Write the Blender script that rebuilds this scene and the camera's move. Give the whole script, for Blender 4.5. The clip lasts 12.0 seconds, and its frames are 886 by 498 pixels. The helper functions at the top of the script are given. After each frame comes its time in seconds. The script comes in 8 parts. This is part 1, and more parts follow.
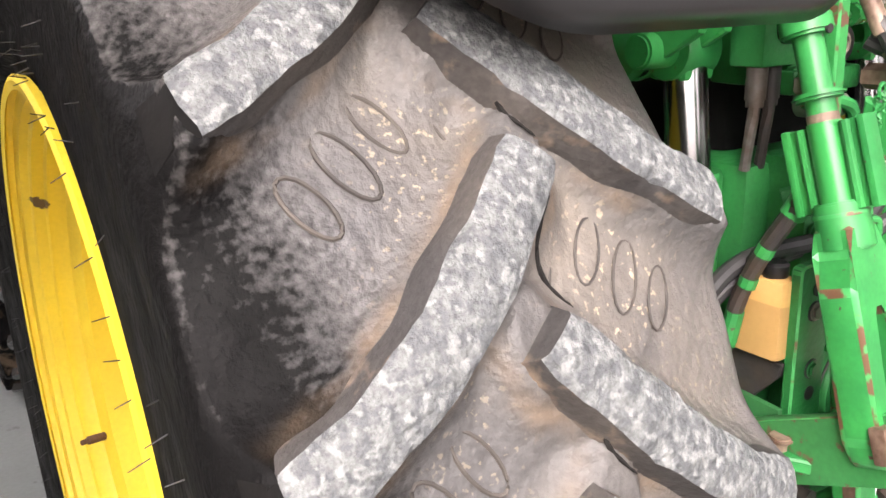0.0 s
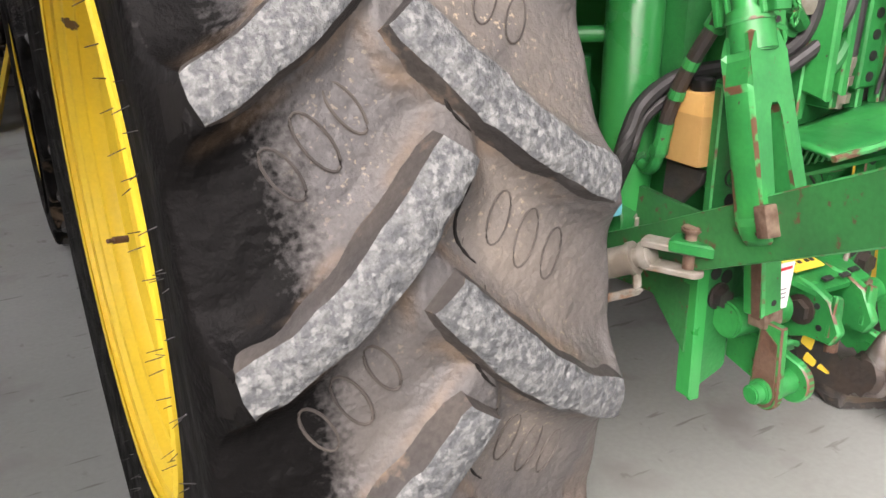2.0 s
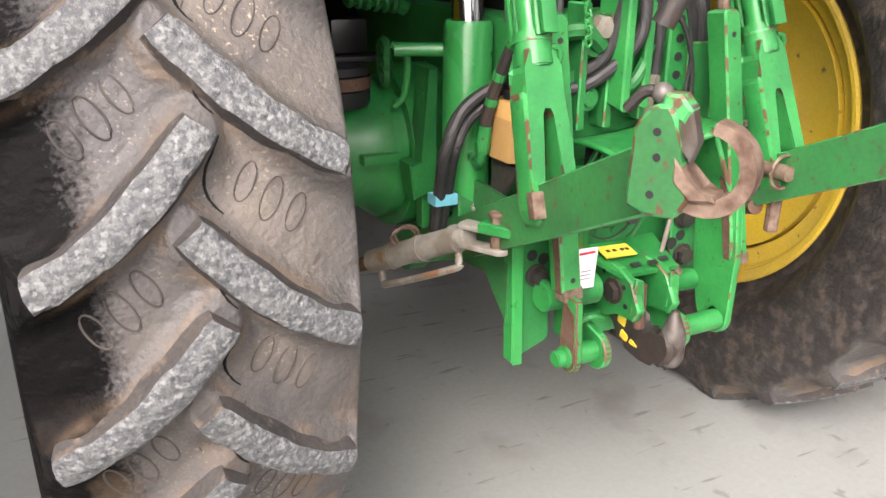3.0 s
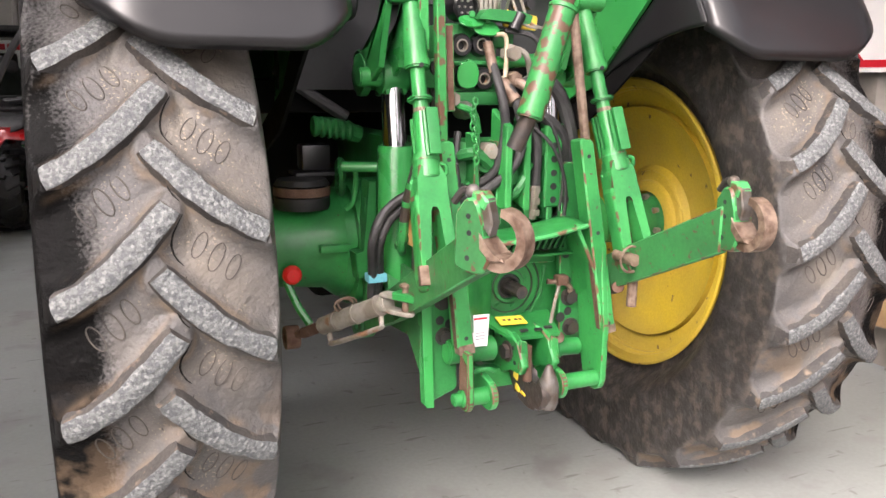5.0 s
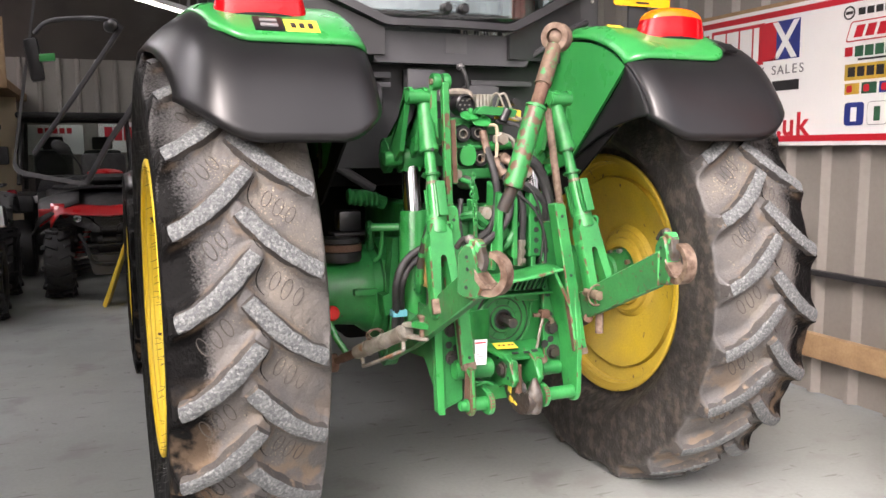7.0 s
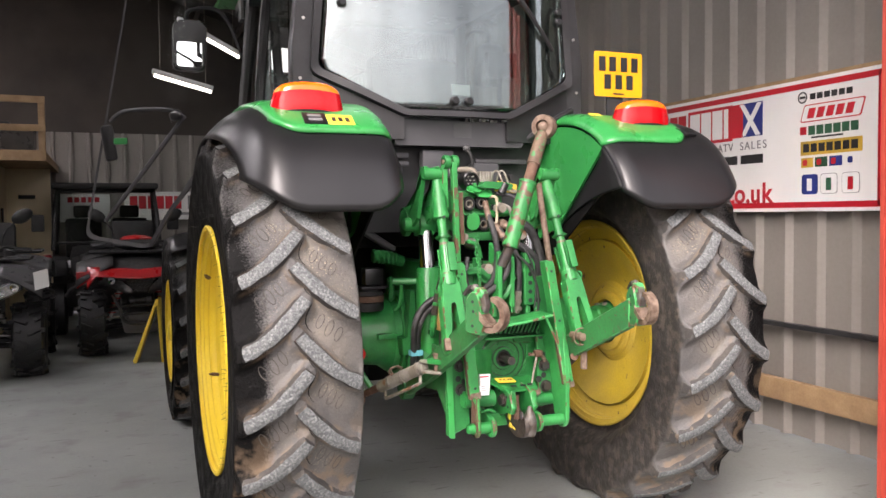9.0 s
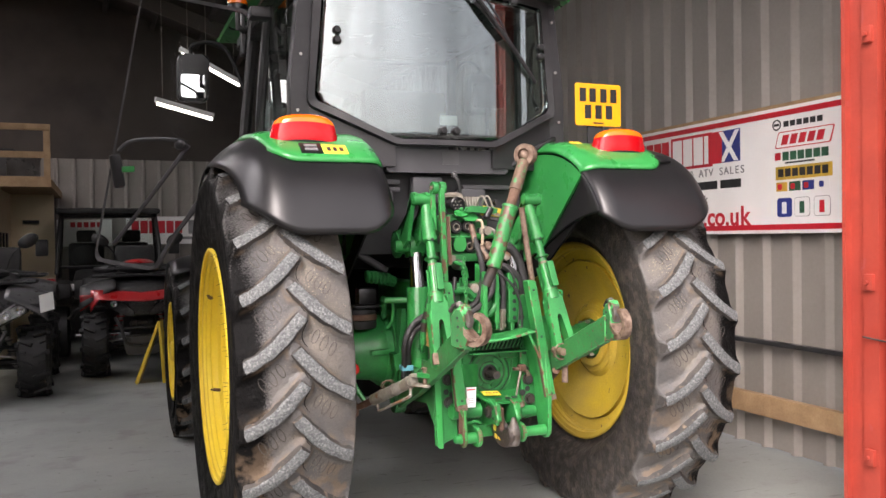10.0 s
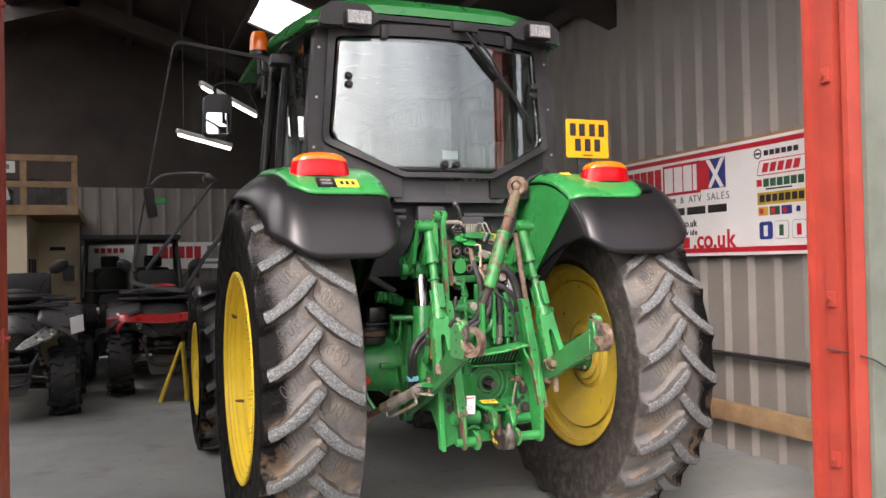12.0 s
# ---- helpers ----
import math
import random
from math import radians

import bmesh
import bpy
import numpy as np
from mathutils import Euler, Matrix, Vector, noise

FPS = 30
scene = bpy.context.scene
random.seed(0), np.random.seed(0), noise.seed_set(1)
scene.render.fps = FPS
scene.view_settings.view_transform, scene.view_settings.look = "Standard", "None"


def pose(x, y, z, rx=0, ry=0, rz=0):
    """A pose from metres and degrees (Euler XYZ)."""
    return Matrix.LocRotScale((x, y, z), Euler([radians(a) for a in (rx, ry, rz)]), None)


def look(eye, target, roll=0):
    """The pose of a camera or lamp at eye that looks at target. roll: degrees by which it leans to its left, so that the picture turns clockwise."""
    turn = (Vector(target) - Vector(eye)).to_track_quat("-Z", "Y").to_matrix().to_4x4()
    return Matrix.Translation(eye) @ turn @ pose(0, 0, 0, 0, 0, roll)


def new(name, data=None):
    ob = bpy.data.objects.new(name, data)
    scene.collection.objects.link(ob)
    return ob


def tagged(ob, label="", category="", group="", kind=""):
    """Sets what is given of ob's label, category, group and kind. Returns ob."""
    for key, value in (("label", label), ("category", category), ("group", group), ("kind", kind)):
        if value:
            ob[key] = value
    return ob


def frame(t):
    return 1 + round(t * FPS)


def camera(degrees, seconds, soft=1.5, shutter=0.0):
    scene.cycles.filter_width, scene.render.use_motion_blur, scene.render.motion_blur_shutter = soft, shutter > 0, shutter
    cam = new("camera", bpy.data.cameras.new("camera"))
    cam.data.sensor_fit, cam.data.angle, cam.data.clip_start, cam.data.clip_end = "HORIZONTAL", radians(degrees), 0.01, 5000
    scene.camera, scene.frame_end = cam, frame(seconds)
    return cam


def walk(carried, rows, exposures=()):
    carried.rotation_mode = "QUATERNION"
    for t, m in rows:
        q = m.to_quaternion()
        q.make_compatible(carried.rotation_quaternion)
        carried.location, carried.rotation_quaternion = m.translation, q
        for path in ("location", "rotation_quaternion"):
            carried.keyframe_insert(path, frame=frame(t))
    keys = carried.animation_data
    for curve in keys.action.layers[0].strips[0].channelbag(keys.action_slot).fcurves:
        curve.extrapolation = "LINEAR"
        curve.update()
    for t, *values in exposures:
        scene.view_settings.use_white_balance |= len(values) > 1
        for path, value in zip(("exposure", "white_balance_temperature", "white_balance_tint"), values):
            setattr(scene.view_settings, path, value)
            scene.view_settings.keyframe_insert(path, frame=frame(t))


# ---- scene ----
cam = camera(57.0, 12.0)
PATH = [
    (0, (-1.170, -1.104, 1.413), (-0.131, 0.503, 0.832), -1.8),
    (0.5, (-1.141, -1.165, 1.395), (-0.150, 0.476, 0.825), -1.8),
    (1, (-1.163, -1.197, 1.349), (-0.200, 0.447, 0.739), -1.8),
    (1.5, (-1.191, -1.269, 1.304), (-0.259, 0.363, 0.620), -1.4),
    (2, (-1.168, -1.370, 1.280), (-0.271, 0.255, 0.534), -0.7),
    (2.5, (-1.044, -1.556, 1.283), (-0.174, 0.069, 0.508), 0.2),
    (3, (-1.011, -1.742, 1.305), (-0.144, -0.085, 0.597), 0.7),
    (3.2, (-1.016, -1.809, 1.306), (-0.154, -0.140, 0.619), 0.8),
    (4.8, (-0.962, -2.315, 1.338), (-0.165, -0.534, 0.899), 0.6),
    (5, (-0.969, -2.343, 1.345), (-0.178, -0.554, 0.927), 0.5),
    (5.5, (-1.037, -2.457, 1.345), (-0.255, -0.653, 0.977), 0.3),
    (6, (-1.140, -2.634, 1.365), (-0.364, -0.820, 1.038), 0.1),
    (6.5, (-1.159, -2.789, 1.374), (-0.387, -0.966, 1.088), -0.2),
    (7, (-1.199, -2.918, 1.372), (-0.428, -1.089, 1.126), -0.4),
    (8.8, (-1.403, -3.375, 1.377), (-0.632, -1.532, 1.275), -0.5),
    (9, (-1.438, -3.434, 1.377), (-0.672, -1.589, 1.292), -0.6),
    (9.5, (-1.452, -3.558, 1.371), (-0.686, -1.711, 1.316), -0.7),
    (10, (-1.478, -3.647, 1.372), (-0.709, -1.802, 1.345), -0.8),
    (10.5, (-1.539, -3.764, 1.378), (-0.768, -1.918, 1.374), -1.0),
    (11, (-1.539, -3.886, 1.378), (-0.771, -2.039, 1.392), -1.2),
    (11.5, (-1.557, -3.975, 1.371), (-0.801, -2.124, 1.399), -1.2),
    (12, (-1.575, -4.024, 1.372), (-0.835, -2.166, 1.402), -1.2),
]
walk(cam, [(t, look(eye, target, roll)) for t, eye, target, roll in PATH],
     exposures=[(t, stops, 6850, 20) for t, stops in ((0, 1.15), (1, 0.78), (2, 0.58), (3.0, 0.74), (6.5, 0.8), (9.5, 0.58), (12, 0.45))])

# ---- world, sun, exposure ----
world = bpy.data.worlds.new("overcast_sky")
scene.world = world
world.use_nodes = True
wn = world.node_tree.nodes
wn.clear()
sky = wn.new("ShaderNodeTexSky")
sky.sky_type = "NISHITA"
sky.sun_disc = False
sky.sun_elevation, sky.sun_rotation = radians(43), radians(223)
sky.dust_density = 6.0
sky.air_density = 1.0
soft = wn.new("ShaderNodeHueSaturation")
soft.inputs["Saturation"].default_value = 0.25
bg = wn.new("ShaderNodeBackground")
bg.inputs["Strength"].default_value = 0.32
wout = wn.new("ShaderNodeOutputWorld")
# soft grey cloud banks
cloud = wn.new("ShaderNodeTexNoise")
cloud.inputs["Scale"].default_value, cloud.inputs["Detail"].default_value = 3.4, 5.0
cloud.inputs["Distortion"].default_value = 0.6
cover = wn.new("ShaderNodeMapRange")
cover.inputs["From Min"].default_value, cover.inputs["From Max"].default_value = 0.35, 0.65
cover.inputs["To Min"].default_value, cover.inputs["To Max"].default_value = 0.70, 1.24
shade_ = wn.new("ShaderNodeVectorMath")
shade_.operation = "SCALE"
way = wn.new("ShaderNodeTexCoord")
world.node_tree.links.new(way.outputs["Generated"], cloud.inputs["Vector"])
world.node_tree.links.new(cloud.outputs[0], cover.inputs["Value"])
world.node_tree.links.new(sky.outputs[0], shade_.inputs[0])
world.node_tree.links.new(cover.outputs[0], shade_.inputs["Scale"])
world.node_tree.links.new(shade_.outputs[0], soft.inputs["Color"])
world.node_tree.links.new(soft.outputs[0], bg.inputs[0])
world.node_tree.links.new(bg.outputs[0], wout.inputs[0])
sun = new("sun", bpy.data.lights.new("sun", "SUN"))
sun.data.energy, sun.data.angle, sun.data.color = 1.0, radians(30), (1.0, 0.97, 0.93)
sun.matrix_world = look((-9.6, -10.3, 13.2), (0, 0, 0))


# ---- materials ----
def material(name, color, rough=0.5, metal=0.0, color2=None, scale=8.0, mix=(0.4, 0.6), fine=120.0, fine_amt=0.12, bump=0.08, bump_scale=60.0,
             spec=0.5, wear=None, wear_scale=14.0, wear_at=(0.62, 0.68), coat=0.0, coords="Object", rough2=None, vary=False):
    """Two colours mixed by cloudy noise, fine grain over it, an optional worn colour in patches, and fine relief."""
    m = bpy.data.materials.new(name)
    m.use_nodes = True
    nt = m.node_tree
    n, l = nt.nodes, nt.links
    b = n["Principled BSDF"]
    b.inputs["Metallic"].default_value = metal
    b.inputs["Specular IOR Level"].default_value = spec
    b.inputs["Coat Weight"].default_value = coat
    tc = n.new("ShaderNodeTexCoord")
    src = tc.outputs[coords]
    if vary:
        oi, sc, ad = n.new("ShaderNodeObjectInfo"), n.new("ShaderNodeVectorMath"), n.new("ShaderNodeVectorMath")
        sc.operation, ad.operation = "SCALE", "ADD"
        sc.inputs[0].default_value = (17.0, 29.0, 41.0)
        l.new(oi.outputs["Random"], sc.inputs["Scale"])
        l.new(src, ad.inputs[0])
        l.new(sc.outputs[0], ad.inputs[1])
        src = ad.outputs[0]

    def clouds(sc, detail=6.0, lo=0.0, hi=1.0):
        t = n.new("ShaderNodeTexNoise")
        t.inputs["Scale"].default_value, t.inputs["Detail"].default_value = sc, detail
        l.new(src, t.inputs["Vector"])
        r = n.new("ShaderNodeMapRange")
        r.inputs["From Min"].default_value, r.inputs["From Max"].default_value = lo, hi
        l.new(t.outputs[0], r.inputs["Value"])
        return r.outputs[0]

    def blend(fac, a, bcol):
        x = n.new("ShaderNodeMix")
        x.data_type = "RGBA"
        if isinstance(fac, float):
            x.inputs[0].default_value = fac
        else:
            l.new(fac, x.inputs[0])
        for k, v in ((6, a), (7, bcol)):
            if isinstance(v, tuple):
                x.inputs[k].default_value = (*v, 1)
            else:
                l.new(v, x.inputs[k])
        return x.outputs[2]

    c2 = color2 or tuple(v * 0.75 for v in color)
    col = blend(clouds(scale, 6.0, *mix), color, c2)
    g = clouds(fine, 3.0, 0.3, 0.7)
    dark = blend(fine_amt, col, tuple(v * 0.25 for v in color))
    col = blend(g, col, dark)
    rr = n.new("ShaderNodeMapRange")
    rr.inputs["To Min"].default_value, rr.inputs["To Max"].default_value = rough, rough2 if rough2 is not None else min(1.0, rough + 0.15)
    l.new(clouds(scale * 2.3, 5.0, 0.35, 0.65), rr.inputs["Value"])
    l.new(rr.outputs[0], b.inputs["Roughness"])
    if wear:
        w = clouds(wear_scale, 8.0, *wear_at)
        col = blend(w, col, wear)
        if metal:
            inv = n.new("ShaderNodeMath")
            inv.operation, inv.inputs[0].default_value = "SUBTRACT", metal
            l.new(w, inv.inputs[1])
            l.new(inv.outputs[0], b.inputs["Metallic"])
    l.new(col, b.inputs["Base Color"])
    bp = n.new("ShaderNodeBump")
    bp.inputs["Strength"].default_value, bp.inputs["Distance"].default_value = bump, 0.01
    l.new(clouds(bump_scale, 5.0), bp.inputs["Height"])
    l.new(bp.outputs[0], b.inputs["Normal"])
    return m


def glass_material(name, tint=(0.85, 0.93, 0.9), rough=0.0, coat=0.0, ior=1.45):
    m = bpy.data.materials.new(name)
    m.use_nodes = True
    b = m.node_tree.nodes["Principled BSDF"]
    b.inputs["Base Color"].default_value = (*tint, 1)
    b.inputs["Transmission Weight"].default_value = 1.0
    b.inputs["Roughness"].default_value = rough
    b.inputs["IOR"].default_value = ior
    b.inputs["Coat Weight"].default_value = coat
    b.inputs["Coat IOR"].default_value = 1.9
    return m


def glow_material(name, color, strength):
    m = bpy.data.materials.new(name)
    m.use_nodes = True
    b = m.node_tree.nodes["Principled BSDF"]
    b.inputs["Base Color"].default_value = (*color, 1)
    b.inputs["Emission Color"].default_value = (*color, 1)
    b.inputs["Emission Strength"].default_value = strength
    return m


GREEN = material("green_paint", (0.024, 0.26, 0.060), 0.26, color2=(0.018, 0.225, 0.052), scale=5, fine=90, fine_amt=0.05, bump=0.02, coat=0.3, rough2=0.4)
GREEN_WORN = material("worn_green_paint", (0.023, 0.25, 0.058), 0.32, color2=(0.012, 0.165, 0.040), scale=9, fine_amt=0.2, bump=0.05,
                      wear=(0.085, 0.042, 0.025), wear_scale=85, wear_at=(0.675, 0.71))
GREEN_RUSTY = material("scraped_green_paint", (0.024, 0.24, 0.055), 0.36, color2=(0.010, 0.17, 0.04), scale=9, fine_amt=0.18, bump=0.08,
                       wear=(0.095, 0.046, 0.027), wear_scale=34, wear_at=(0.53, 0.57))
# dirty link paint; its dark tone also stands for shade on the sway plate
GREEN_DIRTY_SHADED = material("dirty_shaded_green_paint", (0.022, 0.165, 0.044), 0.42, color2=(0.020, 0.105, 0.034), scale=7, mix=(0.35, 0.65), fine_amt=0.25, bump=0.08,
                       wear=(0.10, 0.052, 0.03), wear_scale=60, wear_at=(0.62, 0.68))
# cast surfaces in a darker green, with recess shade put into the colour
GREEN_CAST_SHADED = material("shaded_green_casting", (0.016, 0.19, 0.045), 0.36, color2=(0.007, 0.075, 0.021), scale=6, mix=(0.4, 0.7), fine=150, fine_amt=0.2, bump=0.15, bump_scale=120)
YELLOW = material("yellow_paint", (0.80, 0.60, 0.04), 0.42, color2=(0.73, 0.54, 0.04), scale=4, fine_amt=0.1, bump=0.03,
                  wear=(0.10, 0.06, 0.03), wear_scale=16, wear_at=(0.70, 0.72))
YELLOW_DUSTY = material("dusty_yellow_paint", (0.58, 0.41, 0.03), 0.5, color2=(0.40, 0.29, 0.06), scale=3.5, mix=(0.35, 0.7), fine_amt=0.2, bump=0.04,
                        wear=(0.14, 0.09, 0.04), wear_scale=20, wear_at=(0.68, 0.71))
BLACK_PLASTIC = material("black_plastic", (0.009, 0.009, 0.010), 0.30, color2=(0.011, 0.011, 0.012), scale=6, fine=400, fine_amt=0.1, bump=0.02, bump_scale=300, rough2=0.36, spec=0.5)
BLACK_PAINT = material("black_trim", (0.022, 0.022, 0.024), 0.36, color2=(0.030, 0.030, 0.032), scale=7, bump=0.03, spec=0.35)
TRIM_GREY = material("charcoal_trim", (0.050, 0.050, 0.054), 0.36, color2=(0.060, 0.060, 0.065), scale=5, fine=300, fine_amt=0.1, bump=0.03, bump_scale=250)
# near-black that puts shade into gaps and undersides
SHADE_BLACK = material("shade_black", (0.008, 0.008, 0.008), 0.85, bump=0.1, spec=0.1)
# rust wear over a paler green that stands in for edge highlights
EDGE_WORN_LIT = material("worn_highlit_edge", (0.05, 0.33, 0.10), 0.35, color2=(0.03, 0.26, 0.07), scale=12, mix=(0.4, 0.6), fine_amt=0.15, bump=0.1,
                     wear=(0.12, 0.062, 0.036), wear_scale=26, wear_at=(0.51, 0.56))
RUBBER_HOSE = material("hose_rubber", (0.018, 0.018, 0.019), 0.5, color2=(0.03, 0.03, 0.03), scale=30, bump=0.05, bump_scale=300)
STEEL = material("bare_steel", (0.45, 0.44, 0.42), 0.35, 0.85, color2=(0.33, 0.31, 0.28), scale=18, bump=0.06, wear=(0.22, 0.12, 0.06), wear_scale=22, wear_at=(0.66, 0.7))
DULL_STEEL = material("weathered_steel", (0.30, 0.285, 0.25), 0.5, 0.35, color2=(0.20, 0.175, 0.14), scale=22, bump=0.12, wear=(0.2, 0.11, 0.06), wear_scale=18, wear_at=(0.6, 0.66))
CHROME = material("chrome", (0.42, 0.42, 0.43), 0.16, 1.0, color2=(0.5, 0.5, 0.51), scale=4, fine_amt=0.0, bump=0.0, rough2=0.2)
RUST = material("rusty_steel", (0.085, 0.038, 0.021), 0.75, 0.0, color2=(0.13, 0.075, 0.05), scale=25, mix=(0.35, 0.65), fine_amt=0.3, bump=0.3, bump_scale=120)
RUST_PALE = material("worn_hook_steel", (0.250, 0.180, 0.135), 0.48, 0.3, color2=(0.095, 0.055, 0.036), scale=34, mix=(0.38, 0.64), fine_amt=0.25, bump=0.2, bump_scale=90)


def tyre_material():
    """Dusty rubber: tan dust and flecks on the crown, brown dirt along the feet of the bars, near-black dressing with torn edges towards the outer shoulder."""
    m = material("tyre_rubber", (0.064, 0.063, 0.063), 0.46, color2=(0.098, 0.093, 0.088), scale=6, mix=(0.38, 0.68), fine=210, fine_amt=0.35, bump=0.45, bump_scale=85, spec=0.45, rough2=0.68)
    nt = m.node_tree
    n, l = nt.nodes, nt.links
    b = n["Principled BSDF"]
    tc = n.new("ShaderNodeTexCoord")

    def noise(sc, detail, lo, hi):
        t = n.new("ShaderNodeTexNoise")
        t.inputs["Scale"].default_value, t.inputs["Detail"].default_value = sc, detail
        l.new(tc.outputs["Object"], t.inputs["Vector"])
        r = n.new("ShaderNodeMapRange")
        r.inputs["From Min"].default_value, r.inputs["From Max"].default_value = lo, hi
        l.new(t.outputs[0], r.inputs["Value"])
        return r.outputs[0]

    def mark(name):
        at = n.new("ShaderNodeAttribute")
        at.attribute_name = name
        return at.outputs["Fac"]

    def calc(op, a, c):
        q = n.new("ShaderNodeMath")
        q.operation = op
        for k, v in enumerate((a, c)):
            if isinstance(v, float):
                q.inputs[k].default_value = v
            else:
                l.new(v, q.inputs[k])
        return q.outputs[0]

    def over(fac, a, c):
        mx = n.new("ShaderNodeMix")
        mx.data_type = "RGBA"
        l.new(fac, mx.inputs[0])
        l.new(a, mx.inputs[6])
        mx.inputs[7].default_value = (*c, 1)
        return mx.outputs[2]

    col = b.inputs["Base Color"].links[0].from_socket
    col = over(calc("MULTIPLY", calc("MULTIPLY", mark("dust"), noise(7, 5, 0.36, 0.66)), 0.80), col, (0.228, 0.196, 0.156))
    col = over(calc("MULTIPLY", calc("MULTIPLY", mark("dust"), noise(165, 2, 0.61, 0.69)), noise(9, 3, 0.42, 0.60)), col, (0.40, 0.33, 0.23))
    col = over(calc("MULTIPLY", mark("grime"), noise(30, 6, 0.10, 0.50)), col, (0.026, 0.023, 0.021))
    col = over(calc("MULTIPLY", calc("MULTIPLY", mark("grime"), noise(26, 9, 0.50, 0.66)), 0.55), col, (0.120, 0.098, 0.078))
    torn = calc("ADD", calc("ADD", mark("dressing"), calc("MULTIPLY", noise(4.5, 4, 0.2, 1.0), 0.42)), calc("MULTIPLY", noise(150, 4, 0.3, 0.7), 0.24))
    mr = n.new("ShaderNodeMapRange")
    mr.inputs["From Min"].default_value, mr.inputs["From Max"].default_value = 0.46, 0.80
    l.new(torn, mr.inputs["Value"])
    col = over(mr.outputs[0], col, (0.0045, 0.0044, 0.0044))
    col = over(calc("MULTIPLY", calc("MULTIPLY", mark("dirt"), noise(16, 5, 0.42, 0.62)), 0.7), col, (0.15, 0.108, 0.072))
    col = over(calc("MULTIPLY", calc("MULTIPLY", mark("soil"), noise(11, 8, 0.50, 0.58)), 0.85), col, (0.135, 0.098, 0.066))
    l.new(col, b.inputs["Base Color"])
    gl = n.new("ShaderNodeMapRange")
    gl.inputs["To Min"].default_value, gl.inputs["To Max"].default_value = 0.5, 0.08
    l.new(mr.outputs[0], gl.inputs["Value"])
    l.new(gl.outputs[0], b.inputs["Specular IOR Level"])
    return m


TYRE = tyre_material()
DRESSED = material("dressed_rubber", (0.005, 0.005, 0.005), 0.6, color2=(0.010, 0.0095, 0.009), scale=14, fine_amt=0.2, bump=0.15, spec=0.12)
LUG_TOP = material("worn_lug_face", (0.088, 0.096, 0.100), 0.55, color2=(0.150, 0.160, 0.158), scale=105, mix=(0.44, 0.58), fine=330, fine_amt=0.45, bump=0.7, bump_scale=95,
                   wear=(0.190, 0.200, 0.195), wear_scale=120, wear_at=(0.53, 0.64), vary=True)
# ridges coloured darker than the casing to draw their own small shadows
SHADED_MOULD_LINE = material("shaded_mould_line", (0.045, 0.041, 0.038), 0.6, color2=(0.085, 0.075, 0.065), scale=12, bump=0.1, spec=0.25)
SEAM = material("mould_seam", (0.012, 0.011, 0.010), 0.7, bump=0.1, spec=0.2)
WORN_STEEL = material("worn_dark_steel", (0.15, 0.14, 0.13), 0.45, 0.5, color2=(0.085, 0.065, 0.05), scale=25, bump=0.1)
LUG_SIDE = material("lug_flank", (0.048, 0.046, 0.045), 0.58, color2=(0.085, 0.076, 0.067), scale=9, mix=(0.4, 0.7), fine=170, fine_amt=0.35, bump=0.3, bump_scale=80,
                    wear=(0.19, 0.145, 0.105), wear_scale=34, wear_at=(0.58, 0.74), spec=0.25, vary=True)
CONCRETE = material("painted_concrete", (0.312, 0.330, 0.316), 0.42, color2=(0.248, 0.264, 0.251), scale=0.8, mix=(0.35, 0.65), fine=60, fine_amt=0.12, bump=0.05, bump_scale=25,
                    wear=(0.21, 0.21, 0.205), wear_scale=3.2, wear_at=(0.58, 0.70), coords="Object", rough2=0.6)


def scuffed(m):
    """Adds thin scrape lines and dull smudges to the painted floor."""
    nt = m.node_tree
    n, l = nt.nodes, nt.links
    b = n["Principled BSDF"]
    tc = n.new("ShaderNodeTexCoord")
    col = b.inputs["Base Color"].links[0].from_socket
    for turn, stretch, lo, hi, dark in ((0.5, (3.4, 30.0, 1.0), 0.66, 0.70, (0.12, 0.118, 0.108)), (-0.9, (4.0, 26.0, 1.0), 0.67, 0.71, (0.14, 0.14, 0.128)), (0.2, (2.2, 3.1, 1.0), 0.60, 0.80, (0.20, 0.195, 0.18)), (1.1, (16.0, 11.0, 1.0), 0.66, 0.72, (0.15, 0.148, 0.138))):
        mp = n.new("ShaderNodeMapping")
        mp.inputs["Rotation"].default_value = (0, 0, turn)
        mp.inputs["Scale"].default_value = stretch
        l.new(tc.outputs["Object"], mp.inputs["Vector"])
        t = n.new("ShaderNodeTexNoise")
        t.inputs["Scale"].default_value, t.inputs["Detail"].default_value = 1.0, 5
        l.new(mp.outputs[0], t.inputs["Vector"])
        r = n.new("ShaderNodeMapRange")
        r.inputs["From Min"].default_value, r.inputs["From Max"].default_value = lo, hi
        r.inputs["To Max"].default_value = 0.7
        l.new(t.outputs[0], r.inputs["Value"])
        x = n.new("ShaderNodeMix")
        x.data_type = "RGBA"
        l.new(r.outputs[0], x.inputs[0])
        l.new(col, x.inputs[6])
        x.inputs[7].default_value = (*dark, 1)
        col = x.outputs[2]
    l.new(col, b.inputs["Base Color"])
    return m


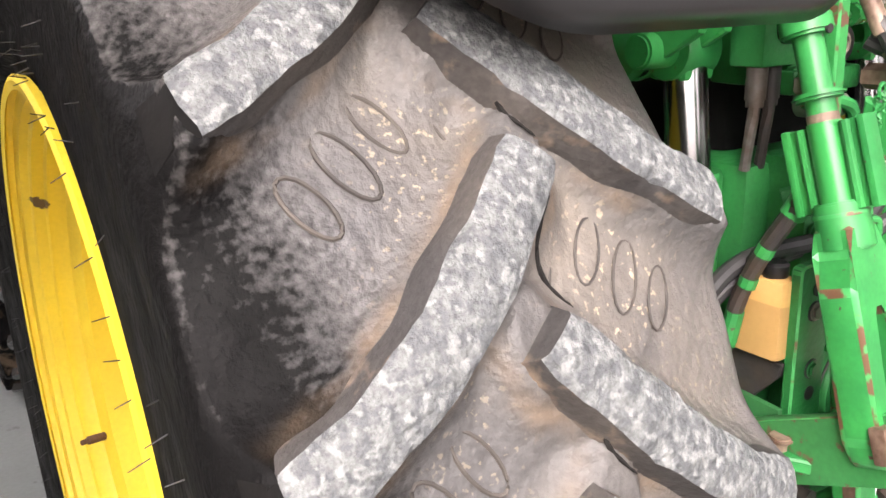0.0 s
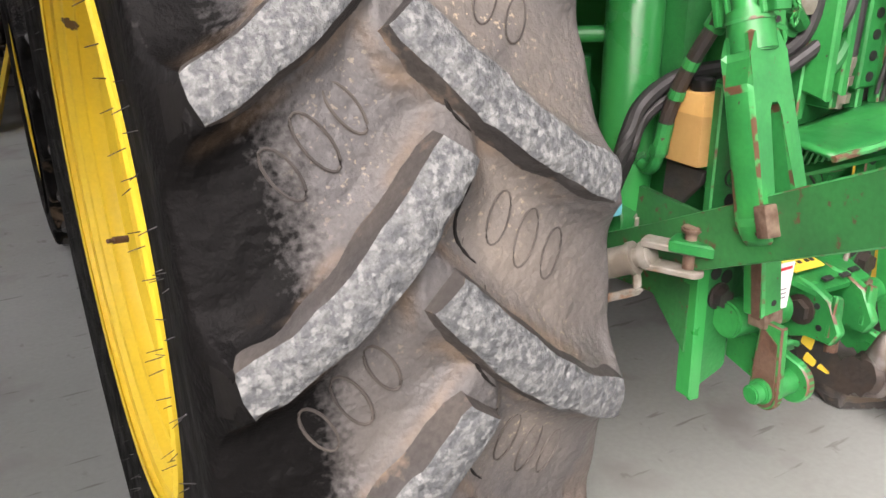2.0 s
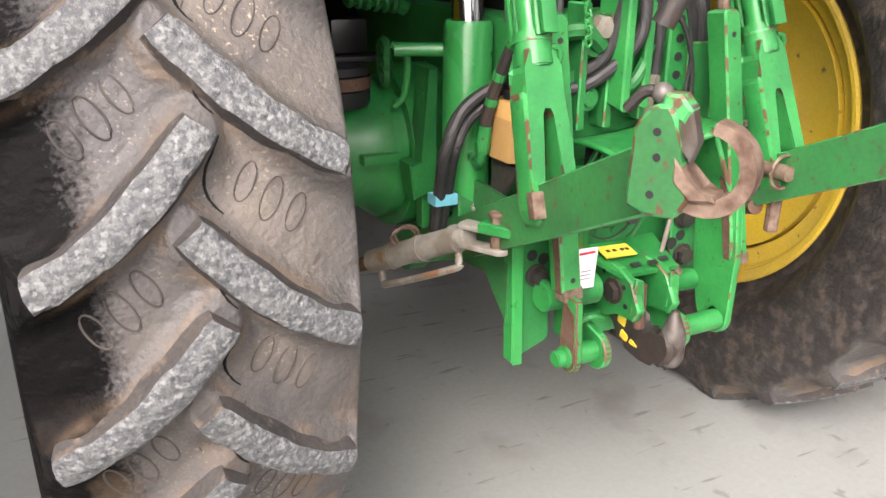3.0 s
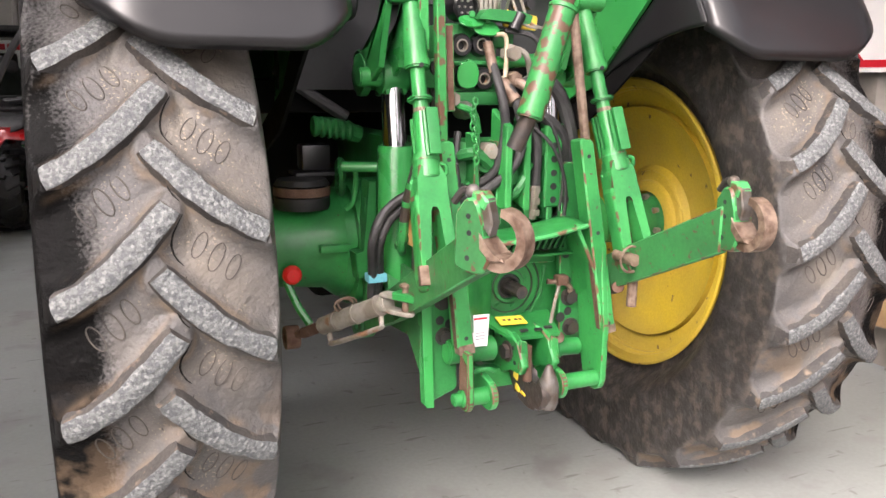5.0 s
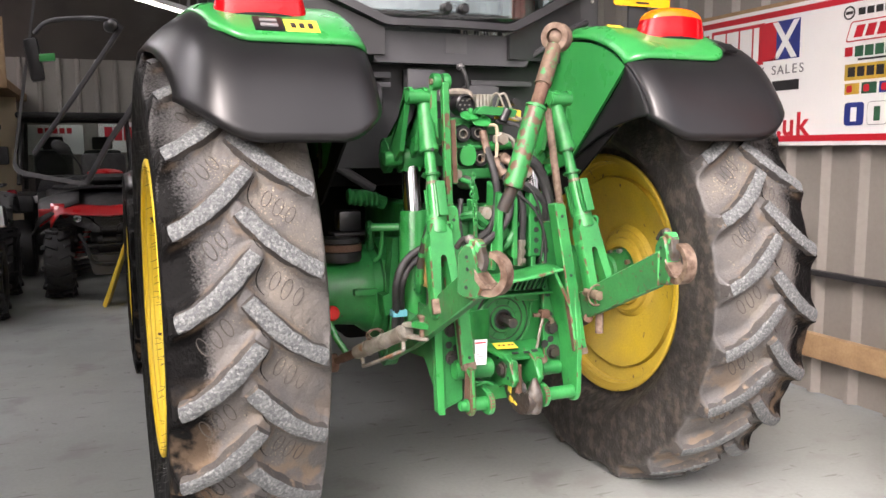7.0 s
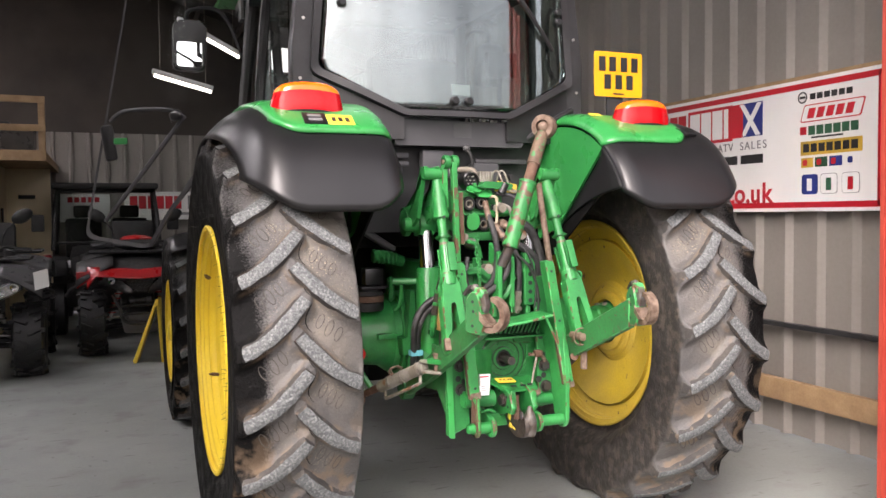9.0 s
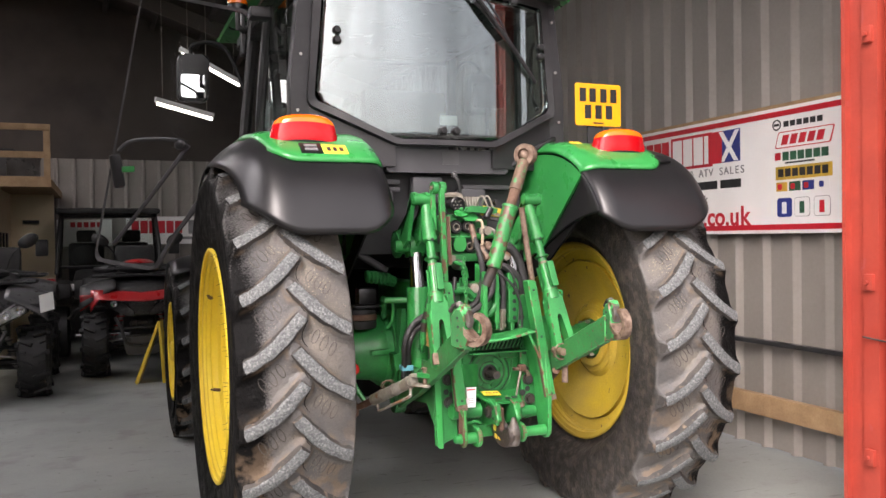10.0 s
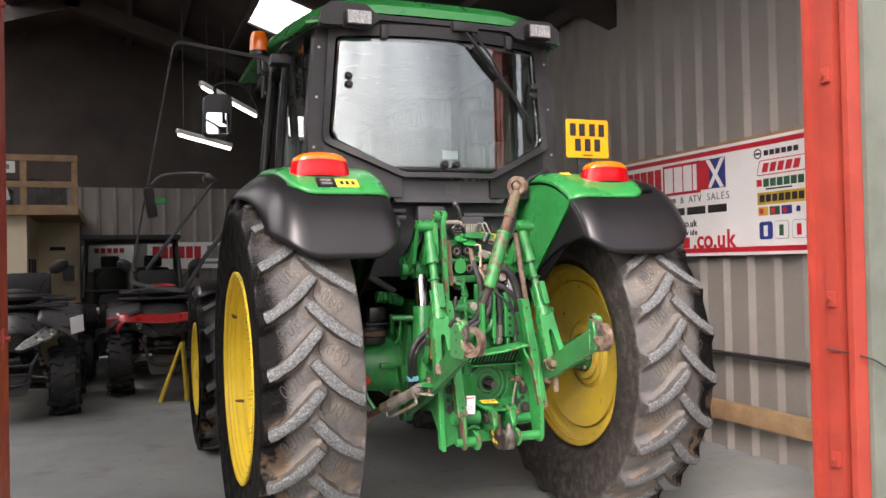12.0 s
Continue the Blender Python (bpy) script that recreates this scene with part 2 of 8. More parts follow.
scuffed(CONCRETE)
APRON = material("outdoor_concrete", (0.19, 0.185, 0.175), 0.8, color2=(0.14, 0.135, 0.125), scale=0.7, fine=40, fine_amt=0.25, bump=0.2, bump_scale=40)
SHEET = material("grey_steel_cladding", (0.265, 0.243, 0.222), 0.4, color2=(0.225, 0.205, 0.187), scale=1.5, mix=(0.35, 0.65), fine=40, fine_amt=0.1, bump=0.03)
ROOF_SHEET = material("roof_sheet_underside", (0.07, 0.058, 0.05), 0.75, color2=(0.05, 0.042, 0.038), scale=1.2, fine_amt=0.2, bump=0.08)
RED_STEEL = material("red_oxide_paint", (0.34, 0.046, 0.028), 0.42, color2=(0.29, 0.038, 0.024), scale=5, fine=60, fine_amt=0.08, bump=0.05,
                     wear=(0.30, 0.05, 0.04), wear_scale=13, wear_at=(0.68, 0.72))
WOOD = material("planed_timber", (0.40, 0.265, 0.145), 0.6, color2=(0.30, 0.19, 0.10), scale=9, mix=(0.35, 0.65), fine=80, fine_amt=0.2, bump=0.1)
CREAM = material("cream_board", (0.84, 0.73, 0.53), 0.6, color2=(0.80, 0.68, 0.48), scale=2, bump=0.03)
WHITE = material("white_board", (0.78, 0.78, 0.77), 0.4, color2=(0.74, 0.74, 0.73), scale=2, fine_amt=0.03, bump=0.01)
SIGN_RED = material("sign_red", (0.52, 0.012, 0.025), 0.4, color2=(0.47, 0.011, 0.022), scale=3, fine_amt=0.03, bump=0.01)
SIGN_BLACK = material("sign_black", (0.02, 0.02, 0.022), 0.4, bump=0.01)
SIGN_GREY = material("sign_grey", (0.25, 0.25, 0.26), 0.4, bump=0.01)
SIGN_BLUE = material("sign_blue", (0.02, 0.035, 0.22), 0.4, bump=0.01)
LABEL_YELLOW = material("label_yellow", (0.82, 0.58, 0.06), 0.35, color2=(0.78, 0.55, 0.06), fine_amt=0.04, bump=0.01)
PLATE_YELLOW = material("plate_yellow", (0.84, 0.38, 0.008), 0.3, color2=(0.81, 0.36, 0.008), fine_amt=0.02, bump=0.01)
RED_PLASTIC = material("red_bodywork", (0.42, 0.012, 0.015), 0.25, color2=(0.38, 0.01, 0.013), scale=5, fine_amt=0.05, bump=0.02, coat=0.4)
GREY_PLASTIC = material("grey_bodywork", (0.072, 0.072, 0.074), 0.26, color2=(0.055, 0.055, 0.057), scale=6, fine_amt=0.08, bump=0.04)
ATV_BLACK = material("atv_black", (0.012, 0.012, 0.013), 0.5, color2=(0.02, 0.02, 0.02), scale=10, bump=0.05)
HEADLAMP = material("headlamp_lens", (0.72, 0.73, 0.74), 0.15, color2=(0.45, 0.46, 0.47), scale=40, bump=0.15, coat=0.6)
DARK_LENS = material("smoked_lamp", (0.10, 0.10, 0.105), 0.12, 0.2, color2=(0.06, 0.06, 0.065), scale=30, bump=0.1, coat=0.6)
GLASS = glass_material("cab_glass")
DOOR_GLASS = glass_material("door_glass", (0.94, 0.97, 0.96), ior=1.07)
REAR_GLASS = glass_material("coated_rear_glass", (0.62, 0.76, 0.74), 0.0, 0.55, 1.85)
REAR_GLASS.node_tree.nodes["Principled BSDF"].inputs["Specular Tint"].default_value = (0.62, 0.95, 1.0, 1)
REAR_GLASS.node_tree.nodes["Principled BSDF"].inputs["Specular Tint"].default_value = (0.84, 0.95, 1.0, 1)
RED_LENS = material("red_lens", (0.50, 0.004, 0.008), 0.14, color2=(0.42, 0.003, 0.006), scale=6, fine=60, fine_amt=0.1, bump=0.05, coat=0.25, rough2=0.16)
ORANGE_LENS = material("orange_lens", (0.85, 0.17, 0.008), 0.12, color2=(0.8, 0.14, 0.006), scale=6, fine=60, fine_amt=0.1, bump=0.05, coat=0.6, rough2=0.16)
LAMP_WHITE = material("lamp_glass", (0.36, 0.36, 0.355), 0.15, 0.3, color2=(0.28, 0.28, 0.275), scale=30, fine_amt=0.05, bump=0.1, bump_scale=90, coat=0.6)
MIRROR = material("mirror_silver", (0.85, 0.87, 0.87), 0.02, 1.0, color2=(0.85, 0.87, 0.87), fine_amt=0.0, bump=0.0, rough2=0.03)
DARK_CAST = material("dark_cast_iron", (0.040, 0.038, 0.037), 0.42, 0.35, color2=(0.060, 0.046, 0.038), scale=20, bump=0.2, bump_scale=100)
DULL_BLACK = material("dull_black_hose", (0.05, 0.05, 0.052), 0.6, bump=0.05)
SIGN_TEAL = material("pale_blue_plastic", (0.12, 0.42, 0.50), 0.5, bump=0.02)
BOTTLE = material("yellowed_plastic", (0.60, 0.37, 0.13), 0.4, color2=(0.50, 0.29, 0.09), scale=9, mix=(0.4, 0.65), fine_amt=0.08, bump=0.05)
BOTTLE_FULL = material("yellowed_plastic_with_fluid", (0.44, 0.27, 0.10), 0.4, color2=(0.38, 0.225, 0.075), scale=9, mix=(0.4, 0.65), fine_amt=0.08, bump=0.05)
SHANK_RUST = material("rusty_shank", (0.15, 0.095, 0.062), 0.55, 0.15, color2=(0.095, 0.058, 0.038), scale=30, fine_amt=0.25, bump=0.2, bump_scale=90,
                      wear=(0.026, 0.17, 0.05), wear_scale=38, wear_at=(0.58, 0.62))
BEIGE = material("beige_lever", (0.42, 0.36, 0.26), 0.5, color2=(0.34, 0.28, 0.19), scale=20, bump=0.05)
RED_CAP = material("red_plastic", (0.75, 0.02, 0.015), 0.4, color2=(0.7, 0.018, 0.014), bump=0.02)
SIGN_GREENISH = material("sign_green", (0.02, 0.10, 0.05), 0.4, bump=0.01)
SIGN_OCHRE = material("sign_ochre", (0.62, 0.40, 0.05), 0.4, bump=0.01)


# ---- mesh helpers ----
ROOTS = {}


def empty(name, at=(0, 0, 0)):
    ob = new(name)
    ob.location = at
    ob.empty_display_size = 0.1
    ROOTS[ob.name] = Vector(at)
    return ob


def finish(bm, mats, angle=35):
    me = bpy.data.meshes.new("mesh")
    bmesh.ops.recalc_face_normals(bm, faces=bm.faces)
    bm.to_mesh(me)
    bm.free()
    for mt in mats if isinstance(mats, (list, tuple)) else [mats]:
        me.materials.append(mt)
    me.polygons.foreach_set("use_smooth", [True] * len(me.polygons))
    me.set_sharp_from_angle(angle=radians(angle))
    return me


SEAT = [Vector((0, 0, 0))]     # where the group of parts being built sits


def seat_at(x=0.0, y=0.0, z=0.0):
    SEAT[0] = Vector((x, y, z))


def part(name, bm, mats, parent, label="", angle=35):
    """Links a bmesh as one mesh object under a thing or under a part."""
    if not isinstance(bm, bpy.types.Mesh):
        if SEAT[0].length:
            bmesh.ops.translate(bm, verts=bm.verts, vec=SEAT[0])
        bm = finish(bm, mats, angle)
    ob = new(name, bm)
    if parent:
        ob.parent = parent
        if parent.name in ROOTS:
            ob.matrix_parent_inverse = Matrix.Translation(-ROOTS[parent.name])
    if label:
        ob["label"] = label
    return ob


def solo(name, bm, mats, label, category, group="", kind="", angle=35):
    return tagged(part(name, bm, mats, None, "", angle), label, category, group, kind)


def box(bm, size, at=(0, 0, 0), rot=None, bevel=0.0, mat=0):
    m = Matrix.Translation(at) @ (rot.to_4x4() if rot else Matrix.Identity(4)) @ Matrix.Diagonal((*size, 1))
    r = bmesh.ops.create_cube(bm, size=1.0, matrix=m)
    fs = {f for v in r["verts"] for f in v.link_faces}
    for f in fs:
        f.material_index = mat
    if bevel:
        es = {e for v in r["verts"] for e in v.link_edges}
        bmesh.ops.bevel(bm, geom=list(es), offset=bevel, segments=2, affect="EDGES", profile=0.6)
    return bm


def aim(a, b):
    """The turn that lays z along the way from a to b."""
    return (Vector(b) - Vector(a)).to_track_quat("Z", "Y")


def rod(bm, a, b, r1, r2=None, seg=14, mat=0, bevel=0.0):
    a, b = Vector(a), Vector(b)
    m = Matrix.Translation((a + b) / 2) @ aim(a, b).to_matrix().to_4x4()
    r = bmesh.ops.create_cone(bm, cap_ends=True, segments=seg, radius1=r1, radius2=r1 if r2 is None else r2, depth=(b - a).length, matrix=m)
    fs = {f for v in r["verts"] for f in v.link_faces}
    for f in fs:
        f.material_index = mat
    if bevel:
        es = {e for v in r["verts"] for e in v.link_edges if any(len(f.verts) > 4 for f in e.link_faces)}
        bmesh.ops.bevel(bm, geom=list(es), offset=bevel, segments=2, affect="EDGES")
    return bm


def ball(bm, at, r, scale=(1, 1, 1), seg=14, mat=0):
    m = Matrix.Translation(at) @ Matrix.Diagonal((*scale, 1))
    q = bmesh.ops.create_uvsphere(bm, u_segments=seg, v_segments=max(6, seg // 2), radius=r, matrix=m)
    for f in {f for v in q["verts"] for f in v.link_faces}:
        f.material_index = mat
    return bm


def smooth_path(pts, n=6):
    """Points of a Catmull-Rom curve through pts."""
    p = [Vector(q) for q in pts]
    p = [2 * p[0] - p[1]] + p + [2 * p[-1] - p[-2]]
    out = []
    for i in range(1, len(p) - 2):
        for k in range(n):
            t = k / n
            a, b, c, d = p[i - 1], p[i], p[i + 1], p[i + 2]
            out.append(0.5 * (2 * b + (c - a) * t + (2 * a - 5 * b + 4 * c - d) * t * t + (3 * b - a - 3 * c + d) * t ** 3))
    out.append(p[-2])
    return out


def tube(bm, pts, r, seg=10, n=6, closed=False, mat=0):
    """A round bar or hose along a smooth way through pts."""
    ps = smooth_path(pts, n) if n > 1 else [Vector(q) for q in pts]
    if closed:
        ps = ps[:-1] if (ps[0] - ps[-1]).length < 1e-6 else ps
    rings = []
    up = Vector((0.13, 0.21, 0.97))
    for i, q in enumerate(ps):
        a = ps[i - 1] if (i or closed) else ps[0]
        b = ps[(i + 1) % len(ps)] if (closed or i < len(ps) - 1) else ps[-1]
        d = (b - a).normalized()
        s = d.cross(up).normalized()
        t = s.cross(d).normalized()
        rr = r[i] if isinstance(r, list) else r
        rings.append([bm.verts.new(q + rr * (math.cos(k * math.tau / seg) * s + math.sin(k * math.tau / seg) * t)) for k in range(seg)])
    m = len(rings)
    for i in range(m if closed else m - 1):
        u, v = rings[i], rings[(i + 1) % m]
        for k in range(seg):
            f = bm.faces.new((u[k], u[(k + 1) % seg], v[(k + 1) % seg], v[k]))
            f.material_index = mat
    if not closed:
        bm.faces.new(rings[0][::-1]).material_index = mat
        bm.faces.new(rings[-1]).material_index = mat
    return bm


def slab(bm, outline, thick, at=(0, 0, 0), rot=None, bevel=0.0, mat=0, edge=None, rim=None):
    """A plate: the outline, in its own x and y, pushed thick along z, half to each side; edge and rim are materials of its bevels and sides."""
    m = Matrix.Translation(at) @ (rot.to_4x4() if rot else Matrix.Identity(4))
    lo = [bm.verts.new(m @ Vector((x, y, -thick / 2))) for x, y in outline]
    hi = [bm.verts.new(m @ Vector((x, y, thick / 2))) for x, y in outline]
    fs = [bm.faces.new(lo[::-1]), bm.faces.new(hi)]
    for i in range(len(lo)):
        j = (i + 1) % len(lo)
        fs.append(bm.faces.new((lo[i], lo[j], hi[j], hi[i])))
    for k, f in enumerate(fs):
        f.material_index = mat if k < 2 or rim is None else rim
    if bevel:
        es = {e for f in fs[:2] for e in f.edges} | ({e for f in fs[2:] for e in f.edges} if edge is not None else set())
        r = bmesh.ops.bevel(bm, geom=list(es), offset=bevel, segments=1, affect="EDGES", clamp_overlap=True)
        if edge is not None:
            for f in r["faces"]:
                f.material_index = edge
    return bm


def block(name, outline, thick, at, rot, mat, parent, label="", bevel=0.003):
    """A painted plate whose edges are rust-worn, with a pale green highlight coloured in."""
    return part(name, slab(B(), outline, thick, at, rot, bevel, edge=1), [mat, EDGE_WORN_LIT], parent, label)


def sheet_part(name, corners, thickness, mat, parent, label=""):
    """A thin bent plate through a ring of corners in space."""
    bm = B()
    vs = [bm.verts.new(c) for c in corners]
    f = bm.faces.new(vs)
    f.normal_update()
    n = f.normal.copy()
    r = bmesh.ops.extrude_face_region(bm, geom=[f])
    bmesh.ops.translate(bm, verts=[v for v in r["geom"] if isinstance(v, bmesh.types.BMVert)], vec=n * thickness)
    bmesh.ops.triangulate(bm, faces=[q for q in bm.faces if len(q.verts) > 4])
    return part(name, bm, mat, parent, label)


# plates in the tractor's planes: outline in (y, z) at a given x, or in (x, z) at a given y
SIDE = Matrix(((0, 0, 1), (1, 0, 0), (0, 1, 0)))
FACE = Matrix(((1, 0, 0), (0, 0, -1), (0, 1, 0)))


def lathe(bm, profile, seg=48, axis="x", at=(0, 0, 0), mat=0, closed=False):
    """Turns a profile of (along, radius) round an axis."""
    at = Vector(at)
    rings = []
    for a, r in profile:
        ring = []
        for k in range(seg):
            c, s = math.cos(k * math.tau / seg) * r, math.sin(k * math.tau / seg) * r
            p = Vector((a, c, s)) if axis == "x" else Vector((c, a, s)) if axis == "y" else Vector((c, s, a))
            ring.append(bm.verts.new(at + p))
        rings.append(ring)
    pairs = list(zip(rings, rings[1:])) + ([(rings[-1], rings[0])] if closed else [])
    for u, v in pairs:
        for k in range(seg):
            f = bm.faces.new((u[k], u[(k + 1) % seg], v[(k + 1) % seg], v[k]))
            f.material_index = mat
    return bm


def arc_pts(cx, cy, r, a0, a1, n=8):
    return [(cx + r * math.cos(radians(a0 + (a1 - a0) * k / n)), cy + r * math.sin(radians(a0 + (a1 - a0) * k / n))) for k in range(n + 1)]


def B():
    return bmesh.new()


# ---- the shed ----
WX, WY0, WY1, WW, EAVE = 2.40, -1.06, 9.6, -6.6, 3.66


def cladding(run, height, rib=0.036, pitch=0.24, z0=0.02):
    """Box-profile steel sheet: a wide pan, a raised rib, and a small stiffening rib between; runs along x, ribs towards -y."""
    bm = B()
    prof = []
    s = 0.0
    while s < run:
        prof += [(s, 0), (s + 0.155, 0), (s + 0.187, -rib), (s + 0.212, -rib), (s + 0.222, 0)]
        s += pitch
    prof = [(x, y) for x, y in prof if x < run - 0.002] + [(run, 0)]
    cols = [(bm.verts.new((x, y, z0)), bm.verts.new((x, y, height))) for x, y in prof]
    for a, b in zip(cols, cols[1:]):
        bm.faces.new((a[0], b[0], b[1], a[1]))
    r = bmesh.ops.extrude_face_region(bm, geom=list(bm.faces))
    bmesh.ops.translate(bm, verts=[v for v in r["geom"] if isinstance(v, bmesh.types.BMVert)], vec=(0, 0.05, 0))
    return bm


def place(ob, m):
    ob.matrix_basis = m
    return ob


solo("floor", box(B(), (WX - WW + 0.3, WY1 - WY0 + 0.3, 0.2), ((WX + WW) / 2, (WY1 + WY0) / 2, -0.1)), CONCRETE,
     "grey painted concrete floor with scuffs and tyre marks", "floor", kind="structure")
bm = B()
bmesh.ops.create_grid(bm, x_segments=8, y_segments=8, size=1500, matrix=Matrix.Translation((0, -200, -0.215)))
solo("ground", bm, APRON, "pale concrete yard in front of the shed", "ground", kind="structure")
solo("pavement", box(B(), (40, 24, 0.16), (0, WY0 - 12.16, -0.085)), APRON, "worn concrete apron before the open shed door", "pavement", kind="structure")
w = solo("wall_east", cladding(WY1 - WY0, EAVE + 0.1), SHEET, "grey box-profile steel cladding on the shed side", "wall", kind="structure", angle=20)
place(w, Matrix(((0, 1, 0, WX), (1, 0, 0, WY0), (0, 0, 1, 0), (0, 0, 0, 1))))
w = solo("wall_north", cladding(WX - WW, 2.62), SHEET, "grey box-profile steel cladding at the back of the shed", "wall", kind="structure", angle=20)
place(w, Matrix.Translation((WW, WY1, 0)))
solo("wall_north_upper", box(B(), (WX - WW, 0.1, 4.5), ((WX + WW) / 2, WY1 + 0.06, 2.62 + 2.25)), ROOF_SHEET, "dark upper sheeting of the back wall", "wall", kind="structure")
w = solo("wall_west", cladding(WY1 - WY0, EAVE + 0.1), SHEET, "grey box-profile steel cladding on the far side", "wall", kind="structure", angle=20)
place(w, Matrix(((0, -1, 0, WW), (1, 0, 0, WY0), (0, 0, 1, 0), (0, 0, 0, 1))))

# unseen wall added behind the camera to hold back low skylight
solo("yard_wall", box(B(), (60, 0.3, 1.3), (0, -17.0, 0.45)), material("dull_light_stop", (0.12, 0.125, 0.11), 0.8, color2=(0.09, 0.095, 0.08), scale=1.0),
     "plain dull wall added out of view to cut low skylight", "wall", kind="structure")
# front wall either side of the opening, and above it
OPEN_L, OPEN_R, HEAD = -1.91, 1.49, 3.72
for nm, x0, x1 in (("wall_south", OPEN_R + 0.085, WX + 0.1), ("wall_south_west", WW, OPEN_L - 0.085)):
    w = solo(nm, cladding(x1 - x0, HEAD), material("weathered_outer_cladding", (0.15, 0.17, 0.14), 0.5, color2=(0.11, 0.125, 0.10), scale=3, fine_amt=0.15),
             "weathered grey-green cladding beside the doorway", "wall", kind="structure", angle=20)
    place(w, Matrix.Translation((x0, WY0 - 0.255, 0)))
solo("wall_south_upper", box(B(), (WX - WW + 0.3, 0.12, 3.4), ((WX + WW) / 2, WY0 - 0.02, HEAD + 1.7)), SHEET, "sheeting above the shed door", "wall", kind="structure")

# roof: two slopes with purlins and a translucent sheet
RIDGE_X, RIDGE_Z = -2.1, 5.2
bm = B()
for x0, z0, x1, z1 in ((WX + 0.2, EAVE - 0.05, RIDGE_X, RIDGE_Z), (WW - 0.2, EAVE - 0.05, RIDGE_X, RIDGE_Z)):
    d = Vector((x1 - x0, 0, z1 - z0))
    n_up = Vector((-d.z, 0, d.x)).normalized()
    if n_up.z < 0:
        n_up = -n_up
    # sheet, leaving a strip open for the rooflight on the near slope
    east = x0 > 0
    spans = [(WY0 - 0.1, 4.5), (6.6, WY1 + 0.2)] if east else [(WY0 - 0.1, WY1 + 0.2)]
    strips = [(y0, y1, 0.0, 1.0) for y0, y1 in spans] + ([(4.5, 6.6, 0.0, 0.435), (4.5, 6.6, 0.555, 1.0)] if east else [])
    for y0, y1, u0, u1 in strips:
        a, b = Vector((x0, 0, z0)) + d * u0, Vector((x0, 0, z0)) + d * u1
        vs = [Vector((p.x, y, p.z)) + n_up * h for h in (0.0, 0.06) for p, y in ((a, y0), (b, y0), (b, y1), (a, y1))]
        v = [bm.verts.new(q) for q in vs]
        for f in ((0, 3, 2, 1), (4, 5, 6, 7), (0, 1, 5, 4), (1, 2, 6, 5), (2, 3, 7, 6), (3, 0, 4, 7)):
            bm.faces.new([v[i] for i in f])
    for u in (0.06, 0.2, 0.32, 0.43, 0.56, 0.7, 0.84):
        p = Vector((x0, 0, z0)) + d * u - n_up * 0.075
        box(bm, (0.06, WY1 - WY0, 0.14), (p.x, (WY0 + WY1) / 2, p.z), Matrix.Rotation(-math.atan2(d.z, d.x), 3, "Y"))
    for y in (1.9, 4.3, 7.9):
        p = Vector((x0, 0, z0)) + d * 0.5 - n_up * 0.22
        box(bm, (d.length, 0.14, 0.2), (p.x, y, p.z), Matrix.Rotation(-math.atan2(d.z, d.x), 3, "Y"))
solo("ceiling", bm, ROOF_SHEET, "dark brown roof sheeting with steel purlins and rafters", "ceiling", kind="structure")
# daylight through the sheet is put in as its own emission
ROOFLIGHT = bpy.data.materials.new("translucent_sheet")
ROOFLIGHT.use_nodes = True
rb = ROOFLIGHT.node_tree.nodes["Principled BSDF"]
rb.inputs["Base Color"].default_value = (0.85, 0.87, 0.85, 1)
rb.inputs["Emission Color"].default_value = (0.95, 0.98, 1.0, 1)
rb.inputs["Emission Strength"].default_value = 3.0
# stronger glow for the added fill panels
FILL_GLOW = glow_material("fill_glow_sheet", (0.95, 0.97, 1.0), 8.5)
d = Vector((RIDGE_X - WX - 0.2, 0, RIDGE_Z - EAVE + 0.05))
c = Vector((WX + 0.2, 5.55, EAVE - 0.05)) + d * 0.495
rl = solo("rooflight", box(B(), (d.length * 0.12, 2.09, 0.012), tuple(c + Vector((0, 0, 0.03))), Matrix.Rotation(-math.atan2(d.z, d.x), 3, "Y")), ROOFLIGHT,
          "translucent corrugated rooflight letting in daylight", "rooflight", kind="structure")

for k in range(7):
    part("rooflight_rib", box(B(), (d.length * 0.118, 0.018, 0.02), tuple(c + Vector((0, -0.9 + 0.3 * k, 0.008))), Matrix.Rotation(-math.atan2(d.z, d.x), 3, "Y")), WHITE, rl)

# unseen panels added on the far slope to brighten the interior
for y in (1.0, 4.5, 7.6):
    dw = Vector((RIDGE_X - WW + 0.2, 0, RIDGE_Z - EAVE + 0.05))
    c = Vector((WW - 0.2, y, EAVE - 0.05)) + dw * 0.5
    solo("fill_rooflight", box(B(), (dw.length * 0.6, 0.95, 0.012), tuple(c - Vector((0, 0, 0.03))), Matrix.Rotation(-math.atan2(dw.z, dw.x), 3, "Y")), FILL_GLOW,
         "added glowing panel on the far roof slope that fills the interior", "rooflight", kind="structure")

# red steel jambs of the door opening


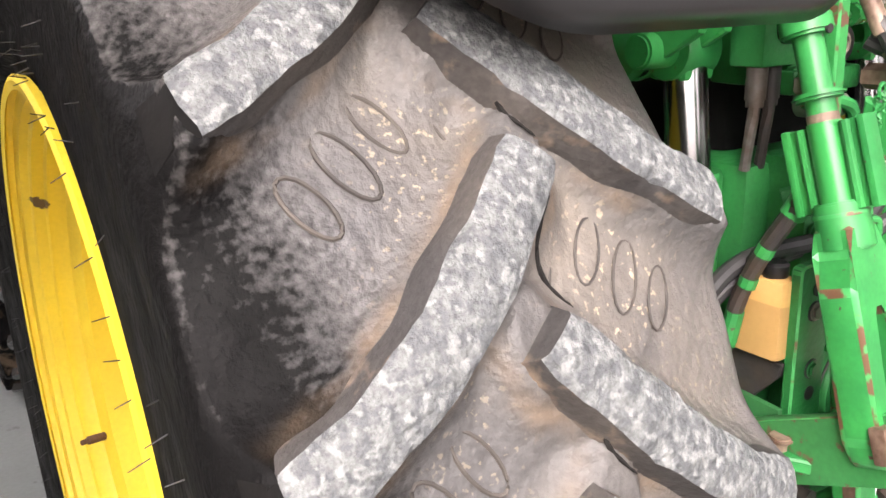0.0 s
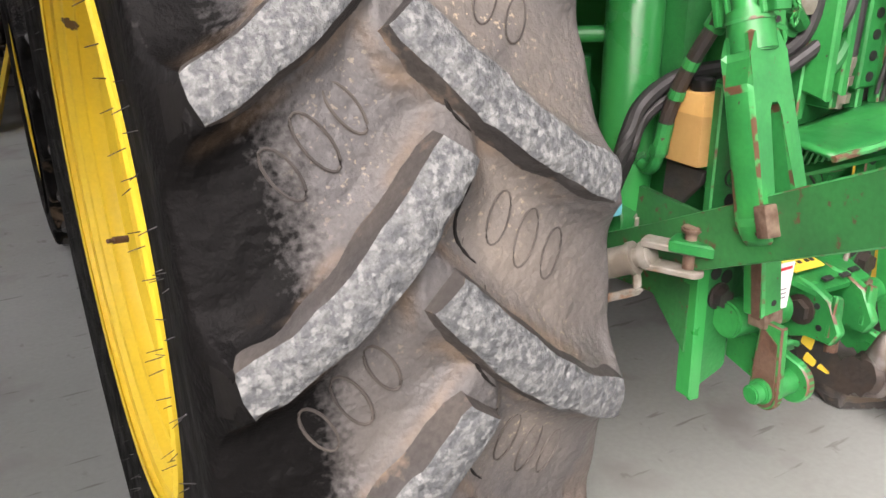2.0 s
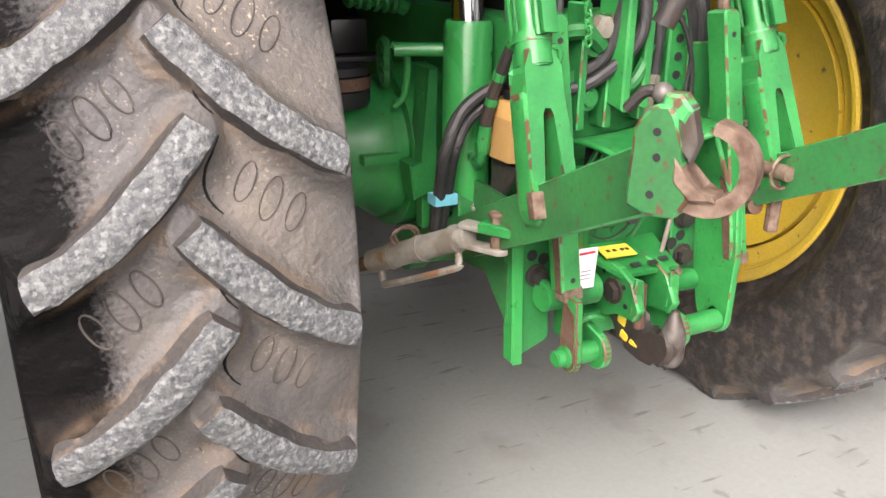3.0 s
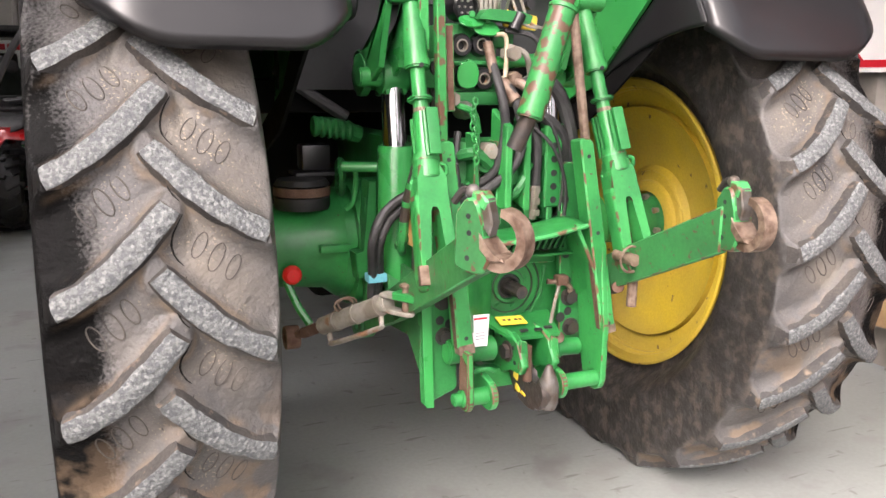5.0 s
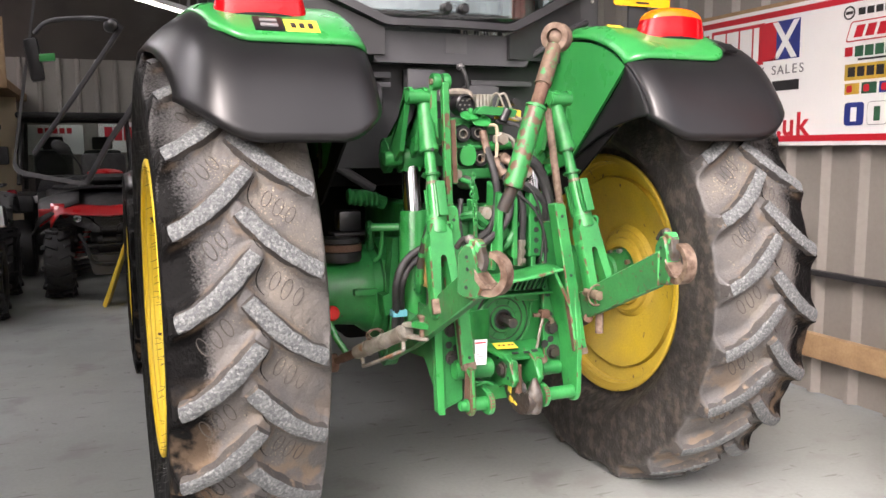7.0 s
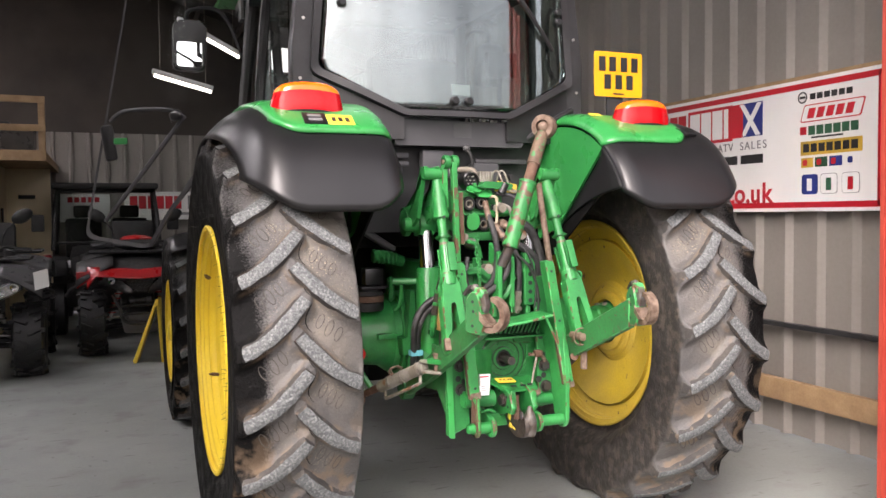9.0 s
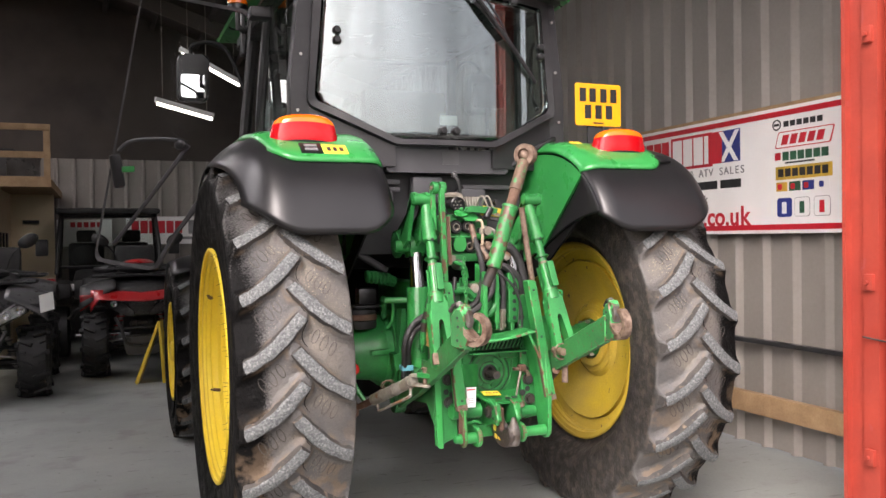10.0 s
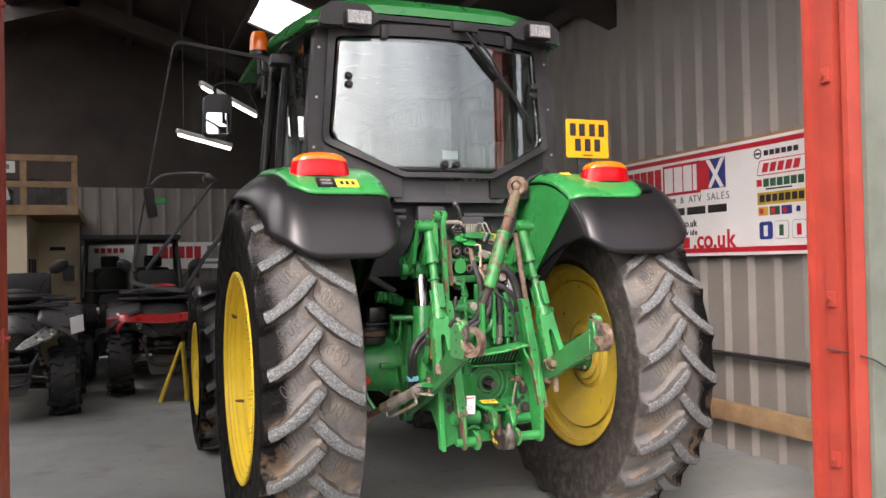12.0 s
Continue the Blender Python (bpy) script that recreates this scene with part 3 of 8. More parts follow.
def jamb(name, x, side):
    t = empty(name, (x, WY0, 0))
    bm = B()
    s = side
    out = [(0, 0), (0.03 * s, 0), (0.03 * s, -0.07), (0.012 * s, -0.075), (0.012 * s, -0.15), (0.05 * s, -0.155), (0.05 * s, -0.20), (0.0, -0.205), (0.0, -0.235),
           (0.078 * s, -0.235), (0.078 * s, -0.20), (0.30 * s, -0.20), (0.30 * s, 0.02), (0, 0.02)]
    if s < 0:
        # this post is a plain angle with a flat face to the opening
        out = [(0, 0.02), (0, -0.235), (0.078 * s, -0.235), (0.078 * s, -0.20), (0.30 * s, -0.20), (0.30 * s, 0.02)]
    slab(bm, out, HEAD + 0.02, (x, WY0, HEAD / 2 + 0.01), bevel=0.003)
    part("post", bm, RED_STEEL, t)
    for z in (0.42, 1.16, 2.2, 2.9):
        bm = B()
        box(bm, (0.03, 0.045, 0.07), (x - 0.012 * s + 0.02 * s, WY0 - 0.11, z), bevel=0.005)
        rod(bm, (x - 0.02 * s, WY0 - 0.11, z), (x + 0.0 * s, WY0 - 0.11, z), 0.009, seg=8)
        part("lug", bm, RED_STEEL, t)
    return tagged(t, "red-painted steel jamb at the edge of the shed doorway", "door jamb", kind="structure")


jamb("door_jamb_1", OPEN_R, 1)
jamb("door_jamb_2", OPEN_L, -1)
bm = B()
box(bm, (OPEN_R - OPEN_L + 0.6, 0.2, 0.25), ((OPEN_R + OPEN_L) / 2, WY0 - 0.11, HEAD + 0.13))
solo("door_header", bm, RED_STEEL, "red-painted steel lintel over the doorway", "lintel", kind="structure")


# ---- the tractor ----
AX = 0.83          # axle height
TX = 0.845          # half the rear track
tractor = tagged(empty("tractor", (0, 0, 0)), "green and yellow farm tractor with worn tyres on concrete", "tractor")


def ride(r, x):
    """Height of the lug tops at x from the tyre's middle: rounded crown."""
    return r - 0.62 * x * x


def crown(R, x):
    """Radius of the casing's crown at x from the tyre's middle, out to the shoulder's edge."""
    return R - 0.043 - np.interp(np.abs(x), (0.0, 0.035, 0.07, 0.10, 0.13, 0.165, 0.19, 0.205, 0.215), (0.0, 0.0005, 0.003, 0.0065, 0.012, 0.0205, 0.0265, 0.0305, 0.034))


def bar_line(x, drop, reach):
    """How far round the tyre the middle of a bar lies at x, and how steeply it runs there."""
    u = (x + 0.014) / (reach + 0.014)
    return -(drop[0] * u - drop[1] * u * u), -(drop[0] - 2 * drop[1] * u) / (reach + 0.014)


def lug_mesh(s, R, hw, drop, reach, height, width, end=None, seed=1, n=26):
    """One bar of the tread from the middle to the shoulder on side s (+1 or -1), at angle 0, in the wheel's own axes."""
    bm = B()
    rows = []
    rnd = random.Random(seed * 10 + s)
    for k in range(n + 1):
        u = k / n
        x = -0.014 + (reach + 0.014) * u
        a, da = bar_line(x, drop, reach)
        nx, na = da / math.hypot(1, da), -1 / math.hypot(1, da)   # across the bar
        top = width * (0.5 - 0.03 * u) * (0.84 if k == 0 else 0.95 if k <= 2 else 1.0)
        row = []
        for off, h in ((-top - 0.016, -0.1), (-top - 0.010, 0.25), (-top - 0.006, 0.60), (-top - 0.002, 0.93), (-top + 0.003, 1.0), (0, 1.02),
                       (top - 0.003, 1.0), (top + 0.002, 0.93), (top + 0.006, 0.60), (top + 0.010, 0.25), (top + 0.016, -0.1)):
            wob = 0.0014 * math.sin(9 * u + 40 * off) + 0.0011 * math.sin(23 * u + 2 + 70 * off)
            px, pa = x + nx * off, a + na * off + wob
            px = max(-0.030, min(px, reach + 0.002))
            if k == 0:
                px, pa = px - 0.010 * (1 - h), pa + 0.010 * (1 - h)
            chip = 1.0 if 0.9 < h <= 1.0 else 0.0
            pa += chip * rnd.uniform(-0.0008, 0.0008)
            r = ride(R, px) - height * (1 - h) - chip * rnd.uniform(0, 0.0010) - (0.004 if chip and rnd.random() < 0.06 else 0)
            th = pa / R
            row.append(bm.verts.new((s * px, -r * math.cos(th), r * math.sin(th))))
        rows.append(row)
    # the outer end slopes down over the shoulder into the sidewall
    m = len(rows[0])
    mid = -(drop[0] - drop[1])
    for ex, er, wide in ((0.006, 0.036, 0.002), (0.014, 0.060, 0.008), (0.0225, 0.098, 0.020)):
        last = []
        for i in range(m):
            f = (i - (m - 1) / 2) / ((m - 1) / 2)
            f = math.copysign(abs(f) ** 0.8, f)
            pa = mid - f * (width * 0.5 + wide)
            r = R - er - (0.010 if abs(f) > 0.9 else 0)
            th = pa / R
            last.append(bm.verts.new((s * (reach + ex - (0.006 if abs(f) > 0.9 else 0)), -r * math.cos(th), r * math.sin(th))))
        if (last[0].co - rows[-1][0].co).length > (last[-1].co - rows[-1][0].co).length:
            last.reverse()
        rows.append(last)
    for i, (u, v) in enumerate(zip(rows, rows[1:])):
        for k in range(m - 1):
            f = bm.faces.new((u[k], u[k + 1], v[k + 1], v[k]))
            f.material_index = 2 if i >= n else 0 if 3 <= k <= 6 else 1
    bm.faces.new(rows[0][::-1]).material_index = 1
    return finish(bm, [LUG_TOP, LUG_SIDE, end or LUG_SIDE], 32)


def bar_gap(X, A, R, count, phase, drop, reach, width):
    """How far a place on the crown lies from the nearest bar, and how high the rubber is filled up beside the bar there."""
    near = np.full(np.shape(X), 9.0)
    pitch = math.tau * R / count
    for s in (-1, 1):
        px = s * X
        line, slope = bar_line(np.clip(px, -0.014, reach), drop, reach)
        d = A - (phase[0 if s < 0 else 1] * R + line)
        d = (d + pitch / 2) % pitch - pitch / 2
        across = np.abs(d) / np.hypot(1, slope)
        tip = np.maximum(0.0, -0.014 - px)
        near = np.minimum(near, np.hypot(across, tip) - width * 0.5)
    ax = np.clip(np.abs(X) / reach, 0, 1.1)
    fill = (0.025 + 0.018 * ax ** 3) * np.clip(1 - np.maximum(near, 0.0) / (0.040 + 0.010 * ax ** 4), 0, 1) ** 2.2
    return near, fill


def casing(R, hw, rim, section, count, phase, drop, reach, width, dressed_side, per_bar, step, mat, bead):
    """The tyre's carcass: scooped pockets between the bars, sharp shoulder edges, bulging sidewalls and beads, with marks for dressing and dirt."""
    edge = hw + 0.019
    side = [(edge + 0.0035, R - 0.083), (edge + 0.005, R - 0.095), (edge + 0.004, R - 0.12), (hw + 0.017, R - 0.17),
            (section, (R + rim) / 2 - 0.01), (section * 0.985, rim + 0.10), (section * 0.6 + bead * 0.4, rim + 0.065), (bead + 0.021, rim + 0.034), (bead + 0.012, rim + 0.03), (bead + 0.009, rim + 0.008), (bead, rim - 0.01)]
    k = int(round(edge / step))
    xs = [edge * i / k for i in range(-k, k + 1)]
    prof_x = np.array([-x for x, r in reversed(side)] + xs + [x for x, r in side])
    sc = edge / 0.215
    prof_r = np.array([r for x, r in reversed(side)] + [float(crown(R, x / sc)) for x in xs] + [r for x, r in side])
    on = np.array([0.0] * len(side) + [1.0] * len(xs) + [0.0] * len(side))
    na, m = count * per_bar, len(prof_x)
    th = np.arange(na) * math.tau / na
    X = np.tile(prof_x, (na, 1))
    A = np.tile(th[:, None] * R, (1, m))
    near, fill = bar_gap(X, A, R, count, phase, drop, reach, width)
    ax = np.clip(np.abs(X) / reach, 0, 1.1)
    rnd = np.random.RandomState(7)
    wave = 0.0007 * np.sin(A * 31 + X * 47) + 0.0005 * np.sin(A * 71 - X * 90 + 1.3)
    Rr = prof_r[None, :] + on[None, :] * (fill + wave)
    Xx = X - np.sign(X) * on[None, :] * fill * np.clip((np.abs(X) - 0.17) / 0.045, 0, 1) * 0.35
    co = np.stack((Xx, -Rr * np.cos(th)[:, None], Rr * np.sin(th)[:, None]), axis=2).reshape(-1, 3)
    idx = np.arange(na * m).reshape(na, m)
    nxt = np.roll(idx, -1, axis=0)
    faces = np.stack((idx[:, :-1], idx[:, 1:], nxt[:, 1:], nxt[:, :-1]), axis=2).reshape(-1, 4)
    me = bpy.data.meshes.new("mesh")
    me.from_pydata(co.tolist(), [], faces.tolist())
    me.materials.append(mat)
    me.polygons.foreach_set("use_smooth", [True] * len(me.polygons))
    # black dressing on the sidewalls, fading over the outer shoulder
    dress = np.clip((X * dressed_side - hw * 0.40) / (hw * 0.55), 0, 1)
    dress = dress * np.clip(1.14 - 0.95 * np.maximum(0.0, np.sin(th)), 0.45, 1.14)[:, None]
    dress = np.where(on[None, :] == 0, 1.0, dress)
    dress = np.where((on[None, :] == 0) & (X * dressed_side < 0), 0.0, dress)
    grime = np.where((on[None, :] == 0) & (X * dressed_side < 0), 1.0, 0.0)
    dress = np.where(on[None, :] == 1, dress * np.clip((hw + 0.022 - X * dressed_side) / 0.012, 0.84, 1), dress)
    dirt = np.exp(-((near - 0.010) / 0.006) ** 2) * on[None, :] * np.clip(1.25 - ax ** 3, 0, 1)
    dust = np.clip(1.25 - np.abs(X - 0.05 * -dressed_side) / 0.15, 0, 1) * on[None, :]
    dust = dust * np.clip((near - 0.002) / 0.030, 0.10, 1)
    dust = dust * np.clip(0.45 + 0.75 * np.sin(th + 0.15), 0.40, 1.0)[:, None]
    soil = np.clip((-np.sin(th) - 0.05) / 0.4, 0, 1)[:, None] * on[None, :]
    for name, val in (("dressing", dress), ("dirt", dirt), ("dust", dust), ("grime", grime), ("soil", soil)):
        at = me.attributes.new(name, "FLOAT", "POINT")
        at.data.foreach_set("value", val.astype(np.float32).ravel())
    return me


def moulded_marks(R, hw, count, phase, drop, reach):
    """The oval rings and bars moulded into the rubber between the bars of the tread."""
    bm = B()
    step = math.tau / count

    def ridge(s, base, line, r_, closed):
        pts = []
        for px, pa in line:
            r = float(crown(R, px)) + 0.0004
            th = base + pa / R
            pts.append(Vector((s * px, -r * math.cos(th), r * math.sin(th))))
        tube(bm, pts, r_, 6, 1, closed=closed)

    for k in range(count):
        for s in (-1, 1):
            base = phase[0 if s < 0 else 1] + k * step

            def mid(x):
                return bar_line(x, drop, reach)[0] - 0.103
            for x, ry, rx in ((0.066, 0.025, 0.0125), (0.096, 0.028, 0.0135), (0.127, 0.025, 0.0125)):
                ridge(s, base, [(x + rx * math.cos(q) + 0.42 * ry * math.sin(q), mid(x) + ry * math.sin(q)) for q in (j * math.tau / 18 for j in range(18))], 0.0017 if s < 0 else 0.0011, True)
            ridge(s, base, [(0.0355 + 0.0148 * (1 - 0.4 * j), mid(0.031) - 0.017 + 0.0386 * (1 - 0.4 * j)) for j in range(6)], 0.0015, False)
    return bm


def rubber_hairs(section, R, rim, side):
    """Fine rubber hairs left by the mould on the outer sidewall."""
    bm = B()
    rnd = random.Random(4)
    for k in range(190):
        th = rnd.uniform(0, math.tau)
        row = rnd.choice((0.10, 0.16, 0.30, 0.42, 0.5))
        r = rim + (R - rim) * row + rnd.uniform(-0.006, 0.006)
        ln = rnd.uniform(0.008, 0.020)
        a = Vector((side * (section - 0.002), -r * math.cos(th), r * math.sin(th)))
        b = a + Vector((side * ln, rnd.uniform(-0.006, 0.006), rnd.uniform(-0.008, 0.004)))
        rod(bm, a, b, 0.0008, 0.0005, seg=4)
    return bm


def seam_line(R, count, phase, drop, reach, width):
    """Dark mould seams on the crown, each curling down to the inner tip of a bar."""
    bm = B()
    for k in range(count):
        for ph in phase:
            pts = []
            for arc, x in ((0.112, 0.037), (0.092, 0.026), (0.074, 0.0175), (0.056, 0.0145), (0.038, 0.0175), (0.024, 0.025), (0.014, 0.034)):
                a = (ph + k * math.tau / count) * R + arc
                fill = float(bar_gap(np.array([x]), np.array([a]), R, count, phase, drop, reach, width)[1][0])
                r = float(crown(R, x)) + fill + 0.0008
                pts.append(Vector((x, -r * math.cos(a / R), r * math.sin(a / R))))
            n_ = (len(pts) - 1) * 3 + 1
            tube(bm, pts, [0.0006 + 0.0016 * math.sin(math.pi * q / (n_ - 1)) + 0.0003 * math.sin(q * 2.3) for q in range(n_)], 5, 3)
    return bm


def rim_mesh(rim, half, disc_x, out, gap=0.0):
    """Rolled rim with flanges and drop centre, a dished disc and a hub; out is the side on which the hub stands proud."""
    bm = B()
    w = half
    outer = [(-w, rim), (-w + 0.004, rim + 0.008), (-w + 0.014, rim + 0.006), (-w + 0.018, rim - 0.012), (-w + 0.030, rim - 0.015), (-w + 0.034, rim - 0.021), (-w + 0.052, rim - 0.022), (-w + 0.056, rim - 0.028), (-w + 0.07, rim - 0.026), (-w + 0.085, rim - 0.03), (-w + 0.10, rim - 0.062),
             (w - 0.10, rim - 0.062), (w - 0.085, rim - 0.03), (w - 0.07, rim - 0.026), (w - 0.056, rim - 0.028), (w - 0.052, rim - 0.022), (w - 0.034, rim - 0.021), (w - 0.030, rim - 0.015), (w - 0.018, rim - 0.012), (w - 0.014, rim + 0.006), (w - 0.004, rim + 0.008), (w, rim)]
    inner = [(x * 0.985, r - 0.012) for x, r in reversed(outer)]
    lathe(bm, outer + inner, 72, closed=True)
    s = out
    d = disc_x
    prof = [(d, rim - 0.027), (d + 0.002 * s, rim - 0.045), (d + 0.008 * s, rim - 0.06), (d + 0.012 * s, rim - 0.085), (d + (0.012 + gap) * s, rim - 0.086), (d + (0.012 + gap) * s, rim - 0.092), (d + 0.014 * s - gap * 0.35 * s, rim - 0.094), (d + 0.022 * s - gap * 0.2 * s, rim - 0.115), (d + 0.045 * s, rim * 0.62), (d + 0.07 * s, rim * 0.48), (d + 0.075 * s, rim * 0.40), (d + 0.055 * s, rim * 0.34), (d + 0.055 * s, 0.001)]
    lathe(bm, prof + [(x + 0.012 * s, max(r - 0.004, 0.0005)) for x, r in reversed(prof)], 72)
    return bm


def hub_mesh(d, s, r):
    bm = B()
    lathe(bm, [(d + 0.055 * s, r), (d + 0.075 * s, r), (d + 0.08 * s, r * 0.92), (d + 0.08 * s, r * 0.6), (d + 0.12 * s, r * 0.55), (d + 0.13 * s, r * 0.45), (d + 0.13 * s, 0.0008)], 40)
    for k in range(10):
        a = k * math.tau / 10
        c = Vector((0, math.cos(a) * r * 0.78, math.sin(a) * r * 0.78))
        rod(bm, c + Vector((d + 0.07 * s, 0, 0)), c + Vector((d + 0.105 * s, 0, 0)), 0.015, seg=6)
    return bm


LUGS = 23
REAR_DROP = (0.262, 0.087)
FRONT_DROP = (0.215, 0.07)
REAR_LUG = {s: [lug_mesh(s, 0.886, 0.196, REAR_DROP, 0.196, 0.043, 0.043, DRESSED if s < 0 else None, q) for q in (1, 2, 3)] for s in (-1, 1)}
REAR_LUG_R = {s: [lug_mesh(s, 0.886, 0.196, REAR_DROP, 0.196, 0.043, 0.043, DRESSED if s > 0 else None, q) for q in (4, 5, 6)] for s in (-1, 1)}
FRONT_LUG = {s: [lug_mesh(s, 0.63, 0.165, FRONT_DROP, 0.162, 0.036, 0.038, DRESSED, 7, 10)] for s in (-1, 1)}


def wheel(name, c, R, hw, rim, section, lugs, count, phase, side, disc, rimmat, label, first=0.0, detail=True, bead=None):
    c = Vector(c)
    bead = bead or section * 0.80
    if detail:
        me = casing(R, hw, rim, section, count, phase, REAR_DROP, 0.196, 0.043, side, 56, 0.0055, TYRE, bead)
    else:
        me = casing(R, hw, rim, section, count, phase, FRONT_DROP, 0.162, 0.038, side, 16, 0.012, TYRE, bead)
    for v in me.vertices:
        if v.co.z < -c.z + 0.003:
            v.co.z = -c.z + 0.003
    tyre = part(name, me, None, tractor, label)
    tyre.location = c
    for k in range(count):
        for s in (-1, 1):
            o = part("tread_bar", lugs[s][k % len(lugs[s])], None, tyre)
            turn = Matrix.Rotation(-(phase[0 if s < 0 else 1] + k * math.tau / count), 4, "X")
            if min((turn @ v.co).z for v in o.data.vertices) < -c.z + 0.002:
                # pressed flat where the tyre stands
                o.data = o.data.copy()
                for v in o.data.vertices:
                    w = turn @ v.co
                    w.z = max(w.z, -c.z + 0.002)
                    v.co = turn.inverted() @ w
            o.matrix_basis = turn
    if detail:
        tagged(part("moulded_pattern", moulded_marks(R, hw, count, phase, REAR_DROP, 0.196), SHADED_MOULD_LINE, tyre), kind="stuff")
        tagged(part("rubber_flash", rubber_hairs(section, R, rim, side), ATV_BLACK, tyre), kind="stuff")
        tagged(part("crown_seam", seam_line(R, count, phase, REAR_DROP, 0.196, 0.043), SEAM, tyre), kind="stuff")
    r = part(name.replace("tyre", "rim"), rim_mesh(rim, bead + 0.026, disc, side, 0.04 if disc * side < 0 and rim > 0.5 and side > 0 else 0.0), rimmat, tractor, "yellow painted steel rim with chips and dust", 25)
    r.location = c
    if side > 0 and detail:
        # inner hub: a grey-green cone within a raised yellow ring
        part("hub_ring", lathe(B(), [(disc + 0.056, 0.150), (disc + 0.040, 0.146), (disc + 0.034, 0.132), (disc + 0.036, 0.110), (disc + 0.056, 0.104)], 40), rimmat, r)
        part("axle_flange", lathe(B(), [(disc + 0.054, 0.103), (disc + 0.030, 0.098), (disc + 0.022, 0.086), (disc - 0.03, 0.080), (disc - 0.04, 0.070), (disc - 0.16, 0.066), (disc - 0.17, 0.05), (disc - 0.17, 0.001)], 36), GREEN_CAST_SHADED, r, "grey-green axle flange")
        for k in range(8):
            a = k * math.tau / 8 + 0.2
            q = Vector((disc + 0.030, 0.092 * math.cos(a), 0.092 * math.sin(a)))
            part("wheel_nut", rod(B(), q, q + Vector((-0.02, 0, 0)), 0.011, seg=6), DULL_STEEL, r)
    h = part("hub", hub_mesh(disc, side, rim * 0.36), rimmat, r)
    bm = B()
    va = Vector((0.125 * side, 0.345, -0.175)) * (rim / 0.505)
    rod(bm, va, va + Vector((0.030 * side, -0.012, 0.006)), 0.008, seg=10)
    rod(bm, va + Vector((0.030 * side, -0.012, 0.006)), va + Vector((0.042 * side, -0.018, 0.008)), 0.005, seg=10)
    part("valve_stem", bm, RUST, r)
    return tyre


PH_L = (radians(18.0), radians(25.7))
wheel("rear_tyre", (-TX, 0.045, AX), 0.886, 0.196, 0.505, 0.211, REAR_LUG, LUGS, PH_L, -1, 0.11, YELLOW, "large agricultural tyre with worn chevron bars, dusty crown and black-dressed sidewall", bead=0.180)
wheel("rear_tyre", (TX + 0.085, 0.045, AX), 0.886, 0.196, 0.505, 0.211, REAR_LUG_R, LUGS, (radians(15.2), radians(22.9)), 1, -0.075, YELLOW_DUSTY, "large agricultural tyre with worn chevron bars and a dusty inner sidewall", bead=0.108)
for sx in (-1, 1):
    wheel("front_tyre", (sx * 0.86, 2.42, 0.60), 0.63, 0.17, 0.34, 0.20, FRONT_LUG, 19, (0.1, 0.26), sx, sx * 0.06, YELLOW, "front agricultural tyre with chevron bars on a yellow rim", detail=False)


def shell(bm, fn, nu, nv, mat=None):
    vs = [[bm.verts.new(fn(i / nu, j / nv)) for j in range(nv + 1)] for i in range(nu + 1)]
    for i in range(nu):
        for j in range(nv):
            f = bm.faces.new((vs[i][j], vs[i + 1][j], vs[i + 1][j + 1], vs[i][j + 1]))
            if mat:
                f.material_index = mat(i / nu, j / nv)
    return bm


def thick(ob, t, offset=1.0):
    md = ob.modifiers.new("thickness", "SOLIDIFY")
    md.thickness, md.offset = t, offset
    return ob


def fender_pt(sx, alpha, x, r):
    """Point on the mudguard: alpha degrees from straight up towards the rear, r from the axle."""
    a = radians(alpha)
    return Vector((sx * x, -r * math.sin(a), AX + r * math.cos(a)))


def fender_r(alpha):
    """Radius of the mudguard's crown: flat on top, turning steeply down towards the rear lip."""
    t = max(0.0, (alpha - 10) / 45)
    return 0.985 + 0.045 * math.sin(min(1.0, t) * math.pi) - 0.045 * t ** 5


def guard_r(alpha, x, wide=0.638):
    """Radius of the black mudguard shell at x from the middle of the tractor: rolled down at the outer side."""
    v = (x - 0.452) / wide
    return fender_r(alpha) - 0.115 * max(0, (v - 0.66) / 0.34) ** 2.2 - 0.03 * max(0.0, (0.10 - v) / 0.10) ** 2


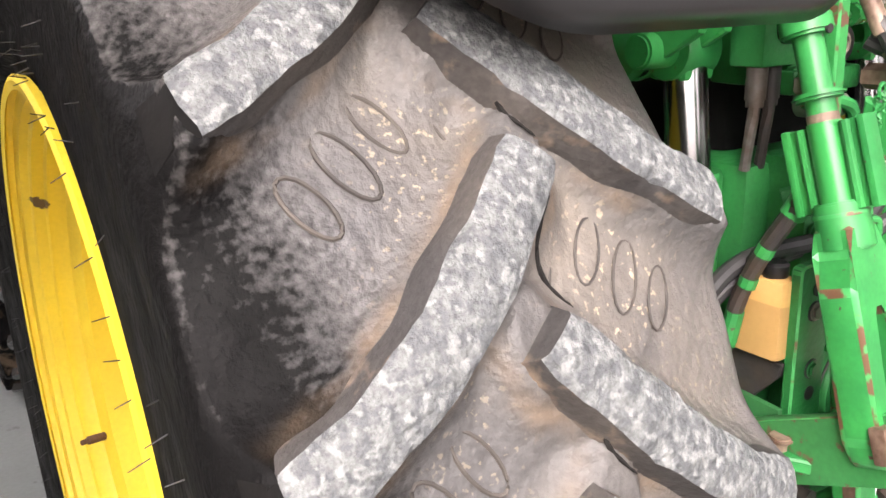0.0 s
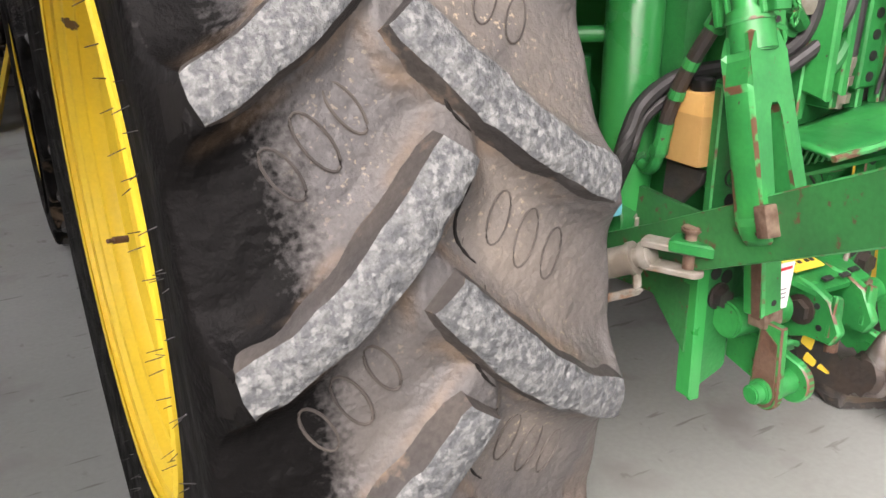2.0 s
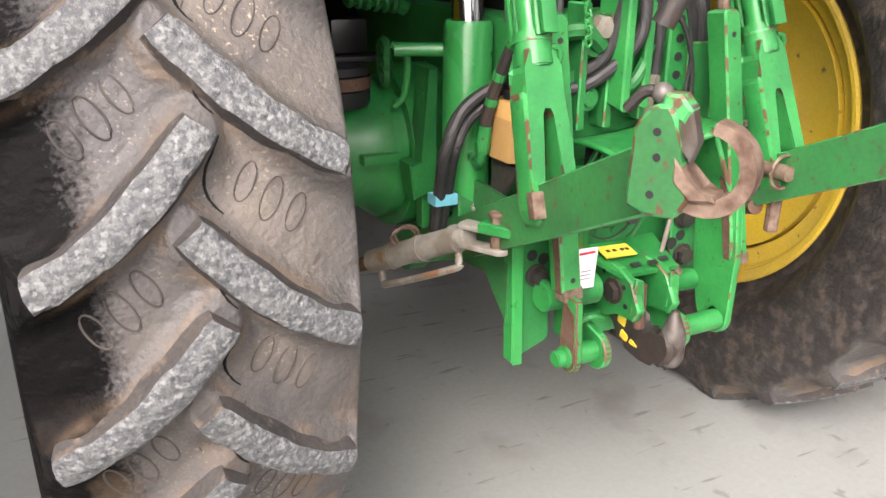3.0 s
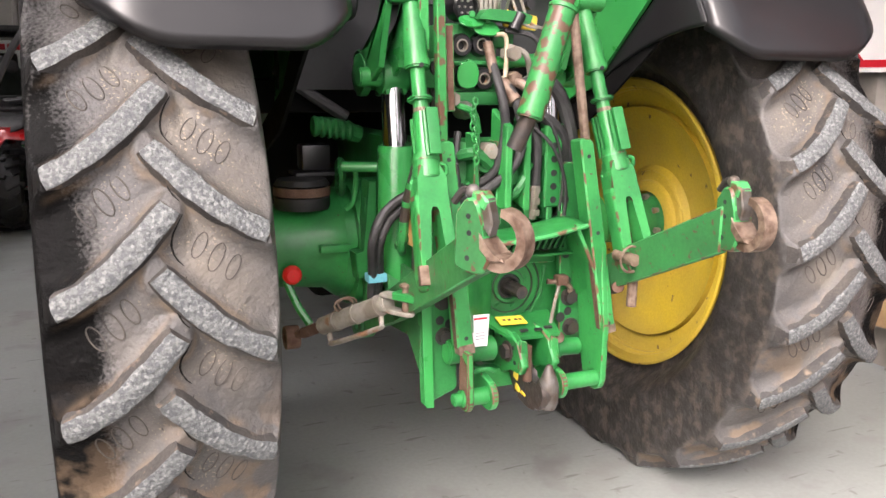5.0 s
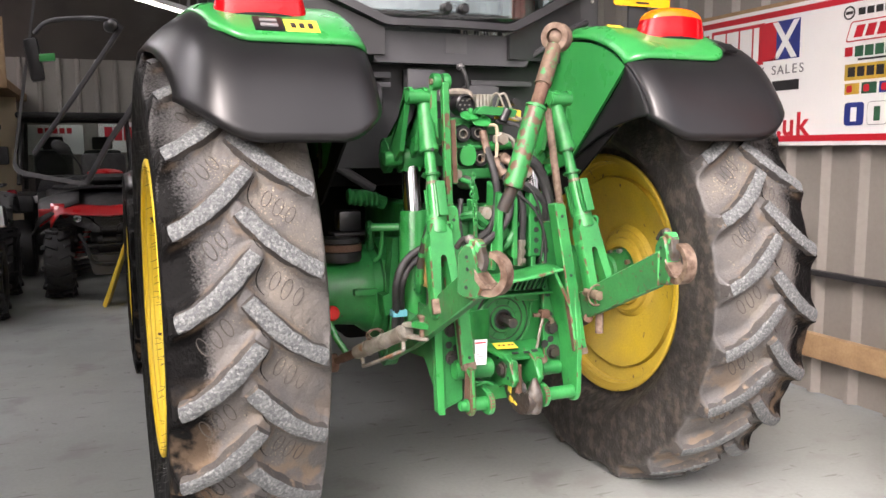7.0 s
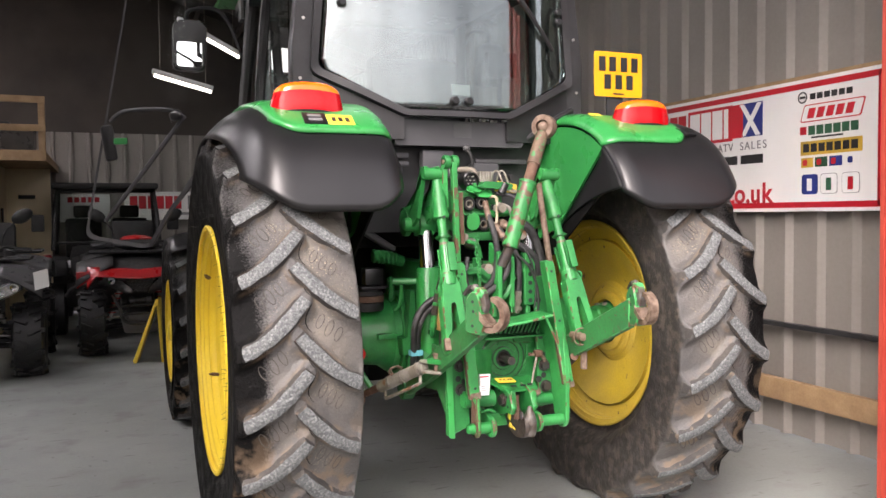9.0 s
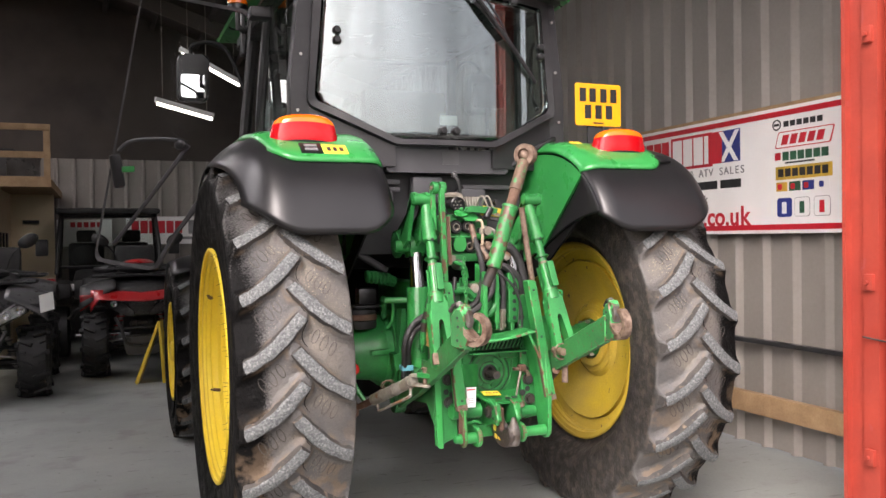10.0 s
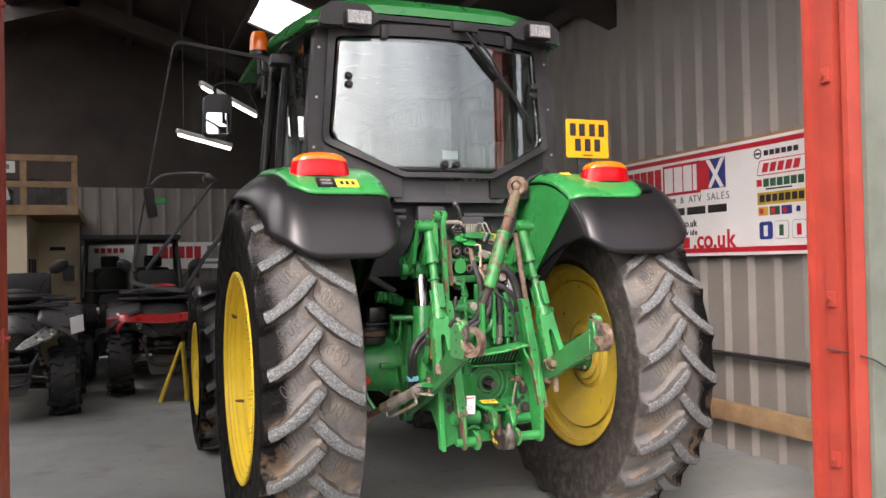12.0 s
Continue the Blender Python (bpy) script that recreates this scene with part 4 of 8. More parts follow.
for sx in (-1, 1):
    # the offside guard stands a little wider than the near one
    wide, lip, flare = (0.595, 0.55, 0.055) if sx < 0 else (0.735, 0.645, 0.10)

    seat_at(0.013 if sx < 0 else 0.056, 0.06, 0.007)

    # one black plastic shell: rear lip, rounded outer corner and the rolled outer flare
    def rear(u, v):
        outer, inner = max(0.0, (v - 0.58) / 0.42), max(0.0, (0.24 - v) / 0.24)
        end = 53.5 - 12.5 * outer ** 2.8 - 5.5 * inner ** 2.4
        al = end - (end + 62.0) * u ** 1.6
        k = max(0.0, min(1.0, (44 - al) / 30))
        x = 0.452 + (lip + flare * k * k * (3 - 2 * k)) * v
        r = guard_r(al, x, wide) - 0.05 * max(0.0, (v - 0.80) / 0.20) ** 2 * (1 - k)
        if u < 0.02:
            r -= 0.016
        return fender_pt(sx, al, x, r)
    thick(part("rear_mudguard_extension", shell(B(), rear, 48, 30), BLACK_PLASTIC, tractor, "black plastic mudguard extension with a rounded lip", 60), 0.008)

    # green top panel let into the shell, with rounded rear corners
    def top(u, v):
        out_, in_ = max(0.0, (v - 0.80) / 0.20), max(0.0, (0.12 - v) / 0.12)
        end = 36.0 - 5.0 * out_ ** 2.4 - 1.5 * in_ ** 2
        al = end - (end + 58.0) * u ** 1.4
        w = max(0.0, min(1.0, (al - 12) / 24))
        x = 0.450 + (0.480 - 0.055 * w ** 1.4) * v
        r = guard_r(al, x, wide) + 0.014 - 0.010 * max(0, (0.10 - v) / 0.10) ** 2 - 0.010 * max(0.0, (v - 0.95) / 0.05) - (0.008 if u < 0.01 else 0)
        return fender_pt(sx, al, x, r)
    thick(part("mudguard", shell(B(), top, 36, 24), GREEN, tractor, "green painted steel mudguard", 60), 0.012)
    # the inner wall below the mudguard
    bm = B()
    brow = [(p.y, p.z) for p in (fender_pt(1, al, 0, fender_r(al) - 0.036) for al in range(35, -41, -5))]
    slab(bm, brow + [(0.75, 1.2), (0.45, 1.05), (-0.12, 1.28), (-0.20, 1.30)], 0.012, (sx * 0.456, 0, 0), SIDE)
    part("mudguard_side", bm, GREEN, tractor)
    # near-black liner carries the shade below the mudguard
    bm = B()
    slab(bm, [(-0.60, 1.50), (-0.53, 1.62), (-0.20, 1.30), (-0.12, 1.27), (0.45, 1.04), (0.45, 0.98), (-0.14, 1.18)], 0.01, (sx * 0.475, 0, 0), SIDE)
    part("mudguard_liner", bm, SHADE_BLACK, tractor)

    # black inner wall of the extension, rounded off from the shell down to the green panel
    def wall(u, v):
        al = 34.0 + 14.0 * u
        p = fender_pt(sx, al, 0.462, guard_r(al, 0.452))
        q = Vector((sx * 0.466, -0.56 + 0.36 * u, 1.62 - 0.31 * u))
        m = p.lerp(q, v)
        m.x = sx * (0.462 - 0.010 * min(1.0, v * 8) + 0.016 * v)
        m.z += 0.03 * math.sin(math.pi * v) * u
        return m
    thick(part("mudguard_inner_wall", shell(B(), wall, 20, 16), BLACK_PLASTIC, tractor, "", 60), 0.006, 0.0)
    # tail lamp: one rounded lens, orange on top of red, in a dark foot
    base = fender_pt(sx, 25.5, 0.735, fender_r(25.5) - 0.004)
    OUT = [(-0.05, 1.0), (0.0, 1.03), (0.012, 1.03), (0.045, 1.0), (0.082, 0.93), (0.084, 0.93), (0.098, 0.87), (0.108, 0.77), (0.115, 0.60), (0.118, 0.3), (0.1185, 0.01)]

    def lens(lo, hi):
        bm = B()
        rings = OUT[lo:hi]

        def f(u, v):
            th = u * math.tau
            z, k = rings[int(round(v * (len(rings) - 1)))]
            c, s_ = math.cos(th), math.sin(th)
            px = math.copysign(abs(c) ** 0.72, c) * 0.137 * k
            py = math.copysign(abs(s_) ** 0.72, s_) * 0.066 * k
            return base + Vector((px, py - 0.10 * z, z - 0.10 * px * px / 0.13))
        shell(bm, f, 40, len(rings) - 1)
        bmesh.ops.remove_doubles(bm, verts=bm.verts, dist=1e-5)
        return bm
    lamp = part("tail_lamp", lens(0, 3), BLACK_PLASTIC, tractor)
    part("red_lens", lens(2, 6), RED_LENS, lamp, "red tail lamp lens", 50)
    part("orange_lens", lens(5, 11), ORANGE_LENS, lamp, "orange indicator lens", 50)
    # switch pad and yellow warning label on the rear of the mudguard
    n_ = (fender_pt(sx, 29, 0, 1.0) - fender_pt(sx, 29, 0, 0.9)).normalized()

    def on_guard(x, al, size, depth):
        bm = B()
        r = fender_r(al) + 0.026
        p = fender_pt(1, al, 0, r)
        box(bm, (size[0], size[1], depth), (x, p.y, p.z), Matrix.Rotation(radians(al + 4), 3, "X"), bevel=0.002)
        return bm
    if sx < 0:
        sw = part("hitch_switch", on_guard(-0.735, 32.4, (0.085, 0.075), 0.012), BLACK_PLASTIC, tractor)
        for dz in (-0.6, 0.6):
            part("button", on_guard(-0.735, 32.4 + dz * 1.35, (0.05, 0.014), 0.02), SIGN_GREY, sw)
        lab = part("warning_label", on_guard(-0.638, 32.4, (0.10, 0.07), 0.004), LABEL_YELLOW, tractor)
        for dx in (-0.025, 0.0, 0.026):
            part("pictogram", on_guard(-0.638 + dx, 32.4, (0.016, 0.03), 0.006), SIGN_BLACK, lab)
    else:
        part("hitch_switch", on_guard(0.90, 32.4, (0.06, 0.05), 0.012), BLACK_PLASTIC, tractor)
        part("warning_label", on_guard(0.56, 20, (0.06, 0.05), 0.004), LABEL_YELLOW, tractor)

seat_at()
# axle housing and rear frame
bm = B()
lathe(bm, [(-0.62, 0.115), (-0.50, 0.12), (-0.34, 0.135), (-0.30, 0.165), (-0.27, 0.165), (-0.27, 0.19), (0.27, 0.19), (0.27, 0.165), (0.30, 0.165), (0.34, 0.135), (0.5, 0.12), (0.62, 0.115)], 28, at=(0, 0, 0.85))
part("axle_housing", bm, GREEN_WORN, tractor, "cast rear axle housing in green paint")
bm = B()
box(bm, (0.30, 0.9, 0.55), (0.0, 0.09, 0.895), bevel=0.03)
part("transmission_case", bm, GREEN_CAST_SHADED, tractor)
bm = B()
box(bm, (0.42, 2.3, 0.4), (0, 1.7, 0.72), bevel=0.03)
part("chassis", bm, SHADE_BLACK, tractor)
bm = B()
rod(bm, (-0.75, 2.42, 0.6), (0.75, 2.42, 0.6), 0.08)
box(bm, (0.4, 0.3, 0.3), (0, 2.42, 0.6), bevel=0.03)
part("front_axle", bm, GREEN_CAST_SHADED, tractor)
bm = B()
box(bm, (0.74, 1.9, 0.62), (0, 2.35, 1.27), bevel=0.08)
part("bonnet", bm, GREEN, tractor)

# ---- the cab ----


def ring_plate(bm, outer, inner, thick_, y, mat=0):
    """A frame in a plane y = const between two outlines with the same number of corners, given as (x, z)."""
    def loop(pts, dy):
        return [bm.verts.new((x, y + dy, z)) for x, z in pts]
    a0, a1, b0, b1 = loop(outer, -thick_ / 2), loop(outer, thick_ / 2), loop(inner, -thick_ / 2 + 0.006), loop(inner, thick_ / 2)
    n = len(outer)
    for i in range(n):
        j = (i + 1) % n
        for q in ((a0[i], a0[j], b0[j], b0[i]), (a1[i], b1[i], b1[j], a1[j]), (a0[i], a1[i], a1[j], a0[j]), (b0[i], b0[j], b1[j], b1[i])):
            bm.faces.new(q).material_index = mat
    return bm


def rounded(pts, r=0.03, n=4):
    """The outline with its corners rounded."""
    out = []
    m = len(pts)
    for i in range(m):
        p, a, b = Vector(pts[i]), Vector(pts[i - 1]), Vector(pts[(i + 1) % m])
        u, v = (a - p).normalized() * r, (b - p).normalized() * r
        for k in range(n + 1):
            t = k / n
            q = (p + u) * (1 - t) ** 2 + 2 * p * t * (1 - t) + (p + v) * t * t
            out.append((q.x, q.y))
    return out


GLASS_IN = rounded([(-0.236, 1.822), (0.236, 1.822), (0.60, 1.998), (0.550, 2.505), (-0.555, 2.505), (-0.597, 1.998)], 0.03)
GLASS_OUT = rounded([(-0.250, 1.797), (0.250, 1.797), (0.632, 1.978), (0.588, 2.56), (-0.588, 2.56), (-0.629, 1.978)], 0.03)
GY = -0.05


def bulge(x):
    """How far the curved rear window stands out towards the rear at x."""
    return -0.125 + 0.36 * min(abs(x), 0.59) ** 2


def bent(bm):
    for v in bm.verts:
        v.co.y += bulge(v.co.x)
    return bm


def dense(pts, n=8):
    """The outline with points added along its sides."""
    out = []
    for i, p in enumerate(pts):
        q = pts[(i + 1) % len(pts)]
        out += [(p[0] + (q[0] - p[0]) * k / n, p[1] + (q[1] - p[1]) * k / n) for k in range(n)]
    return out


def pane_pt(u, v):
    z = 1.812 + 0.705 * v
    w = 0.240 + 0.367 * (z - 1.812) / 0.186 if z < 1.998 else 0.607 - 0.047 * (z - 1.998) / 0.52
    x = (2 * u - 1) * w
    return Vector((x, GY - 0.006 + bulge(x), z))


frame_ = part("rear_window_frame", bent(ring_plate(B(), dense(GLASS_OUT), dense(GLASS_IN), 0.05, GY)), BLACK_PAINT, tractor, "black rear window frame with a tapering foot")
pane = part("rear_window_glass", shell(B(), pane_pt, 28, 16), REAR_GLASS, tractor, "curved rear window glass mirroring the bright sky", 60)
thick(pane, 0.005)
for x, z in ((-0.500, 2.305), (-0.500, 2.262), (-0.030, 1.863), (0.036, 1.863), (0.545, 2.31), (0.545, 2.265)):
    part("glass_knob", lathe(B(), [(-0.022, 0.001), (-0.022, 0.012), (-0.016, 0.018), (0.0, 0.020), (0.004, 0.020), (0.004, 0.001)], 16, "y", (x, GY - 0.014 + bulge(x), z)), BLACK_PLASTIC, pane)
part("sticker", bent(box(B(), (0.085, 0.002, 0.045), (0.008, GY + 0.004, 1.915))), WHITE, pane)
for x in (-0.33, 0.36):
    part("window_hinge", box(B(), (0.035, 0.03, 0.07), (x, GY - 0.03 + bulge(x), 2.52), bevel=0.006), BLACK_PAINT, frame_)
wiper = part("wiper_arm", bent(tube(B(), [(0.09, GY - 0.05, 2.535), (0.2, GY - 0.055, 2.42), (0.33, GY - 0.04, 2.29)], 0.009, 8)), BLACK_PAINT, tractor)
part("wiper_blade", bent(tube(B(), [(0.14, GY - 0.026, 2.47), (0.30, GY - 0.032, 2.33), (0.50, GY - 0.026, 2.13)], 0.011, 8)), BLACK_PAINT, wiper)
part("wiper_link", bent(tube(B(), [(0.13, GY - 0.05, 2.54), (0.25, GY - 0.05, 2.41), (0.34, GY - 0.04, 2.275)], 0.006, 8)), BLACK_PAINT, wiper)
part("wiper_motor", box(B(), (0.14, 0.06, 0.05), (0.09, GY - 0.03 + bulge(0.09), 2.565), bevel=0.01), BLACK_PAINT, wiper)

for sx in (-1, 1):
    part("window_apron", bent(slab(B(), dense([(sx * 0.625, 1.970), (sx * 0.245, 1.790), (sx * 0.245, 1.70), (sx * 0.64, 1.70)], 6), 0.03, (0, GY + 0.022, 0), FACE)), BLACK_PAINT, tractor)
    bm = B()
    slab(bm, [(sx * 0.60, 1.70), (sx * 0.70, 1.74), (sx * 0.698, 2.08), (sx * 0.650, 2.56), (sx * 0.575, 2.56), (sx * 0.615, 1.97)], 0.09, (0, 0.0, 0), FACE, bevel=0.006)
    pil = part("rear_pillar", bm, BLACK_PAINT, tractor, "black cab corner pillar")
    for z in (1.95, 2.2, 2.45):
        part("bolt", rod(B(), (sx * (0.668 - 0.07 * (z - 1.95)), -0.052, z), (sx * (0.668 - 0.07 * (z - 1.95)), -0.045, z), 0.007, seg=8), STEEL, pil)
    part("middle_pillar", tube(B(), [(sx * 0.745, 0.52, 1.45), (sx * 0.735, 0.5, 2.0), (sx * 0.69, 0.46, 2.55)], 0.024, 8), BLACK_PAINT, tractor)
    part("front_pillar", tube(B(), [(sx * 0.66, 1.42, 1.25), (sx * 0.68, 1.36, 1.9), (sx * 0.63, 1.22, 2.56)], 0.034, 10), BLACK_PAINT, tractor)
    bm = B()
    slab(bm, [(0.06, 1.86), (0.50, 1.62), (0.50, 2.53), (0.06, 2.53)], 0.005, (sx * 0.688, 0, 0), SIDE)
    part("side_glass", bm, GLASS, tractor)
bm = B()
slab(bm, [(0.54, 1.35), (1.36, 1.25), (1.34, 1.9), (1.2, 2.53), (0.5, 2.53)], 0.005, (0.725, 0, 0), SIDE)
part("door_glass", bm, GLASS, tractor)
bm = B()
slab(bm, [(-0.6, 1.3), (0.6, 1.3), (0.62, 1.9), (0.58, 2.54), (-0.58, 2.54), (-0.62, 1.9)], 0.005, (0, 1.33, 0), FACE)
part("windscreen", bm, GLASS, tractor)

# roof: green cap over a black lip, work lamps at its corners


def roof_pt(u, v):
    """u across from left to right, v from the rear edge to the front."""
    x = (u - 0.5) * 2
    half = 0.715 + 0.085 * math.sin(min(1, v * 1.6) * math.pi / 2)
    y = -0.15 + 1.78 * v + 0.05 * x * x * (1 - v)
    edge = max(0.0, (abs(x) - 0.60) / 0.40)
    z = 2.705 + 0.11 * math.sin(min(1.0, v * 1.5) * math.pi / 2) - 0.19 * edge ** 2.2 - 0.055 * max(0, 1 - v / 0.07) ** 2
    # the raised middle panel ends in a small step at each side
    z += 0.012 * max(0.0, min(1.0, (0.57 - abs(x)) / 0.03)) * (1 - 0.5 * v)
    return Vector((x * half, y, max(z, 2.56 + 0.05 * (1 - edge))))


bm = B()
shell(bm, roof_pt, 28, 26)
edge = [e for e in bm.edges if e.is_boundary]
r_ = bmesh.ops.extrude_edge_only(bm, edges=edge)
nv = [g for g in r_["geom"] if isinstance(g, bmesh.types.BMVert)]
for v in nv:
    v.co.z = min(v.co.z - 0.012, 2.62)
    v.co.x *= 0.985
bmesh.ops.contextual_create(bm, geom=[e for e in bm.edges if e.is_boundary])
part("roof", bm, GREEN, tractor, "green moulded cab roof", 40)
bm = B()
slab(bm, rounded([(-0.66, -0.12), (0.66, -0.12), (0.74, 0.3), (0.70, 1.5), (-0.70, 1.5), (-0.74, 0.3)], 0.06), 0.05, (0, 0, 2.565))
part("roof_frame", bm, BLACK_PAINT, tractor, "black cab roof frame")
bm = B()
slab(bm, rounded([(-0.655, 2.53), (-0.40, 2.54), (-0.35, 2.575), (0.35, 2.575), (0.40, 2.54), (0.655, 2.53), (0.655, 2.60), (0.60, 2.645), (0.42, 2.645), (0.37, 2.60), (-0.37, 2.60), (-0.42, 2.645), (-0.60, 2.645), (-0.655, 2.60)], 0.012, 2), 0.035, (0, -0.165, 0), FACE)
part("roof_trim", bm, BLACK_PAINT, tractor)
for x, dz in ((-0.475, -0.055), (0.51, -0.04)):
    lampb = part("work_lamp", box(B(), (0.132, 0.08, 0.080), (x, -0.20, 2.615 + dz), bevel=0.012), BLACK_PLASTIC, tractor)
    part("reflector", box(B(), (0.116, 0.004, 0.062), (x, -0.2415, 2.615 + dz)), LAMP_WHITE, lampb, "clear ribbed lamp glass")
    for k in range(7):
        part("rib", box(B(), (0.004, 0.004, 0.058), (x - 0.051 + 0.017 * k, -0.2445, 2.615 + dz)), LAMP_WHITE, lampb)
beacon = part("beacon", lathe(B(), [(2.50, 0.012), (2.60, 0.012), (2.602, 0.05), (2.625, 0.05), (2.63, 0.001)], 20, "z", (-0.82, 0.62, -0.05)), BLACK_PLASTIC, tractor)
part("beacon_dome", lathe(B(), [(2.628, 0.052), (2.70, 0.050), (2.735, 0.038), (2.748, 0.001)], 24, "z", (-0.82, 0.62, -0.05)), ORANGE_LENS, beacon, "orange warning beacon dome")
part("beacon_arm", tube(B(), [(-0.82, 0.62, 2.47), (-0.78, 0.62, 2.45), (-0.70, 0.62, 2.53)], 0.014, 8), BLACK_PAINT, beacon)
part("beacon_bracket", box(B(), (0.02, 0.08, 0.26), (-0.79, 0.66, 2.46), bevel=0.004), BLACK_PAINT, beacon)

# the cab's lower back: cover panel, steel backplate, cable ports
part("cover_panel", slab(B(), rounded([(-0.30, 1.675), (0.315, 1.675), (0.315, 1.785), (-0.30, 1.785)], 0.012), 0.07, (0.02, -0.09, 0), FACE, bevel=0.006), TRIM_GREY, tractor, "charcoal plastic cover below the rear window")
part("cover_label", box(B(), (0.085, 0.002, 0.06), (0.035, -0.127, 1.745)), GREY_PLASTIC, tractor)
part("cab_backplate", slab(B(), [(-0.45, 1.30), (0.45, 1.30), (0.46, 1.78), (0.31, 1.77), (-0.31, 1.77), (-0.46, 1.78)], 0.04, (0, 0.0, 0), FACE), BLACK_PAINT, tractor)
part("cab_floor", box(B(), (1.3, 1.35, 0.10), (0, 0.72, 1.28), bevel=0.02), SHADE_BLACK, tractor)
for x0, x1, z, h in ((-0.42, -0.20, 1.635, 0.022), (-0.42, -0.20, 1.60, 0.02), (0.12, 0.38, 1.615, 0.02)):
    part("rail_bar", box(B(), (x1 - x0, 0.03, h), ((x0 + x1) / 2, -0.06, z), bevel=0.004), TRIM_GREY, tractor)
part("connector_box", box(B(), (0.15, 0.06, 0.12), (-0.07, -0.07, 1.600), bevel=0.012), TRIM_GREY, tractor)
part("connector_box", box(B(), (0.14, 0.05, 0.12), (0.16, -0.07, 1.545), bevel=0.012), TRIM_GREY, tractor)
part("filter_can", lathe(B(), [(-0.40, 0.001), (-0.40, 0.058), (-0.27, 0.058), (-0.262, 0.05), (-0.26, 0.001)], 24, "x", (0, -0.12, 1.545)), BLACK_PAINT, tractor, "black round canister under the cab")
part("yellow_label", box(B(), (0.07, 0.003, 0.035), (0.115, -0.10, 1.52)), PLATE_YELLOW, tractor)
part("aerial_cable", tube(B(), [(0.045, -0.14, 1.665), (0.05, -0.17, 1.64), (0.06, -0.17, 1.60), (0.065, -0.16, 1.545)], 0.008, 8), RUBBER_HOSE, tractor)
part("aerial_knob", ball(B(), (0.045, -0.145, 1.665), 0.017), GREY_PLASTIC, tractor)
part("grab_handle", tube(B(), [(0.34, -0.10, 1.70), (0.42, -0.13, 1.76), (0.52, -0.12, 1.82), (0.62, -0.08, 1.86)], 0.013, 8), BLACK_PAINT, tractor)

# inside the cab
seat = part("driver_seat", box(B(), (0.5, 0.48, 0.14), (-0.02, 0.55, 1.62), bevel=0.04), ATV_BLACK, tractor, "dark upholstered driver's seat")
part("seat_back", box(B(), (0.46, 0.12, 0.52), (-0.02, 0.34, 1.88), Matrix.Rotation(radians(-8), 3, "X"), bevel=0.045), ATV_BLACK, seat)
part("seat_base", box(B(), (0.3, 0.3, 0.25), (-0.02, 0.55, 1.44), bevel=0.02), SHADE_BLACK, seat)
part("console", box(B(), (0.16, 0.7, 0.30), (0.42, 0.55, 1.68), bevel=0.03), GREY_PLASTIC, tractor)
for y, z in ((0.4, 1.93), (0.5, 1.96), (0.62, 1.98)):
    part("control_lever", rod(B(), (0.42, y, 1.8), (0.42, y + 0.03, z), 0.011), BLACK_PLASTIC, tractor)
wheel_pts = [(0.19 * math.cos(a), 1.02 + 0.16 * math.sin(a), 1.93 + 0.09 * math.sin(a)) for a in (k * math.tau / 24 for k in range(24))]
col_ = part("steering_column", rod(B(), (0, 1.2, 1.35), (0, 1.03, 1.92), 0.045), GREY_PLASTIC, tractor)
part("steering_wheel", tube(B(), [Vector(p) for p in wheel_pts], 0.014, 8, 1, closed=True), BLACK_PLASTIC, col_)
part("monitor", box(B(), (0.17, 0.04, 0.13), (0.50, 0.42, 2.15), bevel=0.01), GREY_PLASTIC, tractor)
part("monitor_arm", rod(B(), (0.50, 0.44, 1.8), (0.50, 0.44, 2.1), 0.012), BLACK_PAINT, tractor)
part("inner_handle", tube(B(), [(0.58, 0.02, 2.02), (0.57, 0.06, 2.1), (0.57, 0.06, 2.3), (0.57, 0.02, 2.36)], 0.011, 8), GREY_PLASTIC, tractor)
part("headlining", box(B(), (1.2, 1.25, 0.03), (0, 0.68, 2.53), bevel=0.01), GREY_PLASTIC, tractor)

# the open left door: a big framed pane swung out, with its latch, strut and pull bar
HINGE_Y, SWING = 0.30, 0.80     # the pane runs outwards and forwards from its hinge


def swung(x):
    return HINGE_Y + (-0.78 - x) * SWING


def leaf(bm):
    """Lays a door part that was built in the plane y = 0 into the swung plane."""
    for v in bm.verts:
        v.co.y += swung(v.co.x)
    return bm


door_out = rounded([(-0.80, 2.47), (-1.275, 2.63), (-1.525, 1.28), (-1.235, 1.225), (-1.055, 1.56), (-0.86, 1.72)], 0.05)
dcx, dcz = -1.1, 1.95
door_in = [(dcx + (x - dcx) * 0.965, dcz + (z - dcz) * 0.975) for x, z in door_out]
door = part("cab_door", leaf(ring_plate(B(), door_out, door_in, 0.022, 0)), DULL_BLACK, tractor, "open glass cab door with a thin black frame")
part("door_pane", leaf(slab(B(), [(x, z) for x, z in door_in], 0.005, (0, 0, 0), FACE)), DOOR_GLASS, door)
part("door_latch", leaf(box(B(), (0.055, 0.06, 0.17), (-1.405, -0.035, 1.73), Matrix.Rotation(radians(-8), 3, "Y"), bevel=0.015)), BLACK_PLASTIC, door)
part("latch_grip", leaf(box(B(), (0.06, 0.03, 0.03), (-1.355, -0.06, 1.735), bevel=0.006)), GREEN_CAST_SHADED, door)
part("pull_bar", leaf(tube(B(), [(-1.40, -0.05, 1.83), (-1.33, -0.06, 1.875), (-1.15, -0.06, 1.87), (-1.08, -0.05, 1.83)], 0.010, 8)), BLACK_PAINT, door)
part("gas_strut", leaf(tube(B(), [(-1.43, -0.03, 1.36), (-1.26, -0.03, 1.59), (-1.09, -0.03, 1.83)], 0.011, 8, 1)), BLACK_PAINT, door)
